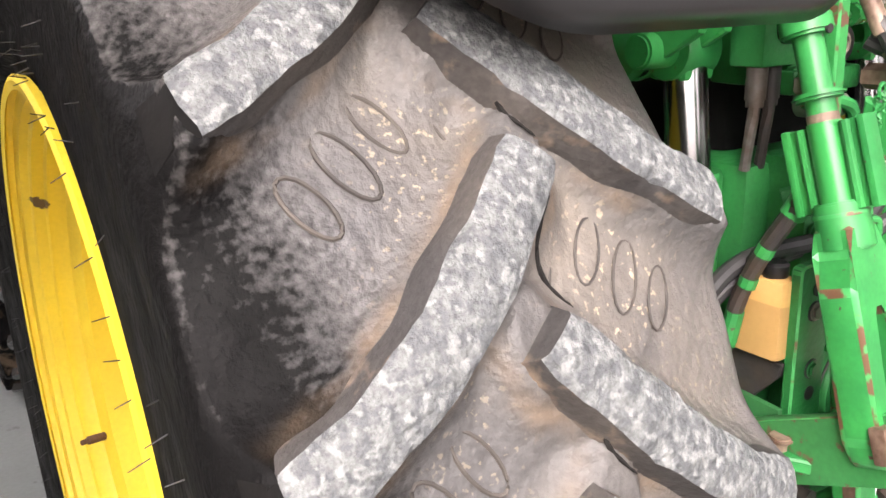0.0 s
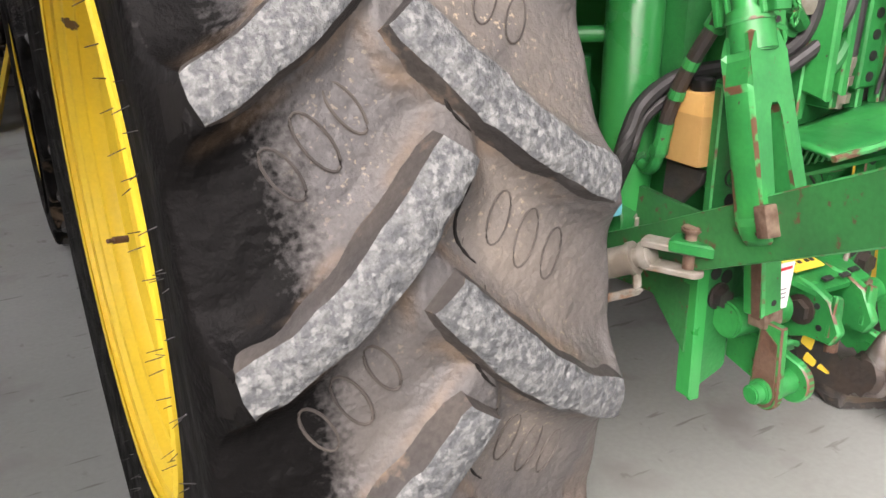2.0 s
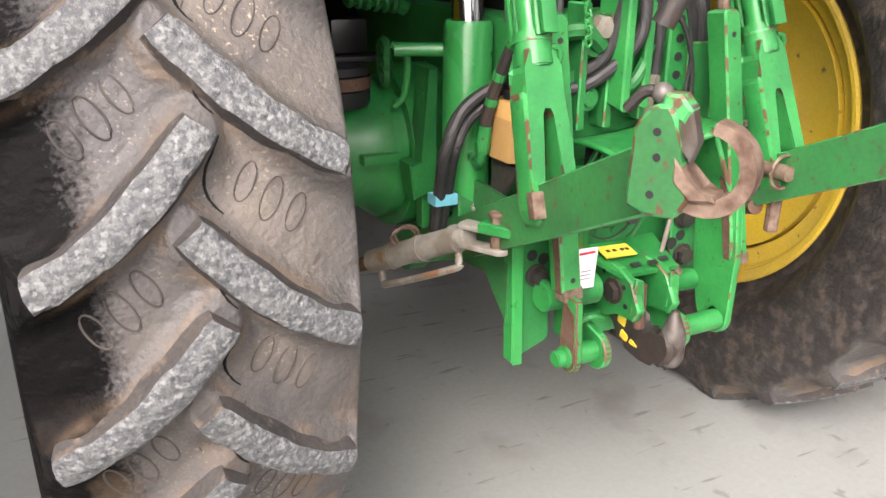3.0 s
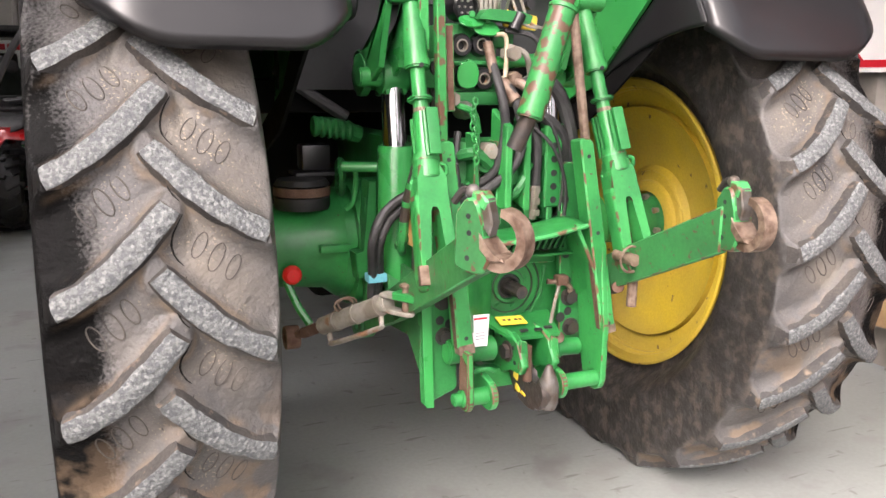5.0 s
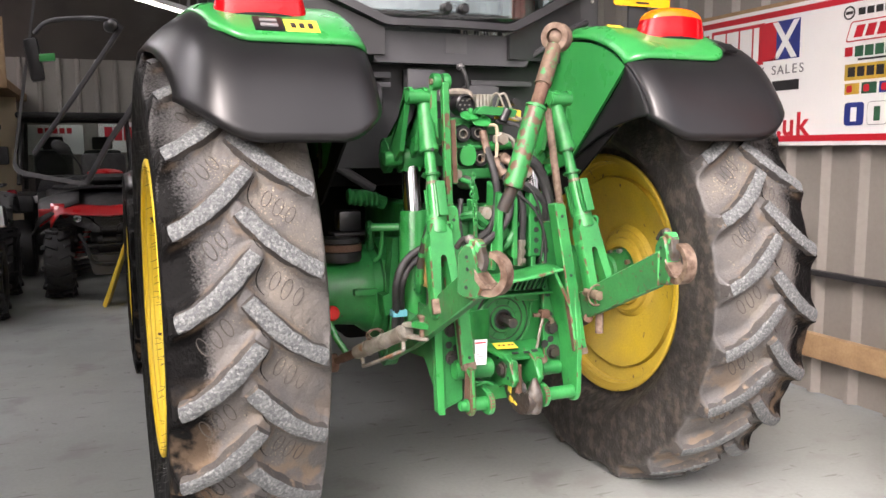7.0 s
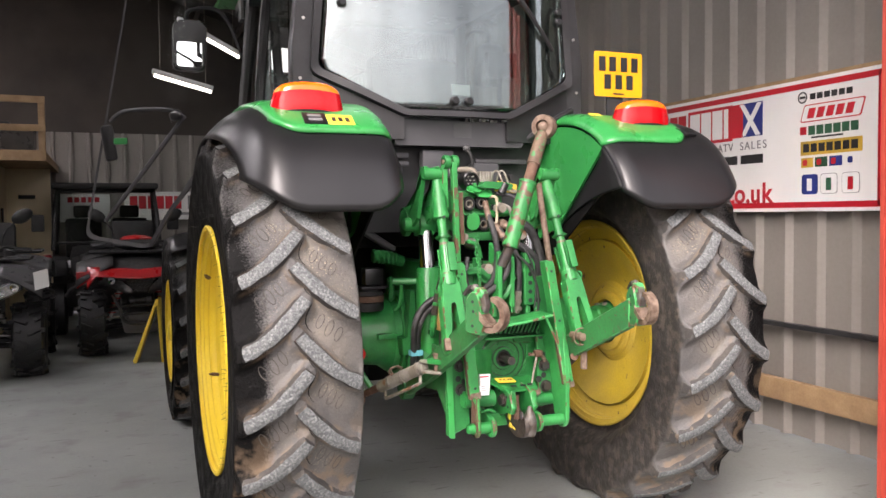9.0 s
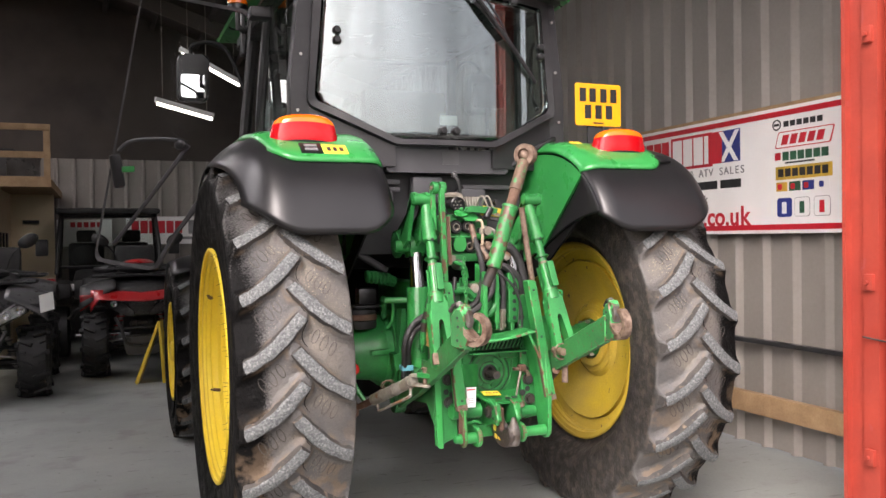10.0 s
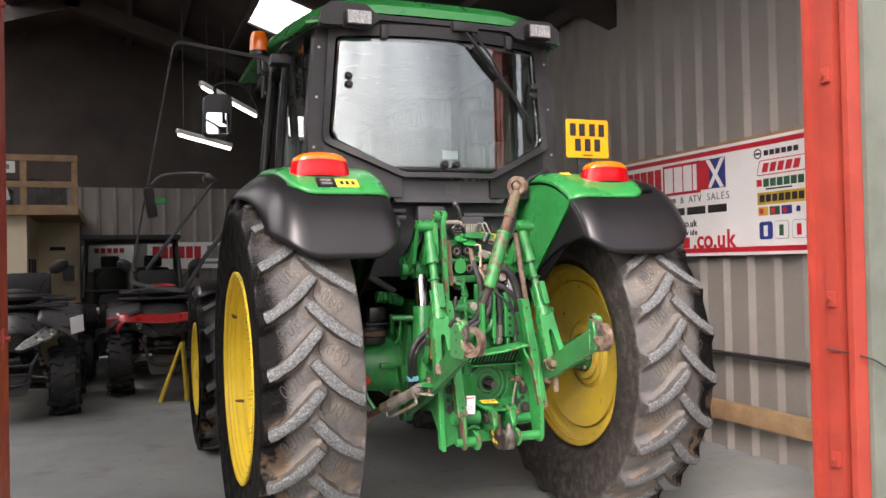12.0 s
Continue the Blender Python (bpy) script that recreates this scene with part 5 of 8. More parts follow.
part("lower_bar", leaf(tube(B(), [(-1.24, -0.02, 1.24), (-1.14, -0.02, 1.42), (-0.98, -0.02, 1.64)], 0.012, 8, 1)), BLACK_PAINT, door)
part("door_hinge", box(B(), (0.10, 0.10, 0.05), (-0.77, HINGE_Y - 0.02, 2.45), bevel=0.01), BLACK_PAINT, door)
part("knob", leaf(ball(B(), (-1.12, -0.05, 1.845), 0.028)), BLACK_PLASTIC, door)

# mirrors on the front pillars
for sx in (-1, 1):
    mx = sx * 0.955
    mh = part("mirror", slab(B(), rounded([(mx - 0.095, 2.215), (mx + 0.085, 2.215), (mx + 0.095, 2.50), (mx - 0.09, 2.50)], 0.04), 0.07, (0, 1.5, 0), FACE, bevel=0.012), BLACK_PLASTIC, tractor, "black mirror housing on a bent arm")
    part("mirror_glass", slab(B(), rounded([(mx - 0.075, 2.235), (mx + 0.068, 2.235), (mx + 0.072, 2.375), (mx - 0.074, 2.375)], 0.02), 0.004, (0, 1.4625, 0), FACE), MIRROR, mh)
    part("mirror_arm", tube(B(), [(sx * 0.66, 1.36, 2.25), (sx * 0.78, 1.42, 2.54), (mx, 1.5, 2.56), (mx, 1.52, 2.45)], 0.012, 8), BLACK_PAINT, mh)

# front mudguards
for sx in (-1, 1):
    def guard(u, v):
        a = radians(-62 + 92 * u)
        r = 0.67 - 0.05 * abs(v - 0.5) ** 2 * 4
        return Vector((sx * (0.67 + 0.38 * v), 2.42 - r * math.sin(a), 0.60 + r * math.cos(a)))
    thick(part("front_mudguard", shell(B(), guard, 18, 8), BLACK_PLASTIC, tractor, "black plastic front mudguard", 60), 0.008)
    part("mudguard_stay", tube(B(), [(sx * 0.62, 2.42, 0.62), (sx * 0.64, 2.3, 1.0), (sx * 0.80, 2.3, 1.24)], 0.016, 8), BLACK_PAINT, tractor)

# number plate on a bracket by the mudguard: its characters as plain bars
np_ = part("number_plate", slab(B(), rounded([(-0.135, -0.106), (0.135, -0.106), (0.135, 0.106), (-0.135, 0.106)], 0.012), 0.004, (0.853, -0.125, 2.035), FACE), PLATE_YELLOW, tractor, "yellow rear number plate with dark characters")
for row, xs in ((0.048, (-0.092, -0.034, 0.030, 0.090)), (-0.036, (-0.062, 0.0, 0.062))):
    for x in xs:
        part("plate_bar", box(B(), (0.036, 0.003, 0.068), (0.853 + x, -0.1285, 2.035 + row)), SIGN_BLACK, np_)
part("plate_bar", box(B(), (0.06, 0.003, 0.006), (0.853, -0.1285, 1.943)), SIGN_BLACK, np_)
part("plate_bracket", box(B(), (0.09, 0.012, 0.16), (0.84, -0.112, 1.88), bevel=0.002), BLACK_PAINT, np_)

# ---- rear linkage and hitch ----


def bolt(parent, at, r=0.016, h=0.018, axis=(0, -1, 0), mat=None):
    a = Vector(at)
    d = Vector(axis).normalized()
    bm = rod(B(), a, a + d * h, r, seg=6)
    rod(bm, a, a + d * 0.004, r * 1.35, seg=14)
    return part("bolt", bm, mat or DULL_STEEL, parent)


def eye(bm, at, r, w, hole=0.45, axis="x", seg=24):
    x = w / 2
    lathe(bm, [(-x, r * hole), (-x, r * 0.94), (-x + 0.004, r), (x - 0.004, r), (x, r * 0.94), (x, r * hole)], seg, axis, at, closed=True)
    return bm


# rear face of the transmission: stepped casting with ribs and bolt rows
bm = B()
box(bm, (0.33, 0.10, 0.35), (0.07, -0.375, 1.005), bevel=0.02)
slab(bm, rounded([(-0.06, 0.90), (0.25, 0.90), (0.265, 0.57), (0.02, 0.55), (-0.06, 0.62)], 0.03, 3), 0.07, (0, -0.40, 0), FACE, bevel=0.008)
rearcase = part("rear_cover", bm, GREEN_CAST_SHADED, tractor, "cast rear cover of the transmission in green paint")
for z in (0.93, 1.0, 1.07, 1.14):
    bolt(rearcase, (0.215, -0.425, z), 0.009, 0.012, mat=GREEN_CAST_SHADED)
    bolt(rearcase, (-0.075, -0.425, z), 0.009, 0.012, mat=GREEN_CAST_SHADED)
for x, z0, z1 in ((-0.05, 0.96, 1.2), (0.015, 0.96, 1.18), (0.10, 0.97, 1.22), (0.17, 0.96, 1.2)):
    block("rib", [(x - 0.009, z0), (x + 0.009, z0), (x + 0.007, z1), (x - 0.007, z1)], 0.06, (0, -0.445, 0), FACE, GREEN_CAST_SHADED, rearcase)
for x, z, r in ((-0.02, 1.13, 0.034), (0.055, 1.08, 0.030), (-0.03, 1.02, 0.026), (0.135, 1.16, 0.028)):
    part("boss", lathe(B(), [(-0.475, 0.001), (-0.475, r * 0.55), (-0.468, r * 0.62), (-0.468, r * 0.9), (-0.46, r), (-0.40, r * 1.2)], 22, "y", (x, 0, z)), GREEN_CAST_SHADED, rearcase)
part("oil_plug", lathe(B(), [(-0.485, 0.001), (-0.485, 0.022), (-0.45, 0.024)], 6, "y", (-0.015, 0, 1.155)), DULL_STEEL, rearcase)
# small cover bolted on above the shaft, and seams of the casting
block("small_cover", rounded([(0.11, 0.845), (0.205, 0.84), (0.20, 0.905), (0.115, 0.91)], 0.012, 3), 0.02, (0, -0.445, 0), FACE, GREEN_CAST_SHADED, rearcase)
bolt(rearcase, (0.165, -0.455, 0.875), 0.011, 0.016, mat=DARK_CAST)
part("seam", tube(B(), [(-0.045, -0.437, 0.80), (-0.03, -0.437, 0.70), (0.02, -0.437, 0.66), (0.12, -0.437, 0.68), (0.17, -0.437, 0.75), (0.18, -0.437, 0.83)], 0.006, 6), GREEN_CAST_SHADED, rearcase)

# PTO: flange, seal and splined shaft
PX, PZ = 0.066, 0.783
bm = lathe(B(), [(-0.42, 0.098), (-0.440, 0.096), (-0.446, 0.090), (-0.446, 0.076), (-0.440, 0.073), (-0.440, 0.048), (-0.450, 0.045), (-0.450, 0.036), (-0.43, 0.033)], 48, "y", (PX, 0, PZ))
pto = part("pto_flange", bm, GREEN_CAST_SHADED, tractor, "round cast PTO flange")
for k in range(8):
    a = k * math.tau / 8 + 0.3
    bolt(pto, (PX + 0.060 * math.cos(a), -0.440, PZ + 0.060 * math.sin(a)), 0.006, 0.006, mat=GREEN_CAST_SHADED)
part("seal_ring", lathe(B(), [(-0.432, 0.036), (-0.445, 0.034), (-0.445, 0.020), (-0.43, 0.019)], 28, "y", (PX, 0, PZ)), ATV_BLACK, pto)
for rr, y in ((0.0745, -0.4425), (0.0465, -0.4430), (0.099, -0.4365)):
    part("groove", tube(B(), [Vector((PX + rr * math.cos(a), y, PZ + rr * math.sin(a))) for a in (k * math.tau / 44 for k in range(44))], 0.0025, 5, 1, closed=True), DARK_CAST, pto)
prof = []
for k in range(24):
    a = k * math.tau / 24
    r = 0.0185 if k % 4 < 2 else 0.0150
    prof.append((r * math.cos(a), r * math.sin(a)))
bm = slab(B(), prof, 0.095, (PX, -0.475, PZ), FACE, bevel=0.002)
lathe(bm, [(-0.462, 0.024), (-0.456, 0.026), (-0.44, 0.026)], 24, "y", (PX, 0, PZ))
part("pto_shaft", bm, DARK_CAST, pto, "splined dark steel PTO shaft")
part("shaft_bore", lathe(B(), [(-0.5235, 0.001), (-0.5235, 0.007)], 12, "y", (PX, 0, PZ)), ATV_BLACK, pto)

# guard over the shaft: curved top plate with a slotted screen, and flared side wings
def guard_top(u, v):
    x = -0.07 + 0.275 * u
    return Vector((x, -0.46 - 0.15 * v, 0.936 + 0.030 * u * u + 0.006 * math.sin(math.pi * v)))


guard_ = thick(part("pto_guard", shell(B(), guard_top, 14, 6), GREEN_WORN, tractor, "bent green steel guard over the PTO shaft", 60), 0.007)
part("guard_lip", tube(B(), [(-0.07, -0.610, 0.938), (0.07, -0.610, 0.947), (0.205, -0.610, 0.970)], 0.006, 6), EDGE_WORN_LIT, guard_)
part("screen", box(B(), (0.25, 0.008, 0.045), (0.075, -0.50, 0.915)), SHADE_BLACK, guard_)
for k in range(14):
    part("screen_bar", box(B(), (0.006, 0.012, 0.045), (-0.04 + 0.018 * k, -0.507, 0.914), Matrix.Rotation(radians(28), 3, "Y")), GREEN_CAST_SHADED, guard_)
part("guard_inner", box(B(), (0.27, 0.07, 0.008), (0.095, -0.475, 0.876), bevel=0.002), GREEN_WORN, guard_)
sheet_part("guard_wing", [(0.170, -0.605, 0.975), (0.258, -0.60, 0.803), (0.266, -0.60, 0.739), (0.262, -0.50, 0.712), (0.205, -0.47, 0.935)], 0.007, GREEN_WORN, guard_)
part("wing_edge", tube(B(), [(0.170, -0.605, 0.975), (0.258, -0.60, 0.803), (0.266, -0.60, 0.739)], 0.005, 6, 1), EDGE_WORN_LIT, guard_)
sheet_part("guard_wing", [(-0.126, -0.575, 0.849), (-0.119, -0.575, 0.705), (0.004, -0.45, 0.700), (0.002, -0.45, 0.826)], 0.007, GREEN_WORN, guard_)

# drop brackets: two stout upright bars with rusty feet, leaning a little rearwards
for top_, low_, w, dp in (((-0.166, -0.545, 1.188), (-0.125, -0.590, 0.675), 0.040, 0.044), ((0.212, -0.575, 1.187), (0.277, -0.622, 0.690), 0.040, 0.052)):
    a, b = Vector(top_), Vector(low_)
    zl = (a - b).normalized()
    xl = Vector((0, 1, 0)).cross(zl).normalized()
    rot = Matrix((xl, zl, xl.cross(zl))).transposed()
    L = (a - b).length
    railp = block("drop_bracket", [(-w / 2 - 0.004, 0), (w / 2, 0), (w / 2, L - 0.012), (w / 2 - 0.01, L), (-w / 2, L)], dp, tuple(b + Vector((0, dp / 2, 0))), rot, GREEN_WORN, tractor, "upright green hitch bracket with rusty edges", 0.004)
    part("rusty_foot", box(B(), (w + 0.004, dp * 0.8, 0.026), tuple(b + Vector((0, dp / 2 - 0.006, -0.004))), rot @ Matrix.Rotation(radians(90), 3, "X"), bevel=0.004), RUST_PALE, railp)
    part("bare_edge", slab(B(), [(0.02, 0.0), (0.02, L * 0.45), (0.006, L * 0.40), (0.0, L * 0.2), (0.004, 0.0)], 0.003, tuple(b + xl * (-w / 2 - 0.0035) + Vector((0, 0.004, 0))), Matrix((Vector((0, 1, 0)), zl, Vector((0, 1, 0)).cross(zl))).transposed()), RUST, railp)
    for q in (0.045, 0.25, 0.5):
        c = a - zl * q * 0.98
        part("hole", rod(B(), c + Vector((0, -0.0010, 0)), c + Vector((0, 0.004, 0)), 0.0055, seg=10), ATV_BLACK, railp)
# side plates behind them, with bolt holes and heavy bolts
plate_ = block("side_plate", rounded([(0.192, 1.12), (0.262, 1.12), (0.285, 0.585), (0.205, 0.575)], 0.01, 2), 0.022, (0, -0.480, 0), FACE, GREEN_CAST_SHADED, tractor)
for x, z, rr in ((0.223, 0.793, 0.013), (0.229, 0.707, 0.012), (0.206, 0.692, 0.014), (0.216, 0.87, 0.012), (0.21, 0.95, 0.012), (0.206, 1.02, 0.012)):
    part("hole", rod(B(), (x, -0.4925, z), (x, -0.4895, z), rr, seg=16), ATV_BLACK, plate_)
for x, z in ((0.230, 0.749), (0.238, 0.662)):
    bolt(plate_, (x, -0.491, z), 0.019, 0.02, mat=DARK_CAST)
plate_ = block("side_plate", rounded([(-0.192, 1.052), (-0.122, 1.052), (-0.105, 0.53), (-0.185, 0.50)], 0.01, 2), 0.018, (0, -0.481, 0), FACE, GREEN_CAST_SHADED, tractor)
for x, z, rr in ((-0.153, 1.014, 0.011), (-0.148, 0.852, 0.011), (-0.157, 0.724, 0.012), (-0.130, 0.712, 0.013)):
    part("hole", rod(B(), (x, -0.4912, z), (x, -0.4885, z), rr, seg=14), ATV_BLACK, plate_)
for x, z, m_ in ((-0.155, 0.981, DULL_STEEL), (-0.149, 0.891, GREEN_CAST_SHADED)):
    bolt(plate_, (x, -0.490, z), 0.010, 0.008, mat=m_)
    part("bolt_recess", lathe(B(), [(-0.4915, 0.0105), (-0.4925, 0.0125), (-0.4915, 0.0150), (-0.489, 0.0155)], 18, "y", (x, 0, z)), ATV_BLACK, plate_)
for x, z in ((-0.146, 0.680), (-0.150, 0.775)):
    bolt(plate_, (x, -0.490, z), 0.018, 0.02, mat=DARK_CAST)
part("spring_bracket", tube(B(), [(0.155, -0.50, 0.80), (0.20, -0.505, 0.795), (0.225, -0.505, 0.778), (0.228, -0.50, 0.75)], 0.008, 6), RUST_PALE, tractor)
part("mud_plate", slab(B(), [(-0.197, 0.492), (-0.175, 0.490), (-0.187, 0.82), (-0.209, 0.82)], 0.008, (0, -0.497, 0), FACE, bevel=0.001), GREEN, tractor, "flat green plate hanging beside the hitch")
part("mud_plate_rail", slab(B(), [(-0.202, 0.50), (-0.197, 0.50), (-0.209, 0.82), (-0.214, 0.82)], 0.03, (0, -0.486, 0), FACE), GREEN, tractor)
# darker green puts the underbody shade into this plate's colour
bm = slab(B(), [(-0.40, 0.665), (-0.485, 0.585), (-0.485, 0.84), (-0.30, 0.85), (0.05, 0.70), (0.05, 0.62)], 0.01, (-0.205, 0, 0), SIDE)
part("sway_plate", bm, GREEN_DIRTY_SHADED, tractor)

# pick-up hitch between the brackets
bm = rod(B(), (-0.150, -0.515, 0.645), (-0.015, -0.515, 0.640), 0.033, seg=24, bevel=0.004)
hitch = part("pickup_hitch", bm, GREEN_WORN, tractor, "green pick-up hitch frame with a worn dark hook")
part("cross_tube", rod(B(), (0.13, -0.525, 0.622), (0.245, -0.525, 0.615), 0.024, seg=20, bevel=0.004), GREEN_WORN, hitch)
part("tube_collar", rod(B(), (0.165, -0.525, 0.620), (0.185, -0.525, 0.619), 0.029, seg=20, bevel=0.003), GREEN_WORN, hitch)
CHEEK = [(-0.45, 0.690), (-0.545, 0.686), (-0.585, 0.668), (-0.615, 0.615), (-0.60, 0.585), (-0.55, 0.590), (-0.50, 0.560), (-0.45, 0.565)]
for x in (0.030, 0.122):
    block("cheek", CHEEK, 0.020, (x, 0, 0), SIDE, GREEN_WORN, hitch, "", 0.004)
    block("cheek_flange", [(x - 0.012, 0.600), (x + 0.022, 0.600), (x + 0.014, 0.672), (x - 0.006, 0.680)], 0.012, (0, -0.592, 0), FACE, GREEN_WORN, hitch)
bolt(hitch, (0.020, -0.535, 0.632), 0.021, 0.016, (-1, 0, 0), mat=DARK_CAST)
for y, z in ((-0.565, 0.650), (-0.575, 0.612), (-0.50, 0.665)):
    part("hole", rod(B(), (0.0185, y, z), (0.0215, y, z), 0.006, seg=10), ATV_BLACK, hitch)
# sloping shelf between the casting and the hitch, with its yellow label
sheet_part("shelf", [(-0.03, -0.435, 0.708), (0.20, -0.435, 0.700), (0.165, -0.560, 0.672), (0.02, -0.560, 0.676)], 0.01, GREEN_WORN, hitch)
for x, y in ((0.06, -0.548), (0.10, -0.553), (0.135, -0.545)):
    part("recess", box(B(), (0.022, 0.010, 0.004), (x, y, 0.688), Matrix.Rotation(radians(14), 3, "X")), ATV_BLACK, hitch)
bolt(hitch, (0.168, -0.545, 0.655), 0.012, 0.014, mat=RUST_PALE)
lab = part("warning_label", box(B(), (0.080, 0.040, 0.003), (0.047, -0.500, 0.7035), Matrix.Rotation(radians(14), 3, "X") @ Matrix.Rotation(radians(3), 3, "Y")), LABEL_YELLOW, tractor, "yellow warning label")
for dx in (-0.022, -0.006, 0.014, 0.027):
    part("label_bar", box(B(), (0.009, 0.008, 0.004), (0.047 + dx, -0.500, 0.7042 - dx * 0.05), Matrix.Rotation(radians(14), 3, "X")), SIGN_BLACK, lab)
# hook: a J of dark cast steel, its bare tip towards the rear
HOOK = [(-0.49, 0.615), (-0.545, 0.615), (-0.565, 0.572), (-0.60, 0.556), (-0.632, 0.562), (-0.645, 0.59), (-0.675, 0.59), (-0.692, 0.555), (-0.682, 0.522), (-0.65, 0.503), (-0.60, 0.497), (-0.545, 0.508), (-0.50, 0.545)]
part("hook", slab(B(), rounded(HOOK, 0.012, 2), 0.046, (0.066, 0, 0), SIDE, bevel=0.009), DARK_CAST, hitch, "dark cast hook with chipped yellow paint")
part("hook_tip", lathe(B(), [(0.512, 0.001), (0.514, 0.020), (0.53, 0.026), (0.575, 0.027), (0.595, 0.021), (0.628, 0.008), (0.632, 0.001)], 24, "z", (0.070, -0.664, 0.0)), WORN_STEEL, hitch, "bare steel tip of the hook")
for y, z, h in ((-0.535, 0.585, 0.035), (-0.545, 0.545, 0.024), (-0.575, 0.535, 0.014)):
    part("paint_patch", slab(B(), rounded([(y, z), (y - 0.022, z - 0.01), (y - 0.018, z - h), (y + 0.006, z - h * 0.8)], 0.004, 2), 0.002, (0.0425, 0, 0), SIDE), LABEL_YELLOW, hitch)
part("latch_pin", rod(B(), (0.055, -0.575, 0.655), (0.055, -0.580, 0.560), 0.013, seg=14), RUST, hitch)
# lower pins with their lugs, and the link plates down from the brackets
for x0, x1, lug_x in ((-0.150, -0.055, -0.066), (0.125, 0.255, 0.138)):
    part("lower_pin", rod(B(), (x0, -0.600, 0.548), (x1, -0.600, 0.548), 0.022, seg=22, bevel=0.003), GREEN_WORN, hitch)
    block("pin_lug", arc_pts(-0.600, 0.548, 0.040, 110, 290, 12) + [(-0.52, 0.515), (-0.46, 0.53), (-0.46, 0.60), (-0.54, 0.60)], 0.018, (lug_x, 0, 0), SIDE, GREEN_WORN, hitch)
part("hitch_beam", box(B(), (0.18, 0.05, 0.055), (0.03, -0.475, 0.545), bevel=0.008), GREEN_WORN, hitch)
part("tie_wire", tube(B(), [(-0.10, -0.57, 0.60), (-0.07, -0.585, 0.612), (-0.04, -0.58, 0.60)], 0.006, 6), GREEN_WORN, hitch)
part("link_plate", slab(B(), arc_pts(-0.600, 0.542, 0.030, 180, 360, 10) + [(-0.575, 0.67), (-0.62, 0.67)], 0.016, (-0.130, 0, 0), SIDE, 0.003, edge=1), [GREEN_RUSTY, RUST], hitch, "link plate worn to rust on its edges")
part("link_face", slab(B(), arc_pts(-0.600, 0.542, 0.024, 180, 360, 10) + [(-0.582, 0.66), (-0.615, 0.64)], 0.003, (-0.139, 0, 0), SIDE), RUST, hitch)
part("pin_head", rod(B(), (-0.168, -0.600, 0.548), (-0.140, -0.600, 0.548), 0.017, seg=16, bevel=0.003), GREEN_WORN, hitch)
part("link_plate", slab(B(), arc_pts(-0.585, 0.555, 0.044, 190, 355, 12) + [(-0.52, 0.62), (-0.48, 0.92), (-0.60, 0.92), (-0.628, 0.70)], 0.018, (0.262, 0, 0), SIDE, 0.003, edge=1), [GREEN_WORN, EDGE_WORN_LIT], hitch)
part("pin_head", rod(B(), (0.253, -0.590, 0.555), (0.276, -0.590, 0.555), 0.020, seg=16, bevel=0.003), GREEN_WORN, hitch)
part("cable_rod", tube(B(), [(0.165, -0.505, 0.675), (0.178, -0.505, 0.74), (0.192, -0.505, 0.80)], 0.005, 8), DULL_STEEL, hitch)
part("clamp", box(B(), (0.034, 0.03, 0.028), (0.195, -0.505, 0.803), bevel=0.006), RUST, hitch)
tag = part("paper_tag", box(B(), (0.046, 0.002, 0.084), (-0.073, -0.556, 0.706), Matrix.Rotation(radians(3), 3, "Y")), WHITE, tractor, "white paper tag with a printed strip")
part("tag_print", box(B(), (0.038, 0.003, 0.005), (-0.073, -0.5565, 0.738)), SIGN_RED, tag)
for k in range(3):
    part("tag_print", box(B(), (0.026, 0.003, 0.002), (-0.073, -0.5565, 0.700 - 0.008 * k)), SIGN_GREY, tag)

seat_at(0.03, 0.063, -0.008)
# lift cylinders with chrome rods
for sx in (-1, 1):
    cx = sx * 0.235
    cyl = part("lift_cylinder", lathe(B(), [(0.78, 0.001), (0.78, 0.035), (0.80, 0.046), (0.85, 0.049), (1.16, 0.049), (1.168, 0.045), (1.168, 0.03)], 28, "z", (cx, -0.36, 0)), GREEN, tractor, "green hydraulic lift cylinder")
    part("piston_rod", rod(B(), (cx, -0.36, 1.16), (cx, -0.34, 1.325), 0.033, seg=24), CHROME, cyl, "chrome piston rod")
    bm = eye(B(), (cx, -0.335, 1.345), 0.046, 0.07)
    box(bm, (0.062, 0.07, 0.03), (cx, -0.335, 1.315), bevel=0.008)
    part("rod_eye", bm, GREEN_WORN, cyl)
    part("lower_eye", eye(B(), (cx, -0.36, 0.79), 0.05, 0.08), GREEN_CAST_SHADED, cyl)
    bolt(cyl, (cx - sx * 0.0, -0.405, 0.79), 0.012, 0.01)

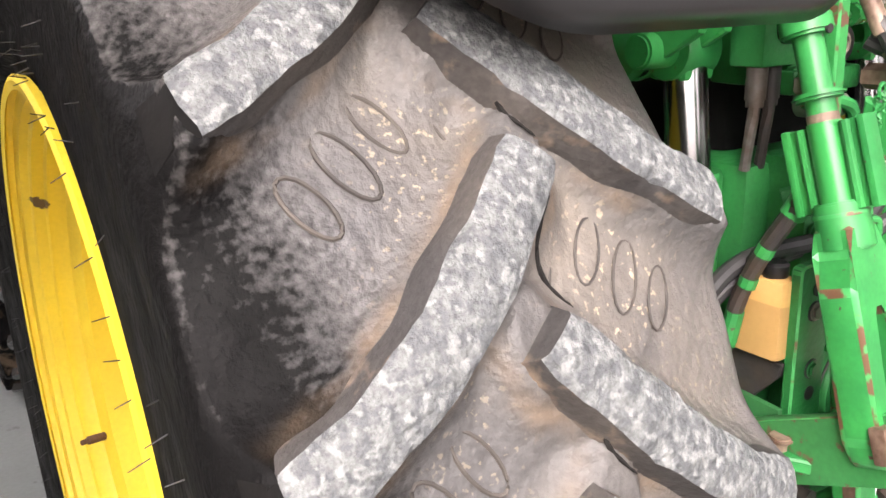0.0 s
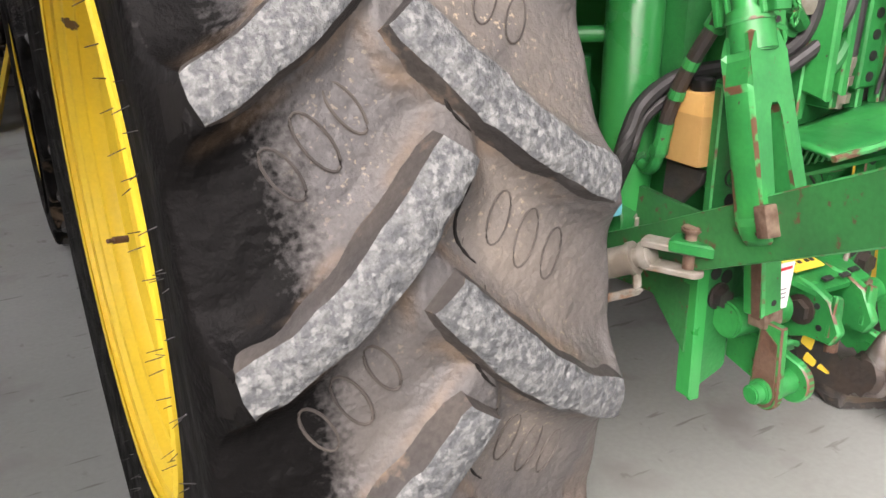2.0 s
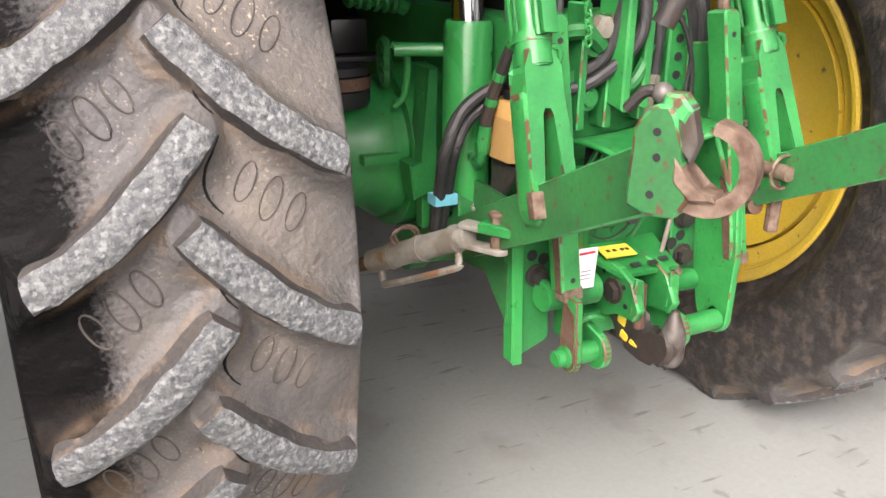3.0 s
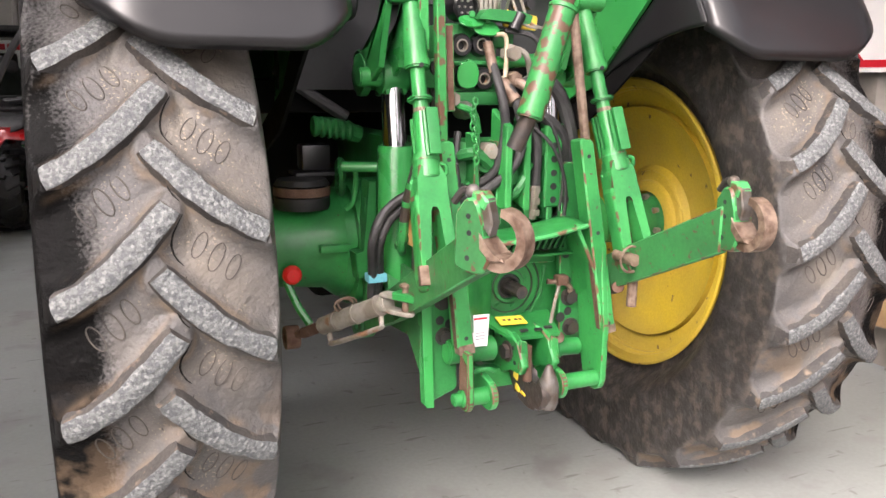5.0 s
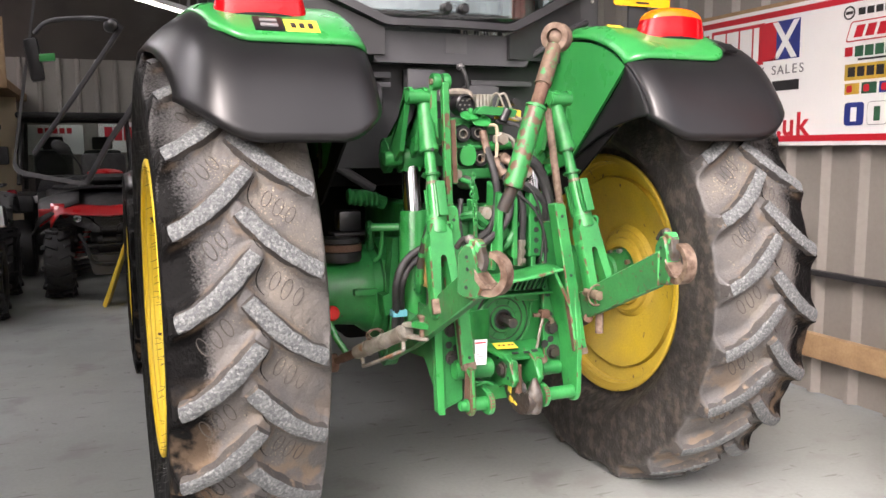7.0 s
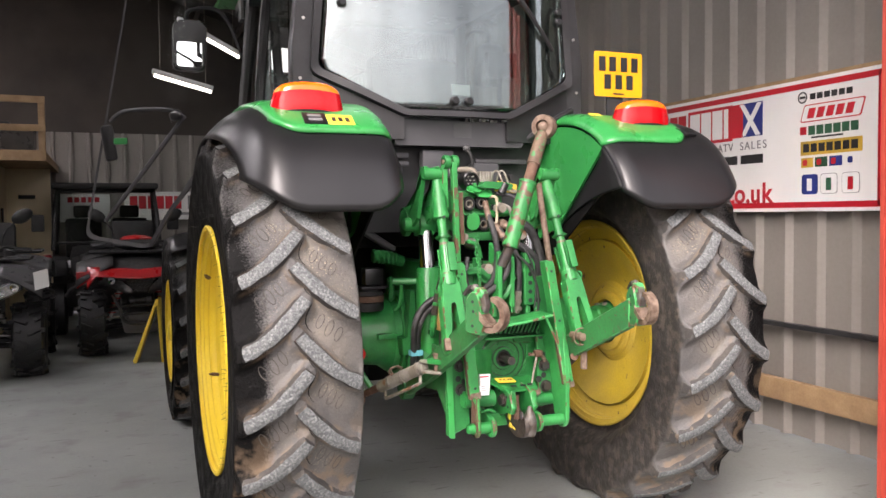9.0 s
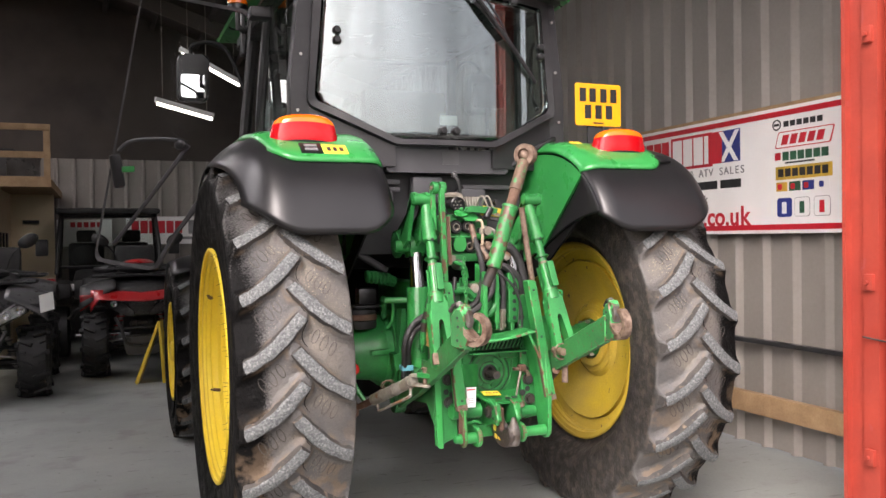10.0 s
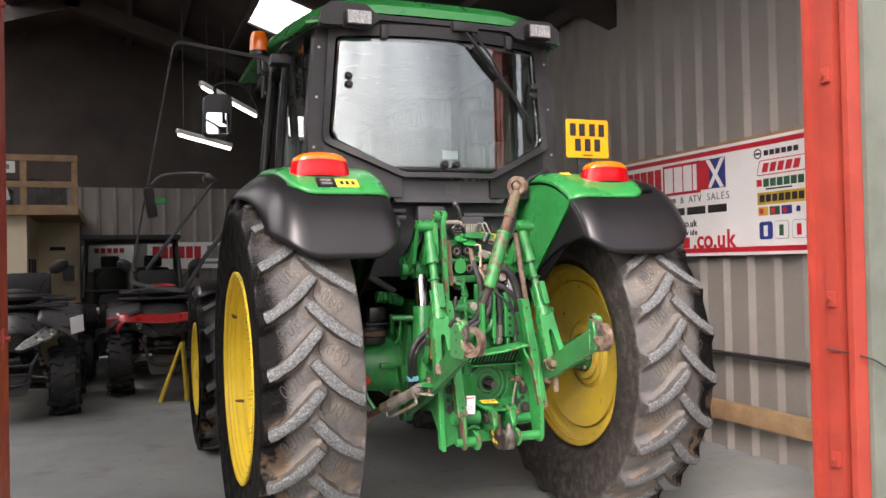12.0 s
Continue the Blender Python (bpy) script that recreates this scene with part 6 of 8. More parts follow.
# rockshaft and lift arms
bm = rod(B(), (-0.29, -0.25, 1.355), (0.29, -0.25, 1.355), 0.045, seg=24)
rock = part("rockshaft", bm, GREEN_CAST_SHADED, tractor, "cross shaft that carries the lift arms")
for sx in (-1, 1):
    for dx in (-0.026, 0.026):
        bm = B()
        x = sx * 0.268 + dx
        slab(bm, arc_pts(-0.25, 1.355, 0.062, 40, 290, 10) + [(-0.35, 1.33), (-0.42, 1.37), (-0.452, 1.47)] + arc_pts(-0.495, 1.545, 0.030, -60, 150, 8) + [(-0.465, 1.575), (-0.405, 1.475), (-0.34, 1.42)], 0.016, (x, 0, 0), SIDE, bevel=0.003)
        part("lift_arm", bm, GREEN, rock, "curved green lift arm")
    part("arm_pin", rod(B(), (sx * 0.262 - 0.042, -0.495, 1.545), (sx * 0.262 + 0.042, -0.495, 1.545), 0.024, seg=18, bevel=0.004), GREEN_WORN, rock)
    part("arm_pin", rod(B(), (sx * 0.275 - 0.055, -0.335, 1.345), (sx * 0.275 + 0.05, -0.335, 1.345), 0.026, seg=18, bevel=0.004), GREEN_WORN, rock)
    bm = B()
    lathe(bm, [(sx * 0.285, 0.058), (sx * 0.305, 0.055), (sx * 0.31, 0.036), (sx * 0.316, 0.026), (sx * 0.316, 0.001)], 28, "x", (0, -0.265, 1.352))
    part("shaft_cap", bm, GREEN_CAST_SHADED, rock)

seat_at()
# lift rods: upper yoke, threaded rod, winding sleeve with fins, slotted fork


def lift_rod(sx):
    top, low = Vector((-0.212 if sx < 0 else 0.280, -0.417, 1.537)), Vector((-0.232, -0.650, 0.865) if sx < 0 else (0.338, -0.645, 0.858))
    d = (low - top).normalized()

    def at(s):
        return top + (low - top) * s
    q = aim(top, low).to_matrix()
    bm = B()
    eye(bm, tuple(top), 0.028, 0.034)
    rod(bm, at(0.03), at(0.14), 0.021, 0.026, seg=16)
    rod(bm, at(0.13), at(0.24), 0.029, seg=20, bevel=0.003)
    rod(bm, at(0.23), at(0.268), 0.032, seg=20, bevel=0.004)
    body = part("lift_rod", bm, GREEN_WORN, tractor, "green adjustable lift rod with scraped paint")
    part("grease_hole", rod(B(), at(0.252) + Vector((0, -0.033, 0)), at(0.252) + Vector((0, -0.029, 0)), 0.006, seg=8), ATV_BLACK, body)
    part("thread", rod(B(), at(0.26), at(0.43), 0.0185, seg=16), GREEN_WORN, body)
    part("collar", rod(B(), at(0.366), at(0.380), 0.032, seg=20, bevel=0.004), GREEN_WORN, body)
    part("bare_thread", rod(B(), at(0.405), at(0.425), 0.0195, seg=16), RUST_PALE, body)
    bm = rod(B(), at(0.42), at(0.58), 0.021, seg=16)
    part("winding_sleeve", bm, GREEN, body)
    # two folded wings, fore and aft, to turn the sleeve by
    up_ = -d
    across = Vector((0, 1, 0)).cross(up_).normalized()
    wing = Matrix((across, up_.cross(across), up_)).transposed()
    c = at(0.50)
    for k in (-1, 1):
        bm = box(B(), (0.010, 0.034, 0.108), tuple(c + wing @ Vector((0, k * 0.034, 0))), wing, bevel=0.002)
        box(bm, (0.030, 0.010, 0.112), tuple(c + wing @ Vector((0.004, k * 0.051, 0))), wing, bevel=0.003)
        rod(bm, c + wing @ Vector((-0.006, k * 0.030, -0.054)), c + wing @ Vector((-0.006, k * 0.030, 0.054)), 0.006, seg=8)
        part("fin", bm, GREEN_WORN, body)
    bm = B()
    rod(bm, at(0.56), at(0.645), 0.032, 0.034, seg=22, bevel=0.003)
    part("fork_neck", bm, GREEN_WORN, body)
    # fork: broad shoulders and two arms that straddle the lower link
    y = Vector((0, 1, 0))
    z = -d
    x = y.cross(z).normalized()
    basis = Matrix((x, z, x.cross(z))).transposed()
    L = (low - at(0.60)).length
    oo = [(-0.030, 0.0), (-0.031, -0.035), (-0.044, -0.080), (-0.047, -L + 0.02), (-0.042, -L - 0.012), (-0.028, -L - 0.016), (-0.020, -L), (-0.016, -0.112), (-0.009, -0.098), (0.009, -0.098), (0.016, -0.112), (0.020, -L), (0.028, -L - 0.016), (0.042, -L - 0.012), (0.047, -L + 0.02), (0.044, -0.080), (0.031, -0.035), (0.030, 0.0)]
    block("fork", oo, 0.052, tuple(at(0.60)), basis, GREEN_WORN, body, "", 0.006)
    part("neck_ring", rod(B(), at(0.575), at(0.59), 0.0345, seg=22, bevel=0.003), EDGE_WORN_LIT, body)
    ho = at(0.62) + x * 0.03
    part("hook_eye", tube(B(), [ho + Vector((-0.004, -0.012, 0.020)), ho + Vector((0.010, -0.016, 0.016)), ho + Vector((0.013, -0.016, -0.002)), ho + Vector((0.002, -0.012, -0.012))], 0.0055, 8), GREEN_WORN, body)
    if sx < 0:
        part("stop_block", box(B(), (0.036, 0.022, 0.046), tuple(low + Vector((-0.038, -0.020, 0.030))), q, bevel=0.003), RUST_PALE, body)
    else:
        bm = tube(B(), [Vector((low.x - 0.045 + 0.034 * math.cos(a), low.y - 0.034, low.z + 0.03 + 0.034 * math.sin(a))) for a in (k * math.tau / 16 for k in range(16))], 0.0035, 6, 1, closed=True)
        rod(bm, (low.x - 0.045, low.y - 0.05, low.z + 0.03), (low.x - 0.045, low.y + 0.03, low.z + 0.03), 0.016, seg=12)
        box(bm, (0.05, 0.012, 0.02), (low.x - 0.005, low.y - 0.042, low.z + 0.04), bevel=0.003)
        part("linch_pin", bm, RUST_PALE, body, "rusty linch pin with a ring")
    return body


for sx in (-1, 1):
    lift_rod(sx)

# lower links with claw hooks


def lower_link(a, b, side, mat, toe):
    """A flat bar from a to b with a claw hook at b, its mouth upwards and back."""
    a, b = Vector(a), Vector(b)
    run = Vector((b.x - a.x, b.y - a.y, 0))
    L = run.length
    dx = run.normalized()
    rise = b.z - a.z
    basis = Matrix(((dx.x, 0, dx.y), (dx.y, 0, -dx.x), (0, 1, 0)))
    # the head is toed in by its own angle about the claw
    tx = Matrix.Rotation(radians(toe), 3, "Z") @ dx
    turned = Matrix(((tx.x, 0, tx.y), (tx.y, 0, -tx.x), (0, 1, 0)))
    e = Vector((b.x, b.y, a.z)) - tx * L
    # outline in (along, up)
    bar = [(0, -0.04), (L * 0.35, rise * 0.33 - 0.046), (L - 0.075, rise * 0.94 - 0.052), (L - 0.075, rise * 0.94 + 0.058), (L * 0.35, rise * 0.33 + 0.050), (0, 0.04)]
    body = block("lower_link", bar, 0.030, tuple(a), basis, mat, tractor, "green lower link arm with scraped paint and a claw hook", 0.004)
    part("ball_joint", eye(B(), tuple(a), 0.05, 0.05), GREEN_CAST_SHADED, body)

    def local(pts):
        return [(L + u, rise + v) for u, v in pts]
    head = local([(-0.104, -0.060), (-0.075, -0.070), (-0.035, -0.068), (-0.020, -0.040), (-0.034, 0.0), (-0.040, 0.03), (-0.046, 0.062), (-0.056, 0.076), (-0.078, 0.074), (-0.100, 0.046)])
    hd = block("hook_plate", head, 0.048, tuple(e), turned, mat, body, "", 0.005)
    nrm = (turned @ Vector((0, 0, 1))).normalized()
    for u, v in ((-0.0685, 0.041), (-0.066, 0.009), (-0.07, -0.04)):
        p = e + turned @ Vector((L + u, rise + v, 0))
        part("hole", rod(B(), p - nrm * 0.0248, p + nrm * 0.0248, 0.0055, seg=10), ATV_BLACK, hd)
    claw = [(L - 0.004 + u, rise + v) for u, v in arc_pts(-0.002, 0, 0.061, -128, 84, 20) + arc_pts(-0.002, 0.003, 0.042, 86, -190, 18)]
    part("claw", slab(B(), claw, 0.034, tuple(e), turned, 0.005, edge=1, rim=1), [RUST_PALE, RUST_PALE], body, "worn claw with bare steel rim")
    part("saddle", slab(B(), local([(-0.046, 0.02), (-0.03, -0.005), (-0.012, -0.028), (0.008, -0.03), (0.012, -0.038), (-0.02, -0.042), (-0.044, -0.02)]), 0.052, tuple(e), turned, 0.004), RUST_PALE, body, "bare steel saddle in the claw")
    part("latch", slab(B(), local([(-0.052, 0.03), (-0.028, 0.004), (-0.020, 0.03), (-0.032, 0.075), (-0.055, 0.08)]), 0.028, tuple(e), turned, 0.003), WORN_STEEL, body)
    part("latch_cap", slab(B(), local([(-0.072, 0.066), (-0.038, 0.052), (-0.03, 0.070), (-0.045, 0.088), (-0.066, 0.088)]), 0.034, tuple(e), turned, 0.004), EDGE_WORN_LIT, body)
    p0 = e + turned @ Vector((L - 0.075, rise + 0.085, 0))
    part("latch_knob", ball(B(), tuple(p0), 0.014), WORN_STEEL, body)
    p1 = e + turned @ Vector((L - 0.12, rise + 0.06, 0.0))
    part("release_lever", tube(B(), [p0, p0.lerp(p1, 0.5) + Vector((0, 0, 0.012)), p1], 0.008, 8), DARK_CAST, body)
    return body


lower_link((-0.235, -0.10, 0.62), (-0.262, -1.030, 1.045), -1, GREEN_DIRTY_SHADED, 30)
lower_link((0.26, -0.10, 0.62), (0.352, -1.020, 1.032), 1, GREEN_DIRTY_SHADED, -10)

# stabiliser on the left link: rusty threaded rod, grey sleeve with a wire handle, clevis and pin
s0, s1 = Vector((-0.465, -0.145, 0.612)), Vector((-0.268, -0.525, 0.808))


def on_stab(t):
    return s0 + (s1 - s0) * t


bm = rod(B(), on_stab(0.0), on_stab(0.34), 0.013, seg=14)
stab = part("stabiliser", bm, RUST, tractor, "telescopic stabiliser with a rusty rod and grey sleeve")
bm = eye(B(), tuple(on_stab(0.0)), 0.034, 0.04)
part("rod_end", bm, RUST, stab)
for k in range(12):
    t = 0.12 + 0.018 * k
    part("thread_turn", rod(B(), on_stab(t), on_stab(t + 0.008), 0.0155, seg=12), RUST, stab)
part("sleeve", rod(B(), on_stab(0.30), on_stab(0.80), 0.025, seg=20, bevel=0.004), DULL_STEEL, stab, "grey weathered sleeve")
for t in (0.43, 0.60, 0.79):
    part("collar", rod(B(), on_stab(t), on_stab(t + 0.02), 0.028, seg=20), DULL_STEEL, stab)
h0, h1 = on_stab(0.36), on_stab(0.80)
dn = Vector((0.0, -0.018, -0.052))
part("wire_handle", tube(B(), [h0, h0 + dn * 0.8, h0 + dn + (h1 - h0) * 0.08, h1 + dn - (h1 - h0) * 0.08, h1 + dn * 0.8, h1], 0.0075, 8, 4), DULL_STEEL, stab, "bent wire handle")
bm = B()
rod(bm, on_stab(0.80), on_stab(0.845), 0.016, seg=14)
rod(bm, on_stab(0.83), on_stab(0.875), 0.024, seg=18, bevel=0.004)
for dz in (-0.019, 0.019):
    slab(bm, rounded([(-0.012, -0.018), (0.080, -0.017), (0.092, 0.0), (0.080, 0.017), (-0.012, 0.018)], 0.008, 2), 0.011, tuple(on_stab(0.86) + Vector((0, 0, dz + 0.004))), Matrix.Rotation(math.atan2((s1 - s0).y, (s1 - s0).x), 3, "Z"), bevel=0.002)
part("clevis", bm, DULL_STEEL, stab)
pp = on_stab(1.01)
bm = rod(B(), pp + Vector((0, 0, -0.038)), pp + Vector((0, 0, 0.026)), 0.010, seg=12)
rod(bm, pp + Vector((0, 0, 0.022)), pp + Vector((0, 0, 0.031)), 0.017, seg=14, bevel=0.003)
part("clevis_pin", bm, RUST_PALE, stab)
part("anchor_lug", slab(B(), rounded([(-0.03, -0.022), (0.075, -0.018), (0.075, 0.018), (-0.03, 0.020)], 0.008, 2), 0.020, tuple(pp), Matrix.Rotation(math.atan2((s1 - s0).y, (s1 - s0).x), 3, "Z"), bevel=0.003), GREEN_WORN, stab)
for k in range(2):
    c = on_stab(0.50) + Vector((0, 0.0, 0.03))
    part("spring_clip", tube(B(), [c + Vector((0.012 * k + 0.026 * math.cos(a), 0.008 * k, 0.018 * math.sin(a) + 0.006)) for a in (j * math.tau / 14 for j in range(14))], 0.0035, 6, 1, closed=True), RUST_PALE, stab)
# the same bar, mostly hidden, on the other link
bm = rod(B(), (0.50, -0.17, 0.645), (0.30, -0.62, 0.80), 0.016, seg=12)
part("stabiliser", bm, RUST, tractor)
part("stabiliser_pin", rod(B(), (0.33, -0.64, 0.75), (0.33, -0.64, 0.83), 0.014, seg=10), RUST_PALE, tractor)

# top link, raised and leaning in its clip
t0, t1, t2 = Vector((-0.042, -0.72, 1.25)), Vector((0.042, -0.71, 1.492)), Vector((0.148, -0.65, 1.712))
bm = rod(B(), t0, t1, 0.031, seg=24, bevel=0.004)
tl = part("top_link", bm, GREEN_RUSTY, tractor, "green top link tube, scraped to rust")
part("collar", rod(B(), t1 - (t1 - t0) * 0.02, t1 + (t1 - t0) * 0.03, 0.034, seg=24, bevel=0.003), GREEN_WORN, tl)
part("threaded_rod", rod(B(), t1, t1 + (t2 - t1) * 0.32, 0.021, seg=16), RUST, tl)
part("rod_shank", rod(B(), t1 + (t2 - t1) * 0.30, t1 + (t2 - t1) * 0.88, 0.026, 0.024, seg=18, bevel=0.004), SHANK_RUST, tl)
bm = eye(B(), (0, 0, 0), 0.046, 0.045, 0.55)
bmesh.ops.transform(bm, matrix=Matrix.Translation(t2) @ Matrix.Rotation(radians(38), 4, "Z"), verts=bm.verts)
part("eye_end", bm, RUST_PALE, tl)
bm = ball(B(), tuple(t2), 0.026)
part("ball", bm, RUST_PALE, tl)
part("lower_end", rod(B(), t0 + Vector((0.01, 0.01, 0.01)), t0 + Vector((-0.02, 0.03, -0.07)), 0.020, seg=14), DARK_CAST, tl)
part("prop_rod", tube(B(), [(0.205, -0.50, 1.50), (0.225, -0.505, 1.35), (0.245, -0.52, 1.17)], 0.013, 10), RUST_PALE, tractor, "bare rusty brown rod")

# top link bracket: two upright plates with a rusty edge
block("bracket_plate", [(-0.132, 1.255), (-0.110, 1.255), (-0.118, 1.465), (-0.142, 1.465)], 0.05, (0, -0.445, 0), FACE, RUST, tractor, "rust-worn upright bracket")
block("bracket_plate", [(-0.160, 1.16), (-0.136, 1.16), (-0.150, 1.58), (-0.172, 1.58)], 0.026, (0, -0.475, 0), FACE, GREEN_RUSTY, tractor)
block("bracket_plate", [(-0.205, 1.42), (-0.175, 1.40), (-0.180, 1.58), (-0.20, 1.585)], 0.02, (0, -0.45, 0), FACE, GREEN, tractor)
for x in (-0.186, -0.152):
    part("pin_eye", eye(B(), (x, -0.460, 1.583), 0.027, 0.024), GREEN_WORN, tractor)
part("pin_eye_bolt", rod(B(), (-0.205, -0.460, 1.583), (-0.135, -0.460, 1.583), 0.010, seg=8), RUST_PALE, tractor)
part("bracket_plate", slab(B(), [(-0.42, 1.02), (-0.50, 1.0), (-0.50, 1.20), (-0.43, 1.24)], 0.02, (0.085, 0, 0), SIDE, bevel=0.004), GREEN_WORN, tractor)
part("bracket_plate", slab(B(), [(-0.42, 1.02), (-0.52, 1.0), (-0.52, 1.22), (-0.43, 1.26)], 0.02, (0.02, 0, 0), SIDE, bevel=0.004), GREEN_WORN, tractor)
bm = B()
slab(bm, [(0.15, 1.0), (0.20, 1.0), (0.20, 1.22), (0.15, 1.22)], 0.04, (0, -0.46, 0), FACE, bevel=0.004)
adj = part("hole_strip", bm, GREEN_WORN, tractor)
for k in range(6):
    part("hole", rod(B(), (0.175, -0.4825, 1.02 + 0.036 * k), (0.175, -0.479, 1.02 + 0.036 * k), 0.009, seg=12), ATV_BLACK, adj)

# hydraulic couplers with flap covers
bm = B()
box(bm, (0.15, 0.14, 0.20), (-0.02, -0.30, 1.375), bevel=0.012)
scv = part("valve_block", bm, GREEN_CAST_SHADED, tractor, "hydraulic valve block with four couplers")
for x, z in ((-0.057, 1.419), (0.0, 1.422), (-0.046, 1.340), (0.008, 1.335)):
    c = part("coupler", lathe(B(), [(-0.36, 0.030), (-0.385, 0.030), (-0.392, 0.026), (-0.392, 0.016), (-0.372, 0.014), (-0.37, 0.001)], 24, "y", (x, 0, z)), BLACK_PLASTIC, scv)
    part("socket_ring", lathe(B(), [(-0.393, 0.0165), (-0.393, 0.0125), (-0.375, 0.0115)], 20, "y", (x, 0, z)), DULL_STEEL, c)
    part("coupler_seat", lathe(B(), [(-0.345, 0.040), (-0.366, 0.038), (-0.37, 0.030)], 24, "y", (x, 0, z)), GREEN_CAST_SHADED, c)
for x, z, w, h, tilt in ((0.004, 1.462, 0.036, 0.024, -38), (-0.046, 1.345, 0.030, 0.034, 5), (-0.040, 1.478, 0.034, 0.020, -45)):
    o = [(w * math.copysign(abs(math.cos(a)) ** 0.75, math.cos(a)), h * math.copysign(abs(math.sin(a)) ** 0.75, math.sin(a))) for a in (k * math.tau / 24 for k in range(24))]
    part("flap_cover", slab(B(), o, 0.006, (x, -0.405, z), FACE @ Matrix.Rotation(radians(tilt), 3, "X"), 0.0015), GREEN, scv, "green plastic dust flap")
    part("flap_tab", box(B(), (0.014, 0.012, 0.016), (x + 0.006, -0.398, z + h * 0.9), bevel=0.003), GREEN, scv)
for x, z in ((-0.085, 1.38), (0.035, 1.375), (-0.085, 1.30), (0.035, 1.30), (-0.02, 1.465)):
    bolt(scv, (x, -0.370, z), 0.008, 0.010, mat=GREEN_CAST_SHADED)
part("block_step", box(B(), (0.17, 0.05, 0.035), (-0.02, -0.365, 1.285), bevel=0.006), GREEN_CAST_SHADED, scv)
part("block_step", box(B(), (0.10, 0.05, 0.05), (0.055, -0.345, 1.44), bevel=0.01), GREEN_CAST_SHADED, scv)
part("block_flange", box(B(), (0.085, 0.06, 0.075), (-0.128, -0.355, 1.348), bevel=0.008), GREEN_CAST_SHADED, scv)
part("port", lathe(B(), [(-0.388, 0.001), (-0.388, 0.010), (-0.392, 0.014), (-0.392, 0.019), (-0.383, 0.021)], 18, "y", (-0.125, 0, 1.362)), DARK_CAST, scv)
part("steel_knob", lathe(B(), [(-0.44, 0.001), (-0.44, 0.012), (-0.435, 0.016), (-0.41, 0.017), (-0.40, 0.024), (-0.37, 0.024)], 20, "y", (-0.05, 0, 1.255)), STEEL, scv)
part("flap_hinge", rod(B(), (-0.08, -0.38, 1.375), (0.05, -0.38, 1.375), 0.006, seg=8), GREEN_WORN, scv)
part("trailer_socket", lathe(B(), [(-0.33, 0.036), (-0.385, 0.036), (-0.39, 0.030), (-0.375, 0.028), (-0.375, 0.001)], 28, "y", (-0.045, 0, 1.515)), BLACK_PLASTIC, tractor, "round black seven-pin trailer socket")
for k in range(7):
    a = k * math.tau / 6
    r = 0.0 if k == 6 else 0.017
    part("socket_pin", rod(B(), (-0.045 + r * math.cos(a), -0.382, 1.515 + r * math.sin(a)), (-0.045 + r * math.cos(a), -0.374, 1.515 + r * math.sin(a)), 0.003, seg=6), STEEL, tractor)
part("pipe_elbow", tube(B(), [(-0.10, -0.30, 1.555), (-0.06, -0.34, 1.56), (-0.025, -0.36, 1.555), (-0.02, -0.37, 1.53)], 0.013, 8), DULL_STEEL, tractor)
for k in range(5):
    part("coupler_rib", box(B(), (0.009, 0.05, 0.055), (0.005 + 0.013 * k, -0.35, 1.525), bevel=0.002), DULL_STEEL, tractor)
part("coupler_bracket", slab(B(), rounded([(-0.03, 1.485), (0.12, 1.475), (0.13, 1.495), (0.10, 1.505), (0.0, 1.51)], 0.004, 2), 0.05, (0, -0.40, 0), FACE), GREEN_WORN, tractor)
for x in (0.055, 0.08):
    part("release_loop", tube(B(), [(x, -0.36, 1.50), (x - 0.005, -0.40, 1.545), (x + 0.012, -0.41, 1.55), (x + 0.03, -0.42, 1.50), (x + 0.05, -0.42, 1.475), (x + 0.09, -0.42, 1.465)], 0.004, 6), DULL_STEEL, tractor)
yl = part("coupler_plate", slab(B(), rounded([(0.075, 1.47), (0.175, 1.462), (0.178, 1.50), (0.08, 1.515)], 0.006, 2), 0.012, (0, -0.36, 0), FACE, bevel=0.002), LABEL_YELLOW, tractor, "yellow coupler plate")
for x in (0.10, 0.14):
    part("plate_knob", lathe(B(), [(-0.02, 0.001), (-0.02, 0.012), (0.0, 0.013)], 14, "y", (x, -0.375, 1.528)), ATV_BLACK, yl)
# safety chain of green links
for k in range(11):
    c = Vector((-0.07 - 0.006 * math.sin(k * 0.5), -0.50, 1.28 - 0.0145 * k))
    part("chain_link", tube(B(), [c + Vector((0.007 * math.cos(a), 0.004 * math.sin(a) if k % 2 else 0.0, 0.011 * math.sin(a))) if k % 2 == 0 else c + Vector((0, 0.007 * math.cos(a), 0.011 * math.sin(a))) for a in (j * math.tau / 10 for j in range(10))], 0.0028, 5, 1, closed=True), GREEN_WORN, tractor)
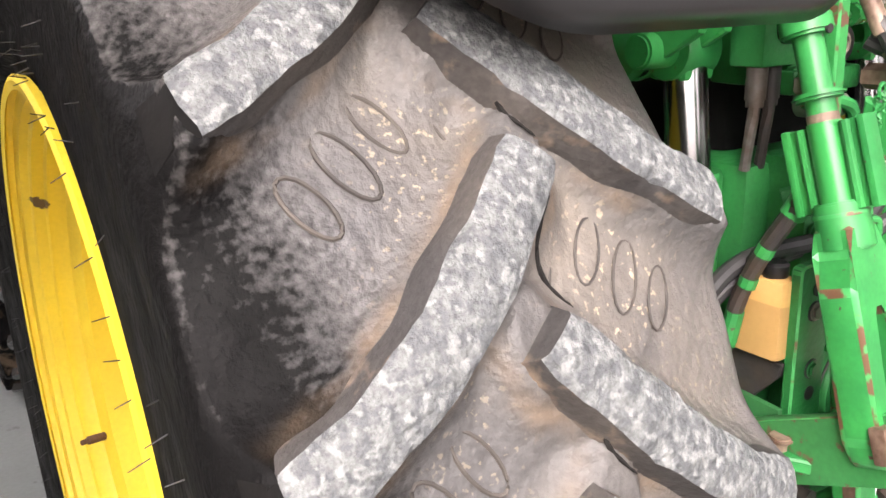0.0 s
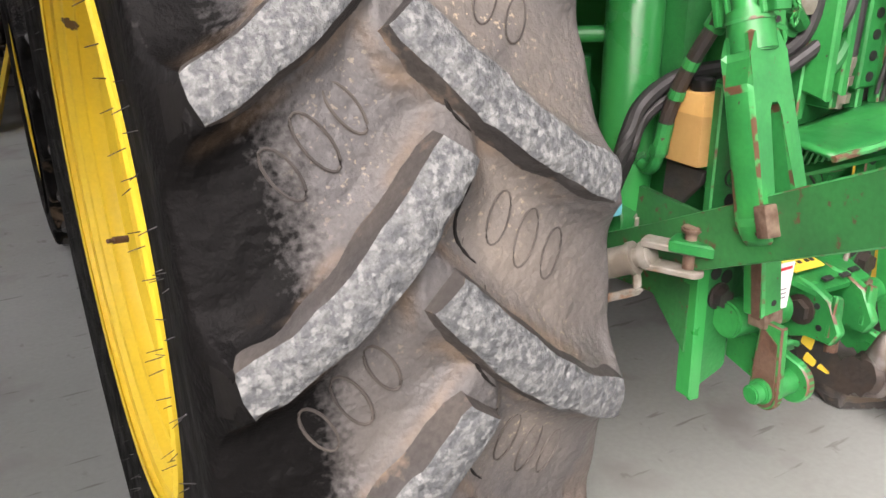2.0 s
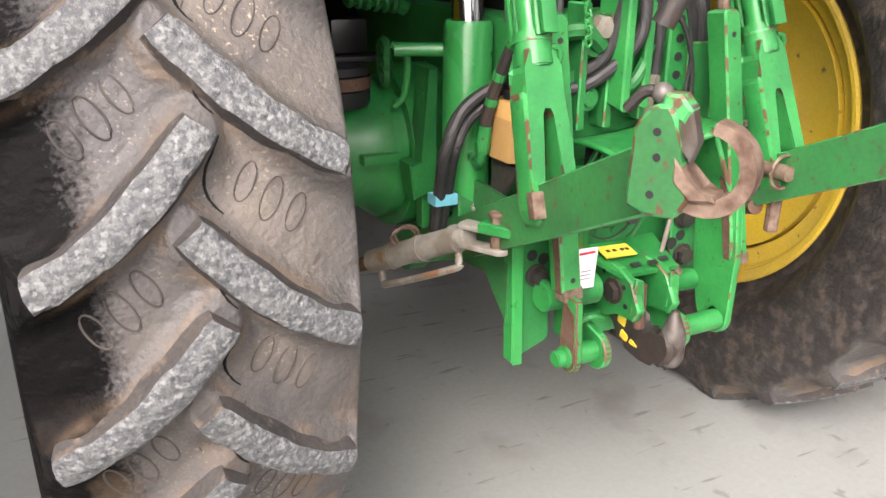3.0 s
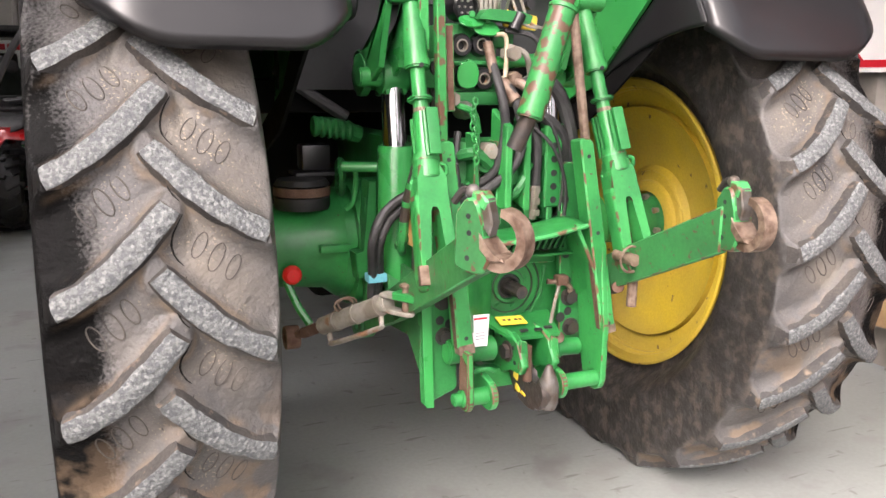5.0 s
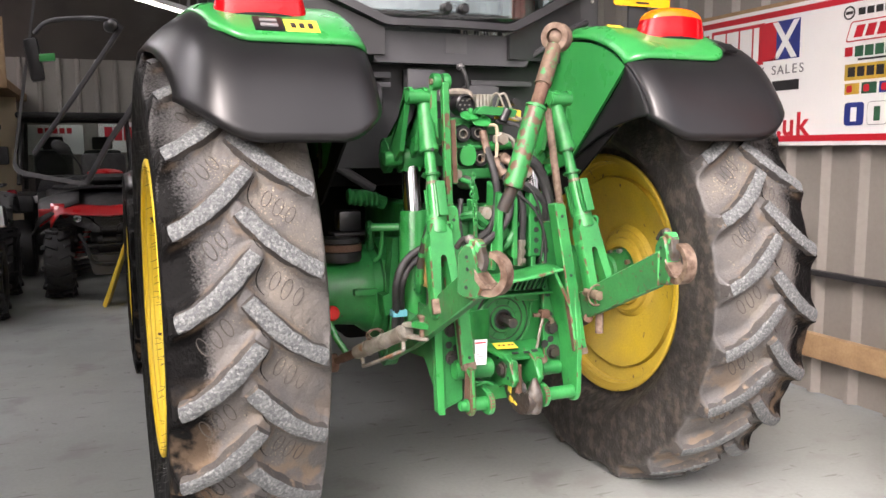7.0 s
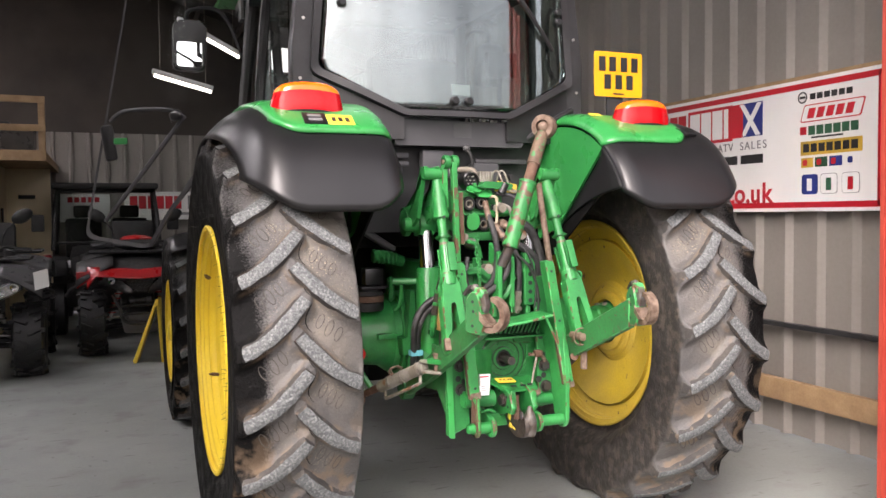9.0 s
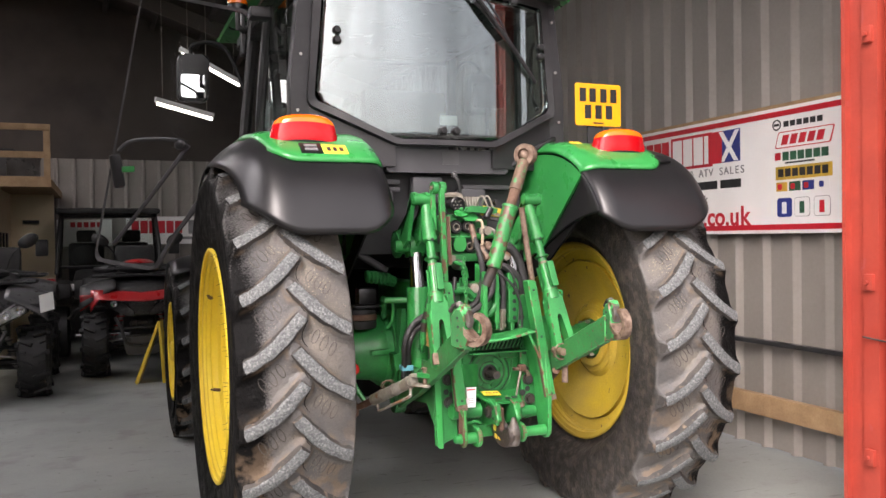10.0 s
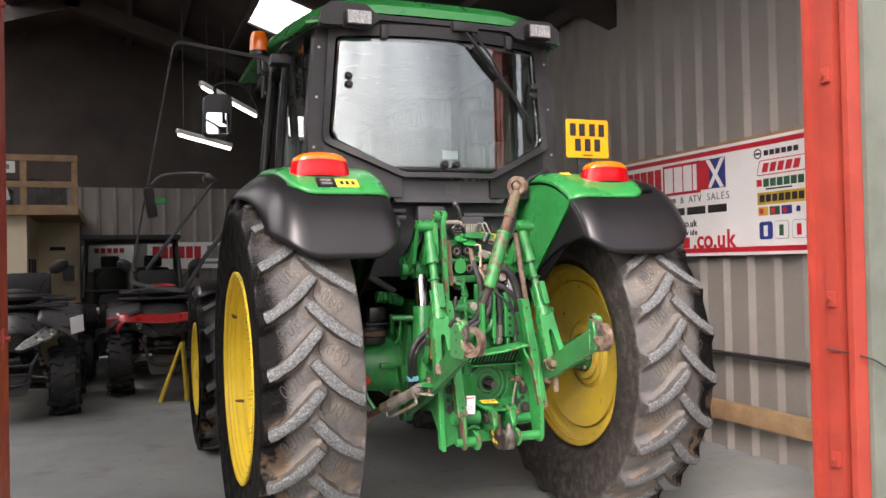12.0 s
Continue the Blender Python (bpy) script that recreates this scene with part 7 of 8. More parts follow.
# small pipes, unions and castings that crowd the space behind the top link
for pts, r, mt in (([(-0.11, -0.40, 1.30), (-0.09, -0.44, 1.27), (-0.05, -0.45, 1.25), (-0.03, -0.44, 1.20)], 0.009, GREEN_WORN), ([(-0.12, -0.40, 1.12), (-0.06, -0.47, 1.15), (-0.01, -0.47, 1.12)], 0.016, GREEN_CAST_SHADED),
                   ([(0.05, -0.42, 1.42), (0.10, -0.44, 1.40), (0.13, -0.42, 1.34)], 0.008, DULL_STEEL), ([(0.06, -0.40, 1.46), (0.14, -0.42, 1.44), (0.18, -0.40, 1.36), (0.17, -0.40, 1.27)], 0.007, DULL_BLACK),
                   ([(-0.08, -0.42, 1.20), (-0.10, -0.45, 1.12), (-0.09, -0.46, 1.02)], 0.010, RUBBER_HOSE), ([(0.02, -0.46, 1.02), (0.06, -0.49, 1.05), (0.10, -0.48, 1.12)], 0.012, GREEN_CAST_SHADED)):
    part("small_pipe", tube(B(), pts, r, 8), mt, tractor)
for x, z, r in ((-0.105, 1.285, 0.018), (0.065, 1.40, 0.02), (0.13, 1.33, 0.017), (-0.06, 1.06, 0.016), (0.09, 1.13, 0.016), (0.155, 1.29, 0.022), (0.10, 1.20, 0.015)):
    part("hex_union", rod(B(), (x, -0.40, z), (x, -0.455, z), r, seg=6, bevel=0.002), DULL_STEEL if z > 1.25 else GREEN_CAST_SHADED, tractor)
part("coupler_body", rod(B(), (0.075, -0.42, 1.46), (0.095, -0.42, 1.50), 0.016, seg=12), BLACK_PLASTIC, tractor)
part("cross_pipe", rod(B(), (0.03, -0.38, 1.375), (0.22, -0.36, 1.39), 0.017, seg=14), GREEN, tractor)
for x, z in ((0.075, 1.335), (0.062, 1.285)):
    part("elbow_fitting", rod(B(), (x, -0.40, z), (x, -0.445, z), 0.020, seg=6, bevel=0.002), RUST_PALE, tractor)
    part("elbow_neck", rod(B(), (x, -0.43, z), (x + 0.028, -0.455, z - 0.022), 0.014, seg=12), RUST_PALE, tractor)
part("handle_lever", tube(B(), [(0.026, -0.41, 1.446), (0.043, -0.425, 1.447), (0.050, -0.43, 1.43), (0.050, -0.43, 1.36), (0.044, -0.43, 1.338), (0.02, -0.42, 1.334)], 0.006, 8), BEIGE, tractor)
# hoses
HOSES = (("hydraulic_hose", [(0.006, -0.44, 1.37), (0.008, -0.46, 1.34), (0.012, -0.49, 1.28), (0.02, -0.49, 1.20), (0.0, -0.47, 1.10), (-0.06, -0.44, 1.06), (-0.14, -0.42, 1.05)], 0.0125),
         ("hydraulic_hose", [(0.02, -0.42, 1.34), (0.045, -0.48, 1.30), (0.065, -0.50, 1.20), (0.045, -0.50, 1.12), (-0.02, -0.47, 1.055), (-0.08, -0.45, 1.035)], 0.0125),
         ("hydraulic_hose", [(-0.10, -0.44, 1.06), (-0.20, -0.405, 1.045), (-0.27, -0.395, 1.0), (-0.305, -0.40, 0.93), (-0.289, -0.345, 0.83), (-0.282, -0.31, 0.74)], 0.013),
         ("hydraulic_hose", [(-0.10, -0.42, 1.045), (-0.19, -0.40, 1.022), (-0.252, -0.385, 0.98), (-0.284, -0.39, 0.92), (-0.269, -0.338, 0.83), (-0.262, -0.30, 0.74)], 0.013),
         ("hydraulic_hose", [(0.10, -0.44, 1.32), (0.16, -0.46, 1.33), (0.21, -0.46, 1.27), (0.235, -0.47, 1.16), (0.235, -0.46, 1.05), (0.215, -0.44, 0.95)], 0.019),
         ("hydraulic_hose", [(0.085, -0.46, 1.26), (0.15, -0.47, 1.235), (0.20, -0.47, 1.19), (0.225, -0.46, 1.10), (0.23, -0.45, 1.0)], 0.016),
         ("hydraulic_hose", [(0.10, -0.46, 1.24), (0.125, -0.47, 1.18), (0.125, -0.47, 1.06)], 0.014),
         ("cable", [(0.10, -0.48, 1.22), (0.16, -0.50, 1.16), (0.20, -0.50, 1.06), (0.205, -0.49, 0.95)], 0.005),
         ("cable", [(0.09, -0.45, 1.28), (0.15, -0.5, 1.22), (0.19, -0.5, 1.1), (0.19, -0.49, 0.99)], 0.004))
for nm, pts, r in HOSES:
    part(nm, tube(B(), pts, r, 10), RUBBER_HOSE, tractor, "black rubber hose" if nm == "hydraulic_hose" else "")
part("hose_crimp", rod(B(), (0.006, -0.41, 1.425), (0.006, -0.45, 1.35), 0.013, seg=12), RUST_PALE, tractor)
part("hose_crimp", rod(B(), (0.03, -0.45, 1.33), (0.05, -0.49, 1.28), 0.016, seg=12), RUST_PALE, tractor)
part("hose_crimp", rod(B(), (0.125, -0.47, 1.06), (0.12, -0.46, 0.97), 0.014, seg=8), DULL_STEEL, tractor)
for z in (0.98, 1.01, 1.04):
    part("hex_fitting", rod(B(), (0.122, -0.465, z), (0.123, -0.466, z + 0.016), 0.019, seg=6), DULL_STEEL, tractor)
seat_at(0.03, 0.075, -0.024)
part("hose_clip", box(B(), (0.052, 0.038, 0.024), (-0.306, -0.408, 0.838), bevel=0.004), SIGN_TEAL, tractor, "light blue plastic hose clip")
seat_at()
# rigid pipes and guard loop near the left cylinder
pipe_ = [(-0.205, -0.515, 1.205), (-0.214, -0.495, 1.155), (-0.221, -0.450, 1.075), (-0.225, -0.418, 1.00), (-0.226, -0.402, 0.925)]
pipe = part("brake_pipe", tube(B(), pipe_, 0.0125, 10), DARK_CAST, tractor, "dark taped pipe with flaking green paint")
part("pipe_sleeve", rod(B(), (-0.196, -0.512, 1.20), (-0.214, -0.478, 1.125), 0.017, seg=12, bevel=0.002), GREEN_WORN, pipe)
for k, (a_, b_) in enumerate((((-0.2205, -0.452, 1.080), (-0.2215, -0.446, 1.066)), ((-0.2235, -0.430, 1.030), (-0.2245, -0.426, 1.016)), ((-0.2255, -0.412, 0.975), (-0.226, -0.403, 0.925)))):
    part("paint_patch", rod(B(), Vector(a_) + Vector((-0.001, -0.001, 0)), Vector(b_) + Vector((-0.001, -0.001, 0)), 0.0132, seg=10), GREEN_WORN, pipe)
part("second_pipe", tube(B(), [(-0.170, -0.50, 1.21), (-0.186, -0.478, 1.16), (-0.200, -0.44, 1.085), (-0.206, -0.41, 1.03)], 0.010, 8), RUBBER_HOSE, tractor)
elbow = part("elbow", tube(B(), [(-0.226, -0.402, 0.928), (-0.224, -0.392, 0.900), (-0.213, -0.365, 0.885), (-0.208, -0.335, 0.893)], 0.011, 10), GREEN_WORN, tractor)
part("union_nut", rod(B(), (-0.209, -0.342, 0.890), (-0.218, -0.308, 0.918), 0.018, seg=6, bevel=0.002), GREEN_CAST_SHADED, elbow)
part("union_nut", rod(B(), (-0.226, -0.403, 0.938), (-0.226, -0.400, 0.918), 0.016, seg=6, bevel=0.002), GREEN_CAST_SHADED, elbow)
# hose ends in the gap beside the valve block; darker steels stand for its shade
for x, m_, r_ in ((-0.150, WORN_STEEL, 0.015), (-0.116, DARK_CAST, 0.013)):
    end_ = part("hose_end", rod(B(), (x, -0.362, 1.315), (x, -0.362, 1.262), r_, seg=12, bevel=0.002), m_, tractor, "grey hose end with a crimped collar")
    part("crimp", rod(B(), (x, -0.362, 1.262), (x, -0.362, 1.254), r_ * 0.85, seg=12), m_, end_)
    part("hose_tail", tube(B(), [(x, -0.362, 1.256), (x - 0.002, -0.360, 1.22), (x + 0.004, -0.35, 1.16)], 0.0085, 8), m_, end_)
# fluid bottle, its lower half darker with fluid
bm = box(B(), (0.044, 0.086, 0.120), (-0.190, -0.432, 0.969), bevel=0.009)
bmesh.ops.bisect_plane(bm, geom=bm.verts[:] + bm.edges[:] + bm.faces[:], plane_co=(0, 0, 0.972), plane_no=(0.10, 0, 1))
for f in bm.faces:
    f.material_index = 1 if f.calc_center_median().z < 0.972 else 0
bottle = part("fluid_bottle", bm, [BOTTLE, BOTTLE_FULL], tractor, "yellowed plastic fluid bottle, half full, with a black cap")
part("cap", lathe(B(), [(1.024, 0.015), (1.030, 0.019), (1.046, 0.019), (1.050, 0.015), (1.050, 0.001)], 18, "z", (-0.188, -0.445, 0)), BLACK_PLASTIC, bottle)
part("bottle_bracket", slab(B(), [(-0.39, 0.908), (-0.475, 0.902), (-0.47, 0.882), (-0.40, 0.80), (-0.385, 0.80)], 0.012, (-0.190, 0, 0), SIDE, bevel=0.002), DARK_CAST, tractor)

seat_at()
# axle-side details: box section, clamp, canister, sensor box, hoses above the axle
part("axle_rib", box(B(), (0.09, 0.03, 0.022), (-0.335, -0.155, 0.862), bevel=0.004), GREEN_WORN, tractor)
part("axle_clamp", tube(B(), [(-0.30, -0.14, 1.10), (-0.275, -0.16, 1.08), (-0.28, -0.16, 1.0), (-0.30, -0.15, 0.97)], 0.008, 8), GREEN_WORN, tractor)
part("axle_bracket", slab(B(), [(-0.30, 0.86), (-0.27, 0.86), (-0.26, 1.06), (-0.235, 1.06), (-0.235, 0.80), (-0.29, 0.78)], 0.06, (0, -0.20, 0), FACE, bevel=0.004), GREEN_CAST_SHADED, tractor)
part("axle_seam", box(B(), (0.02, 0.03, 0.30), (-0.255, -0.20, 0.86), bevel=0.003), GREEN_CAST_SHADED, tractor)
can = part("brake_canister", lathe(B(), [(0.965, 0.001), (0.965, 0.075), (0.975, 0.08), (1.0, 0.08), (1.005, 0.074), (1.03, 0.074), (1.035, 0.08), (1.05, 0.07), (1.055, 0.001)], 28, "z", (-0.40, -0.05, 0.0)), ATV_BLACK, tractor, "black round canister on the axle")
part("can_strap", lathe(B(), [(1.005, 0.0815), (1.03, 0.0815)], 28, "z", (-0.40, -0.05, 0)), RUST, can)
part("sensor_box", box(B(), (0.085, 0.07, 0.075), (-0.345, 0.02, 1.105), bevel=0.008), BLACK_PLASTIC, tractor)
part("sensor_plate", box(B(), (0.15, 0.10, 0.01), (-0.34, 0.0, 1.06), bevel=0.002), BLACK_PAINT, tractor)
for z in (1.06, 1.085, 1.03):
    part("bellows_ring", lathe(B(), [(-0.31, 0.022), (-0.30, 0.03), (-0.29, 0.022)], 18, "x", (0, -0.1, z)), GREEN_CAST_SHADED, tractor)
part("cross_pipe", tube(B(), [(-0.45, 0.02, 1.36), (-0.36, 0.0, 1.29), (-0.25, 0.0, 1.22)], 0.018, 10), DULL_BLACK, tractor)
part("spring_hose", tube(B(), [(-0.36, -0.05, 1.20), (-0.30, -0.04, 1.195), (-0.22, -0.03, 1.17)], 0.026, 10), GREEN_CAST_SHADED, tractor)
for k in range(6):
    part("spring_turn", lathe(B(), [(-0.365 + 0.02 * k, 0.027), (-0.358 + 0.02 * k, 0.031), (-0.35 + 0.02 * k, 0.027)], 16, "x", (0, -0.05, 1.198 - 0.003 * k)), GREEN_CAST_SHADED, tractor)
part("side_pipe", rod(B(), (-0.33, -0.22, 1.10), (-0.22, -0.27, 1.10), 0.014, seg=14), GREEN, tractor)
# dark sheet added where the gap behind the linkage lies in shade
part("dark_recess", box(B(), (0.78, 0.05, 0.62), (0, 0.45, 1.28)), SHADE_BLACK, tractor)
# housing kept near-black so the gap below the cab reads as shade
part("lift_housing", box(B(), (0.30, 0.66, 0.24), (0.06, 0.06, 1.26), bevel=0.02), SHADE_BLACK, tractor)
for x, y, z in ((-0.455, -0.13, 0.79), (0.34, -0.56, 0.95)):
    part("red_cap", lathe(B(), [(-0.02, 0.001), (-0.02, 0.018), (-0.012, 0.026), (0.0, 0.028)], 20, "y", (x, y, z)), RED_CAP, tractor, "round red plastic cap")
part("tie_rod", tube(B(), [(-0.47, -0.12, 0.77), (-0.445, -0.15, 0.70), (-0.42, -0.18, 0.655)], 0.012, 8, 1), GREEN, tractor)

# ---- things in the shed ----


def letters(name, text, size, m, mat, parent, depth=0.0015, space=1.0, bold=0.0):
    """Words in the built-in font as a mesh part."""
    cu = bpy.data.curves.new(name, "FONT")
    cu.body, cu.size, cu.extrude, cu.offset = text, size, depth, size * bold
    cu.space_character = space
    cu.align_x, cu.align_y = "CENTER", "BOTTOM_BASELINE"
    tmp = bpy.data.objects.new("lettering", cu)
    me = bpy.data.meshes.new_from_object(tmp)
    me.transform(m)
    me.materials.clear()
    me.materials.append(mat)
    bpy.data.objects.remove(tmp)
    bpy.data.curves.remove(cu)
    return part(name, me, None, parent)


# the big sign on the side wall, running towards the doorway
SX, Y_END, Y_START, Z0, Z1 = 2.335, -0.37, 2.07, 1.372, 2.135
sign = empty("wall_sign", (SX, (Y_END + Y_START) / 2, Z0))
TURN_W = Matrix(((0, 0, -1, SX - 0.0105), (-1, 0, 0, 0), (0, 1, 0, 0), (0, 0, 0, 1)))


def on_sign(name, y0, y1, z0, z1, mat, proud=0.0, skew=0.0, rnd=0.0):
    o = [(-y0, z0), (-y1, z0), (-y1 + skew, z1), (-y0 + skew, z1)]
    bm = slab(B(), rounded(o, rnd, 3) if rnd else o, 0.002, (0, 0, proud))
    bmesh.ops.transform(bm, matrix=TURN_W, verts=bm.verts)
    return part(name, bm, mat, sign)


part("board", box(B(), (0.018, Y_START - Y_END, Z1 - Z0), (SX, (Y_START + Y_END) / 2, (Z0 + Z1) / 2)), WHITE, sign, "white painted board")
part("batten", box(B(), (0.05, Y_START - Y_END, 0.03), (SX + 0.03, (Y_START + Y_END) / 2, Z1 + 0.01)), WOOD, sign)
for z0, z1 in ((Z1 - 0.055, Z1 - 0.022), (Z0 + 0.022, Z0 + 0.055)):
    on_sign("red_line", Y_START - 0.02, Y_END + 0.012, z0, z1, SIGN_RED)
on_sign("red_line", Y_END + 0.03, Y_END + 0.012, Z0 + 0.03, Z1 - 0.03, SIGN_RED)
# trading name as plain shapes: red bars, a red block with white bars, a blue and white flag
y = 1.72
for w in (0.075, 0.08, 0.075, 0.08, 0.08, 0.08):
    on_sign("name_bar", y, y - w, 1.845, 2.045, SIGN_RED)
    y -= w + 0.012
on_sign("name_block", 1.165, 0.735, 1.83, 2.06, SIGN_RED)
y = 1.145
for w in (0.10, 0.095, 0.095, 0.04):
    on_sign("name_bar", y, y - w, 1.85, 2.04, WHITE, 0.0012)
    y -= w + 0.014
on_sign("flag", 0.715, 0.475, 1.845, 2.055, SIGN_BLUE)
on_sign("flag_stripe", 0.66, 0.62, 1.85, 2.05, WHITE, 0.0012, 0.14)
on_sign("flag_stripe", 0.53, 0.49, 1.85, 2.05, WHITE, 0.0018, -0.14)
on_sign("flag_red", 0.74, 0.64, 1.845, 2.055, SIGN_RED, 0.0012)
for k, ch in enumerate("& ATV SALES"):
    if ch != " ":
        letters("letter", ch, 0.072, TURN_W @ Matrix.Translation((-0.945 + 0.049 * k, 1.765, 0.001)), SIGN_GREY, sign)
on_sign("word_bar", 1.45, 1.02, 1.77, 1.805, SIGN_GREY)
for y0, y1 in ((1.14, 0.92), (0.89, 0.69), (0.66, 0.47)):
    on_sign("number_bar", y0, y1, 1.675, 1.73, SIGN_BLACK)
for at_, ch in zip((0.0, 0.025, 0.060, 0.088, 0.115, 0.153), ".co.uk"):
    letters("letter", ch, 0.072, TURN_W @ Matrix.Translation((-0.955 + at_, 1.587, 0.001)), SIGN_BLACK, sign, bold=0.012)
for at_, ch in zip((0.0, 0.045, 0.07, 0.105), "wide"):
    letters("letter", ch, 0.058, TURN_W @ Matrix.Translation((-0.90 + at_, 1.525, 0.001)), SIGN_BLACK, sign, bold=0.012)
for at_, ch in zip((0.0, 0.06, 0.145, 0.215, 0.28, 0.375), ".co.uk"):
    letters("letter", ch, 0.175, TURN_W @ Matrix.Translation((-0.81 + at_, 1.43, 0.001)), SIGN_RED, sign, bold=0.018)
for k in range(6):
    on_sign("word_bar", 1.42 - 0.095 * k, 1.345 - 0.095 * k, 1.43, 1.51, SIGN_RED)
# trade marks in a column: plain shapes in their colours
bm = lathe(B(), [(0, 0.034), (0, 0.026)], 24, "z", (-0.165, 2.03, 0.001))
bmesh.ops.transform(bm, matrix=TURN_W, verts=bm.verts)
thick(part("mark_ring", bm, SIGN_BLACK, sign), 0.002)
on_sign("mark_bar", 0.185, 0.145, 2.023, 2.037, SIGN_BLACK)
for k in range(6):
    on_sign("mark_bar", 0.11 - 0.05 * k, 0.072 - 0.05 * k, 2.012, 2.046, SIGN_BLACK)
on_sign("mark_panel", 0.18, -0.235, 1.885, 1.985, SIGN_RED, 0.0, 0.03, 0.015)
on_sign("mark_panel", 0.172, -0.227, 1.891, 1.979, WHITE, 0.0012, 0.028, 0.013)
for k in range(5):
    on_sign("mark_bar", 0.13 - 0.066 * k, 0.082 - 0.066 * k, 1.905, 1.963, SIGN_RED, 0.0022, 0.018)
on_sign("mark_square", 0.18, 0.135, 1.815, 1.86, SIGN_RED)
for k in range(6):
    on_sign("mark_bar", 0.12 - 0.058 * k, 0.072 - 0.058 * k, 1.81, 1.862, SIGN_GREENISH)
on_sign("mark_bar", 0.1, -0.12, 1.79, 1.80, SIGN_BLACK)
on_sign("mark_panel", 0.175, -0.245, 1.695, 1.775, SIGN_OCHRE)
for k in range(7):
    on_sign("mark_bar", 0.155 - 0.055 * k, 0.112 - 0.055 * k, 1.712, 1.76, SIGN_BLACK, 0.0012)
for y0, mt in ((0.17, SIGN_OCHRE), (0.07, SIGN_GREENISH), (-0.03, SIGN_BLUE), (-0.14, WHITE)):
    on_sign("card_mark", y0, y0 - 0.085, 1.625, 1.68, mt)
    on_sign("card_bar", y0 - 0.012, y0 - 0.045, 1.635, 1.67, SIGN_RED if mt is not WHITE else SIGN_BLUE, 0.0012, 0, 0.01)
for y0, mt, in_ in ((0.165, SIGN_BLUE, WHITE), (0.03, WHITE, SIGN_GREENISH), (-0.115, WHITE, SIGN_RED)):
    on_sign("web_mark", y0, y0 - 0.115, 1.47, 1.585, SIGN_GREY if mt is WHITE else mt, 0.0, 0, 0.02)
    on_sign("web_mark", y0 - 0.003, y0 - 0.112, 1.473, 1.582, mt, 0.0012, 0, 0.018)
    on_sign("mark_bar", y0 - 0.04, y0 - 0.075, 1.49, 1.56, in_, 0.0024)
tagged(sign, "long white wall sign with red border, red lettering and coloured marks", "sign")

# timber rail and dark sheeting rail along the side wall
solo("timber_rail", box(B(), (0.05, 3.4, 0.13), (WX - 0.06, 0.70, 0.295), bevel=0.004), WOOD, "pale timber kick rail fixed along the cladding", "rail", kind="structure")
solo("sheeting_rail", box(B(), (0.045, 5.0, 0.028), (WX - 0.056, 1.6, 0.69), bevel=0.004), BLACK_PAINT, "thin dark steel sheeting rail on the wall", "rail", kind="structure")
solo("wire", tube(B(), [(OPEN_R - 0.012, WY0 - 0.09, 0.93), (OPEN_R + 0.05, WY0 - 0.26, 0.90), (OPEN_R + 0.16, WY0 - 0.27, 0.85), (OPEN_R + 0.34, WY0 - 0.27, 0.78)], 0.004, 6), RUBBER_HOSE, "loose dark wire hanging across the door jamb", "wire")


# quad bikes
def knobby(r, w):
    bm = B()
    lathe(bm, [(-w * 0.42, r * 0.52), (-w * 0.5, r * 0.62), (-w * 0.5, r * 0.83), (-w * 0.42, r * 0.92), (0, r * 0.94), (w * 0.42, r * 0.92), (w * 0.5, r * 0.83), (w * 0.5, r * 0.62), (w * 0.42, r * 0.52)], 40)
    return bm


def tread_block(r, w, s):
    """A chunky bar across the tread with its shoulder lug and a small lug beside it."""
    bm = box(B(), (w * 0.46, r * 0.11, r * 0.10), (s * w * 0.22, 0, r * 0.955), Matrix.Rotation(s * 0.45, 3, "Z"), bevel=0.004)
    box(bm, (w * 0.14, r * 0.13, r * 0.19), (s * w * 0.47, s * 0.008, r * 0.885), Matrix.Rotation(s * 0.25, 3, "Y"), bevel=0.004)
    box(bm, (w * 0.20, r * 0.09, r * 0.09), (-s * w * 0.30, 0.012, r * 0.945), Matrix.Rotation(-s * 0.4, 3, "Z"), bevel=0.004)
    return finish(bm, ATV_BLACK)


TR, TW = 0.325, 0.25
BLOCKS = {s: tread_block(TR, TW, s) for s in (-1, 1)}
TYRE_ME = finish(knobby(TR, TW), ATV_BLACK, 50)
RIM_ME = finish(lathe(B(), [(-0.09, 0.17), (-0.07, 0.155), (0.03, 0.15), (0.05, 0.06), (0.06, 0.001)], 32), GREY_PLASTIC)


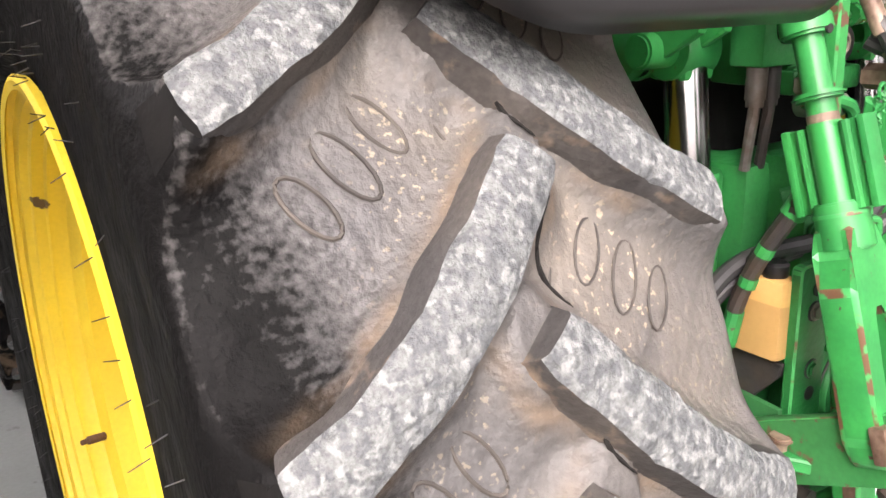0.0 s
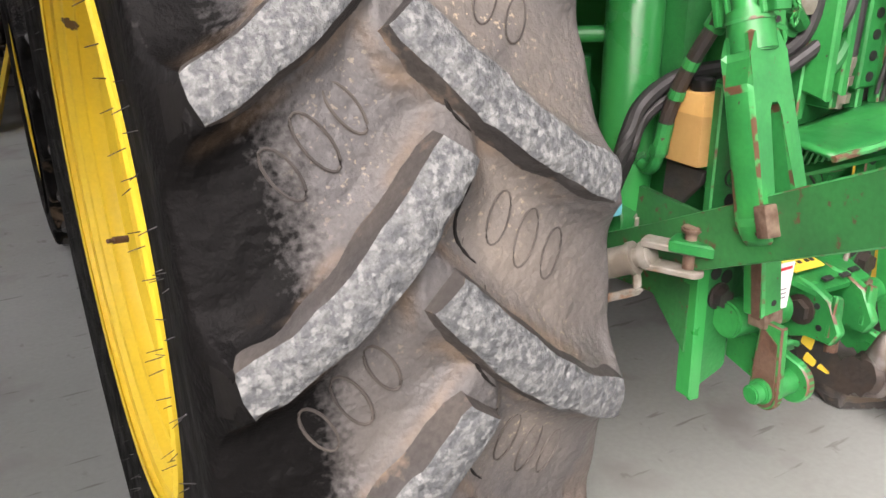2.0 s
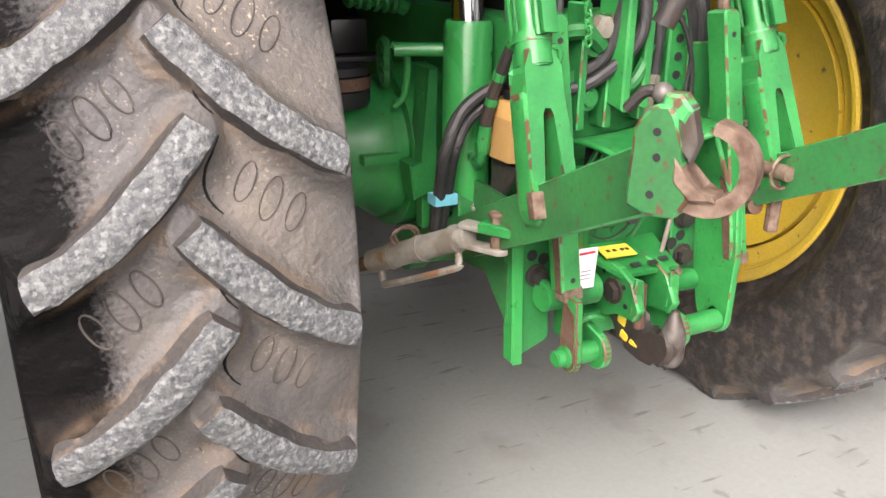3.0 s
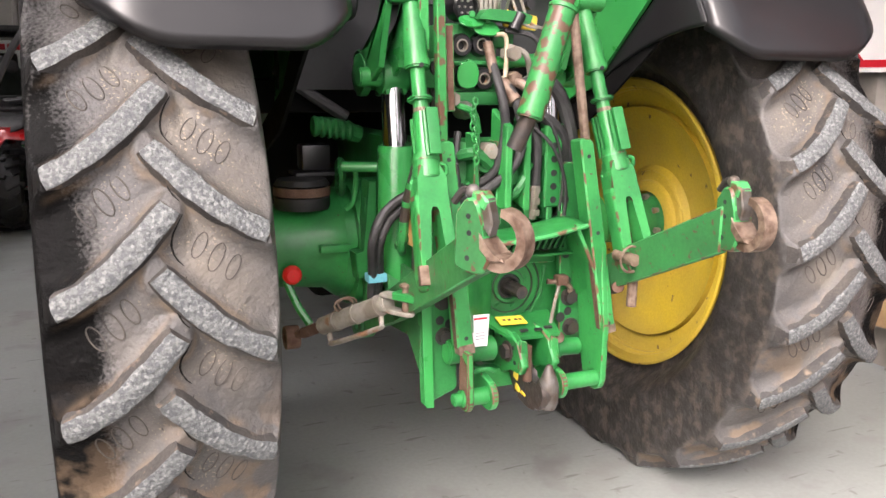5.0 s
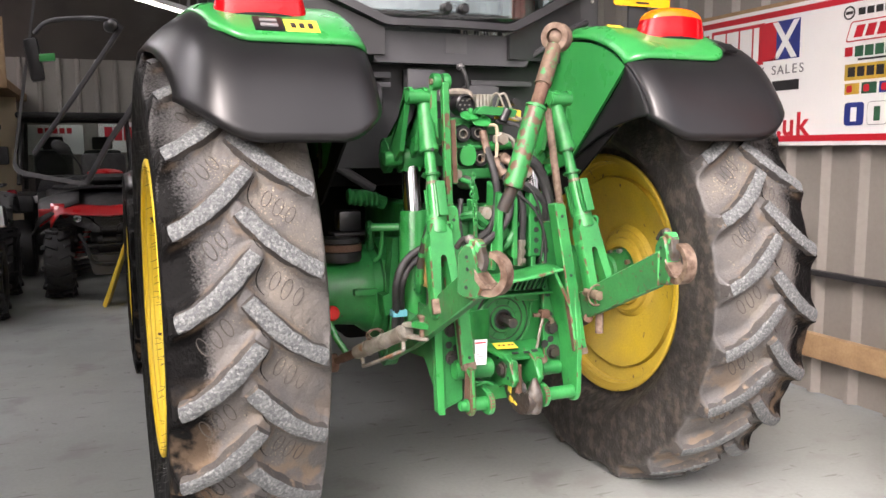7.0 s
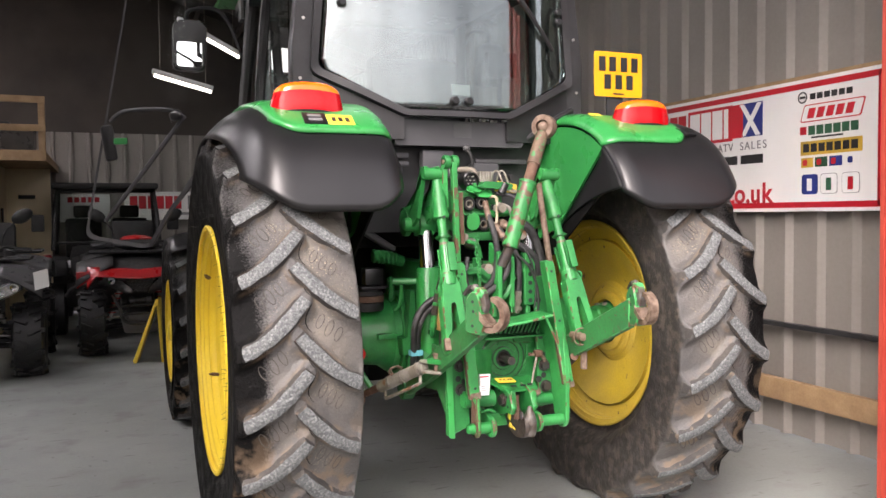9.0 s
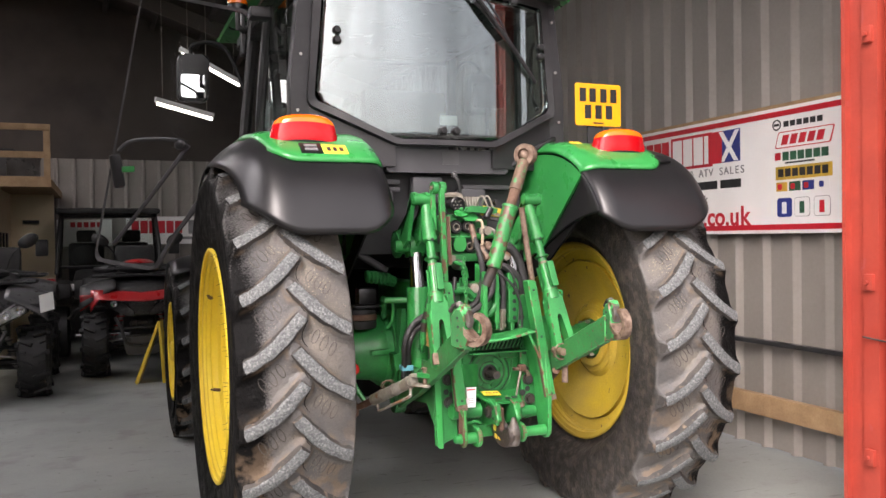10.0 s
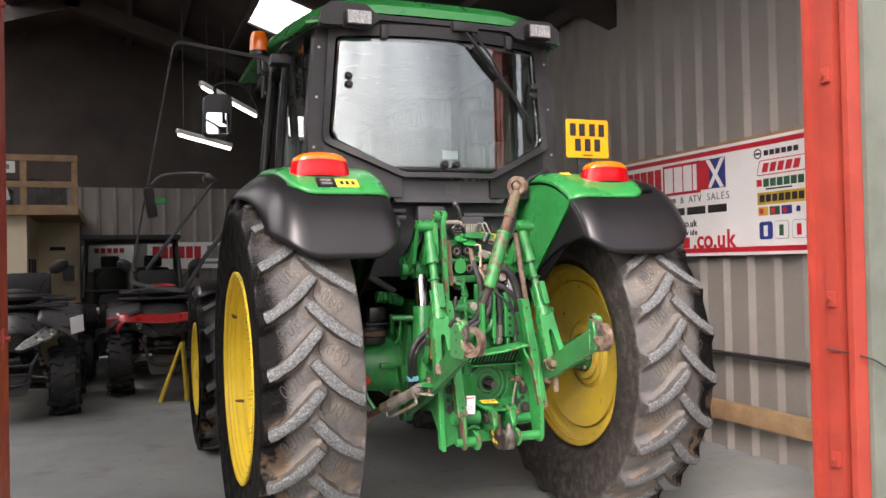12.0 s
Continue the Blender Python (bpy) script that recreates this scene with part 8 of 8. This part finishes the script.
def quad(at, body, label, lens_mat, turn=0.0):
    """A quad bike seen from its front, which faces -y, built at the origin."""
    q = empty("quad_bike", (0, 0, 0))
    ROOTS[q.name] = Vector((0, 0, 0))
    trim = ATV_BLACK
    for sx in (-1, 1):
        for y in (0.0, 1.27):
            t = part("tyre", TYRE_ME, None, q)
            t.location = (sx * 0.44, y, TR)
            for k in range(20):
                b = part("tread_block", BLOCKS[-1 if k % 2 else 1], None, t)
                b.matrix_basis = Matrix.Rotation(k * math.tau / 20, 4, "X")
            r = part("rim", RIM_ME, None, q)
            r.location = (sx * 0.44, y, TR)
            r.scale = (sx, 1, 1)
            part("axle", rod(B(), (sx * 0.10, y, TR), (sx * 0.40, y, TR), 0.022), trim, q)
        # mudguards: arched over the wheels with a drooping front corner
        for y, lift in ((0.02, 0.0), (1.27, 0.03)):
            def guard(u, v, y=y, lift=lift):
                w = 2 * u - 1
                z = 0.975 + lift - 0.06 * v ** 2 - (0.20 * abs(w) ** 3.5) * (0.35 + 0.65 * v)
                return Vector((sx * (0.24 + 0.33 * v), y + 0.43 * w, z))
            thick(part("mudguard", shell(B(), guard, 16, 8), trim if body is RED_PLASTIC else body, q, "", 60), 0.014)

            def flap(u, v, y=y):
                return Vector((sx * (0.44 + 0.13 * v), y - 0.40 + 0.03 * u, 0.86 - 0.16 * u * (0.4 + 0.6 * v)))
            thick(part("mudguard_corner", shell(B(), flap, 6, 4), body if y < 1 and body is RED_PLASTIC else trim, q, "", 60), 0.012)
        # headlamps: slanted lenses rising outwards
        out = [(0.06, 0.665), (0.15, 0.745), (0.34, 0.835), (0.43, 0.84), (0.425, 0.775), (0.21, 0.685), (0.11, 0.655)]
        lean = FACE @ Matrix.Rotation(radians(sx * 22), 3, "Y")
        part("lamp_surround", slab(B(), rounded([(sx * (x * 1.06 - 0.01), 0.75 + (z - 0.75) * 1.28) for x, z in out], 0.02, 3), 0.08, (0, -0.39, 0), lean), trim, q)
        hl = part("headlamp", slab(B(), rounded([(sx * x, z) for x, z in out], 0.012, 3), 0.03, (0, -0.435, 0), lean, bevel=0.006), lens_mat, q, "slanted headlamp")
        for cx, cz in ((0.36, 0.805), (0.26, 0.765)):
            part("reflector", lathe(B(), [(-0.455, 0.012), (-0.462, 0.034), (-0.45, 0.036)], 18, "y", (sx * cx, 0.40 * (cx - 0.1), cz)), CHROME, hl)
        # suspension: two wishbones, coil-over shock, steering rod
        for z in (0.26, 0.44):
            part("wishbone", tube(B(), [(sx * 0.08, -0.16, z + 0.04), (sx * 0.36, 0.0, z), (sx * 0.08, 0.16, z + 0.04)], 0.016, 8, 1), trim, q)
        part("steering_rod", rod(B(), (sx * 0.06, -0.10, 0.40), (sx * 0.35, -0.08, 0.36), 0.009, seg=8), STEEL, q)
        sh = part("shock_absorber", rod(B(), (sx * 0.15, 0.03, 0.74), (sx * 0.29, 0.0, 0.32), 0.020), STEEL, q)
        for k in range(8):
            c = Vector((sx * 0.16, 0.027, 0.70)).lerp(Vector((sx * 0.275, 0.0, 0.37)), k / 7)
            part("coil", lathe(B(), [(-0.006, 0.038), (0.006, 0.038), (0.006, 0.030), (-0.006, 0.030)], 16, "z", c, closed=True), body if body is RED_PLASTIC else trim, sh)
        part("mirror_stalk", tube(B(), [(sx * 0.20, 0.34, 1.14), (sx * 0.24, 0.33, 1.26), (sx * 0.33, 0.33, 1.36)], 0.008, 6), trim, q)
        bm = ball(B(), (0, 0, 0), 0.085, (1.15, 0.4, 0.72))
        bmesh.ops.transform(bm, matrix=Matrix.Translation((sx * 0.38, 0.32, 1.40)) @ Matrix.Rotation(radians(-sx * 30), 4, "Y"), verts=bm.verts)
        part("mirror", bm, trim, q)
        gp = part("grip", rod(B(), (sx * 0.30, 0.37, 1.10), (sx * 0.44, 0.42, 1.09), 0.019, seg=10), trim, q)
        part("brake_lever", tube(B(), [(sx * 0.24, 0.30, 1.10), (sx * 0.32, 0.29, 1.095), (sx * 0.43, 0.34, 1.085)], 0.008, 6), GREY_PLASTIC, gp)

    def cowl(u, v):
        """The nose: from the grille's top back over the tank, falling to the sides."""
        x = (u - 0.5) * 2
        return Vector((x * (0.27 + 0.18 * min(1.0, v * 1.6)), -0.38 + 0.80 * v + 0.16 * x * x * (1 - v), 0.80 + 0.20 * math.sin(min(1.0, v * 1.25) * math.pi / 2) - 0.07 * abs(x) ** 2.2))
    thick(part("bonnet", shell(B(), cowl, 18, 12), trim if body is RED_PLASTIC else body, q, "", 60), 0.02)
    if body is RED_PLASTIC:
        # wide red lip over the lamps, drooping at its ends
        def lip(u, v):
            x = (u - 0.5) * 2
            return Vector((x * 0.47, -0.50 + 0.06 * abs(x) ** 2 + 0.10 * v, 0.865 - 0.085 * (1 - v) + 0.035 * abs(x) - 0.12 * max(0.0, abs(x) - 0.86) / 0.14 * (1 - v)))
        thick(part("nose_band", shell(B(), lip, 24, 5), body, q, "glossy red nose band", 60), 0.012)
    grille = part("grille", slab(B(), rounded([(-0.13, 0.80), (0.13, 0.80), (0.10, 0.64), (-0.10, 0.64)], 0.02, 3), 0.04, (0, -0.36, 0), FACE), trim, q)
    for r_ in range(4):
        for c_ in range(6):
            part("mesh_cell", lathe(B(), [(-0.388, 0.018), (-0.38, 0.018), (-0.38, 0.014), (-0.388, 0.014)], 6, "y", (-0.095 + 0.036 * c_ + 0.018 * (r_ % 2), 0, 0.67 + 0.034 * r_), closed=True), GREY_PLASTIC, grille)
    part("bumper", tube(B(), [(-0.25, -0.36, 0.62), (-0.20, -0.43, 0.52), (-0.13, -0.44, 0.36), (0.13, -0.44, 0.36), (0.20, -0.43, 0.52), (0.25, -0.36, 0.62)], 0.018, 8), trim, q)
    for z, w in ((0.52, 0.20), (0.44, 0.16)):
        part("bumper_bar", rod(B(), (-w, -0.435, z), (w, -0.435, z), 0.012), trim, q)
    part("skid_plate", slab(B(), rounded([(-0.15, 0.24), (0.15, 0.24), (0.19, 0.42), (-0.19, 0.42)], 0.03, 3), 0.02, (0, -0.34, 0), FACE), GREY_PLASTIC, q)
    part("winch", lathe(B(), [(-0.10, 0.02), (-0.10, 0.042), (-0.06, 0.045), (-0.055, 0.028), (0.055, 0.028), (0.06, 0.045), (0.10, 0.042), (0.10, 0.02)], 18, "x", (0, -0.37, 0.56)), trim, q)
    part("frame", box(B(), (0.20, 1.3, 0.20), (0, 0.63, 0.42), bevel=0.03), trim, q)
    part("engine", box(B(), (0.34, 0.5, 0.32), (0, 0.6, 0.55), bevel=0.04), trim, q)
    part("tank_cover", ball(B(), (0, 0.45, 0.95), 0.20, (0.9, 1.5, 0.5)), trim, q)

    def cushion(u, v):
        x = (u - 0.5) * 2
        return Vector((x * (0.17 + 0.03 * v), 0.62 + 0.78 * v, 1.0 + 0.05 * v - 0.05 * math.sin(v * math.pi) - 0.09 * abs(x) ** 3))
    thick(part("seat", shell(B(), cushion, 12, 12), trim, q, "", 60), 0.06)
    part("back_rest", box(B(), (0.46, 0.12, 0.30), (0, 1.42, 1.19), Matrix.Rotation(radians(-8), 3, "X"), bevel=0.055), trim, q)
    part("handlebar", tube(B(), [(-0.40, 0.40, 1.095), (-0.20, 0.35, 1.12), (0, 0.32, 1.06), (0.20, 0.35, 1.12), (0.40, 0.40, 1.095)], 0.013, 8), trim, q)
    part("dash_pod", ball(B(), (0, 0.27, 1.15), 0.14, (1.2, 0.7, 0.32)), body if body is RED_PLASTIC else trim, q)
    part("dash_shroud", ball(B(), (0, 0.25, 1.10), 0.14, (1.7, 0.85, 0.45)), trim, q)
    for y0, z, d in ((-0.06, 1.03, 0.34), (1.35, 1.04, 0.40)):
        rack = part("rack", tube(B(), [Vector(p) for p in ((-0.46, y0, z), (0.46, y0, z), (0.46, y0 + d, z), (-0.46, y0 + d, z))], 0.014, 6, 1, closed=True), trim, q)
        part("rack_deck", box(B(), (0.86, d - 0.06, 0.016), (0, y0 + d / 2, z - 0.012), bevel=0.004), trim, rack)
        for k in range(7):
            part("rack_bar", rod(B(), (-0.36 + 0.12 * k, y0, z + 0.004), (-0.36 + 0.12 * k, y0 + d, z + 0.004), 0.009, seg=8), trim, rack)
    tagged(q, label, "quad bike", "quad bikes")
    q.matrix_basis = Matrix.Translation(at) @ Matrix.Rotation(radians(turn), 4, "Z")
    return q


quad((-2.50, 4.55, 0), GREY_PLASTIC, "dark grey quad bike with clear headlamps on knobbly tyres", HEADLAMP)
quad((-1.125, 5.48, 0), RED_PLASTIC, "red quad bike with smoked lamps and knobbly tyres", DARK_LENS)
# price card hanging on the grey quad
solo("price_card", slab(B(), [(-0.05, -0.09), (0.06, -0.06), (0.05, 0.09), (-0.06, 0.06)], 0.003, (-1.93, 4.10, 0.87), FACE), WHITE, "white price card hung on a quad bike handlebar", "card")


# side-by-side utility vehicle behind the quads
def utv(x0, y0, label):
    u = empty("utility_vehicle", (x0, y0, 0))

    def P(x, y, z):
        return (x0 + x, y0 + y, z)
    for sx in (-1, 1):
        for y in (0.0, 1.9):
            t = part("tyre", TYRE_ME, None, u)
            t.matrix_parent_inverse = Matrix.Identity(4)
            t.location = (sx * 0.58, y, 0.325)
        part("roof_post", tube(B(), [P(sx * 0.60, 0.25, 1.0), P(sx * 0.58, 0.42, 1.40), P(sx * 0.55, 0.6, 1.74)], 0.026, 8), ATV_BLACK, u)
        part("roof_post", tube(B(), [P(sx * 0.62, 1.5, 0.9), P(sx * 0.58, 1.45, 1.72)], 0.026, 8, 1), ATV_BLACK, u)
        part("headlamp", box(B(), (0.20, 0.05, 0.09), P(sx * 0.42, -0.28, 0.86), bevel=0.02), LAMP_WHITE, u)
        wg = part("wing", box(B(), (0.26, 0.85, 0.20), P(sx * 0.55, 0.05, 0.82), bevel=0.07), ATV_BLACK, u)
        part("wing_corner", box(B(), (0.10, 0.10, 0.10), P(sx * 0.63, -0.32, 0.92), bevel=0.03), RED_PLASTIC, wg)
        part("seat", box(B(), (0.44, 0.14, 0.55), P(sx * 0.28, 1.25, 1.10), bevel=0.05), ATV_BLACK, u)
        part("head_rest", box(B(), (0.24, 0.10, 0.16), P(sx * 0.28, 1.28, 1.46), bevel=0.03), ATV_BLACK, u)
        part("mirror", box(B(), (0.14, 0.05, 0.2), P(sx * 0.76, 0.35, 1.32), bevel=0.02), ATV_BLACK, u)
    part("bonnet", box(B(), (0.82, 0.75, 0.26), P(0, 0.05, 0.88), Matrix.Rotation(radians(8), 3, "X"), bevel=0.08), ATV_BLACK, u)
    part("chassis", box(B(), (0.9, 2.3, 0.3), P(0, 1.0, 0.5), bevel=0.05), ATV_BLACK, u)
    part("roof", box(B(), (1.22, 1.2, 0.07), P(0, 1.0, 1.77), bevel=0.03), ATV_BLACK, u)
    part("windscreen", box(B(), (1.08, 0.008, 0.62), P(0, 0.45, 1.38), Matrix.Rotation(radians(-18), 3, "X")), GLASS, u)
    part("screen_frame", tube(B(), [Vector(P(*p)) for p in ((-0.56, 0.33, 1.08), (0.56, 0.33, 1.08), (0.55, 0.55, 1.70), (-0.55, 0.55, 1.70))], 0.02, 6, 1, closed=True), ATV_BLACK, u)
    part("steering_wheel", tube(B(), [Vector(P(-0.28 + 0.17 * math.cos(a), 0.72, 1.20 + 0.15 * math.sin(a))) for a in (k * math.tau / 20 for k in range(20))], 0.013, 6, 1, closed=True), ATV_BLACK, u)
    part("bumper", tube(B(), [P(-0.45, -0.35, 0.5), P(-0.3, -0.45, 0.62), P(0.3, -0.45, 0.62), P(0.45, -0.35, 0.5)], 0.025, 8), ATV_BLACK, u)
    return tagged(u, label, "utility vehicle")


utv(-1.40, 7.0, "black and red side-by-side utility vehicle with a roof and windscreen")

# yellow folding floor stand, seen along its ridge
st = empty("floor_stand", (-1.03, 4.86, 0))
SPIN = Matrix.Translation((-1.02, 4.86, 0)) @ Matrix.Rotation(radians(-9), 4, "Z")
for s_, foot in ((-1, -0.17), (1, 0.10)):
    bm = slab(B(), [(foot, 0.0), (foot + 0.022 * -s_, 0.0), (0.062, 0.60), (0.042, 0.60)], 0.28, (0, 0, 0), FACE)
    bmesh.ops.transform(bm, matrix=SPIN, verts=bm.verts)
    pn = part("panel", bm, LABEL_YELLOW, st)
    for y in (-0.125, 0.125):
        bm = rod(B(), (foot, y, 0.012), (0.05, y, 0.60), 0.012, seg=8)
        bmesh.ops.transform(bm, matrix=SPIN, verts=bm.verts)
        part("edge_bar", bm, LABEL_YELLOW, pn)
tagged(st, "yellow folding floor stand on the concrete floor", "floor stand")

# store room with a timber loft at the back left
st = empty("store_room", (-4.2, 7.0, 0))
part("front_wall", box(B(), (2.55, 0.10, 2.03), (-3.875, 7.05, 1.015)), CREAM, st, "cream-painted board wall")
part("side_wall", box(B(), (0.10, 1.55, 2.03), (-2.65, 7.875, 1.015)), CREAM, st)
part("inner_wall", box(B(), (0.62, 0.08, 2.03), (-2.39, 8.60, 1.015)), CREAM, st)
part("switch_plate", box(B(), (0.20, 0.02, 0.05), (-2.36, 8.55, 1.66), bevel=0.004), ATV_BLACK, st)
for k in range(3):
    part("notice", box(B(), (0.015, 0.16, 0.30), (-2.592, 7.25 + 0.36 * k, 1.36), bevel=0.003), ATV_BLACK, st)
part("loft_floor", box(B(), (3.2, 2.9, 0.09), (-3.62, 8.35, 2.08)), WOOD, st, "timber loft floor")
part("loft_fascia", box(B(), (3.2, 0.04, 0.12), (-3.62, 6.89, 2.09)), WOOD, st)
for x in (-2.06, -2.62, -3.3, -4.2, -5.1):
    part("loft_post", box(B(), (0.07, 0.07, 0.62), (x, 6.92, 2.44), bevel=0.004), WOOD, st)
for z in (2.40, 2.72):
    part("loft_rail", box(B(), (3.2, 0.035, 0.075), (-3.62, 6.88, z), bevel=0.003), WOOD, st)
tagged(st, "cream store room with a timber loft and handrail above", "store room", kind="structure")
for x, z, w, h, mt, lb in ((-2.80, 2.60, 0.20, 0.14, WHITE, "white card pinned to the loft rail"), (-2.90, 2.27, 0.26, 0.2, WHITE, "white sheet with a dark picture tied to the loft rail")):
    c = solo("notice_card", box(B(), (w, 0.006, h), (x, 6.845, z), Matrix.Rotation(radians(-18 if z < 2.4 else 0), 3, "Y")), mt, lb, "card")
    part("print_bar", box(B(), (w * 0.4, 0.008, h * 0.4), (x, 6.844, z)), SIGN_GREY, c)
for x, y, sz in ((-2.35, 7.5, (0.34, 0.4, 0.3)), (-3.0, 7.4, (0.4, 0.4, 0.22)), (-2.75, 8.1, (0.5, 0.4, 0.42)), (-3.6, 7.6, (0.5, 0.5, 0.3))):
    bx = solo("storage_box", box(B(), sz, (x, y, 2.125 + sz[2] / 2), bevel=0.008), GREY_PLASTIC, "dark grey storage box on the timber loft", "box", "boxes on the loft")
    part("lid", box(B(), (sz[0] + 0.02, sz[1] + 0.02, 0.03), (x, y, 2.125 + sz[2] + 0.012), bevel=0.006), ATV_BLACK, bx)

# banners on the back wall
b2 = solo("banner", box(B(), (0.75, 0.012, 0.40), (-1.72, WY1 - 0.06, 1.52)), WHITE, "pale banner with a short red word on the back wall", "banner", "banners")
for k in range(5):
    part("name_bar", box(B(), (0.065, 0.016, 0.075), (-1.88 + 0.09 * k, WY1 - 0.062, 1.64)), SIGN_RED, b2)
bn = solo("banner", box(B(), (1.9, 0.012, 0.42), (-0.20, WY1 - 0.06, 1.55)), WHITE, "white banner with red and grey lettering on the back wall", "banner", "banners")
for k in range(6):
    part("name_bar", box(B(), (0.105, 0.016, 0.19), (-1.02 + 0.125 * k, WY1 - 0.062, 1.60)), SIGN_RED, bn)
part("name_block", box(B(), (0.46, 0.016, 0.21), (-0.02, WY1 - 0.062, 1.60)), SIGN_GREY, bn)
part("flag", box(B(), (0.24, 0.016, 0.21), (0.36, WY1 - 0.062, 1.60)), SIGN_BLUE, bn)
part("word_bar", box(B(), (0.6, 0.016, 0.04), (-0.1, WY1 - 0.062, 1.43)), SIGN_GREY, bn)

# hanging strip lights; the third is added out of view and lights the left side
TUBE_GLOW = glow_material("fluorescent_tube", (1.0, 0.96, 0.86), 5.0)
for k, (a, b) in enumerate((((-0.85, 7.0, 3.08), (-0.12, 7.3, 2.95)), ((-0.55, 7.0, 3.72), (0.25, 7.4, 3.42)), ((-3.6, 3.6, 3.7), (-2.5, 3.6, 3.7)))):
    a, b = Vector(a), Vector(b)
    f = empty("strip_light", tuple((a + b) / 2))
    mid = (a + b) / 2
    rot = aim(a, b).to_matrix()
    part("housing", box(B(), (0.05, 0.06, (b - a).length), tuple(mid + Vector((0, 0, 0.05))), rot, bevel=0.008), WHITE, f)
    part("tube", rod(B(), a.lerp(b, 0.03), a.lerp(b, 0.97), 0.018, seg=12), TUBE_GLOW, f, "lit fluorescent tube")
    for t in (0.12, 0.88):
        p = a.lerp(b, t)
        part("hanger", rod(B(), p + Vector((0, 0, 0.08)), (p.x, p.y, 3.615 + (2.6 - p.x if p.x > RIDGE_X else p.x + 6.8) * 0.3383), 0.004, seg=6), DULL_STEEL, f)
    tagged(f, "hanging white strip light with a lit tube", "strip light", "strip lights")
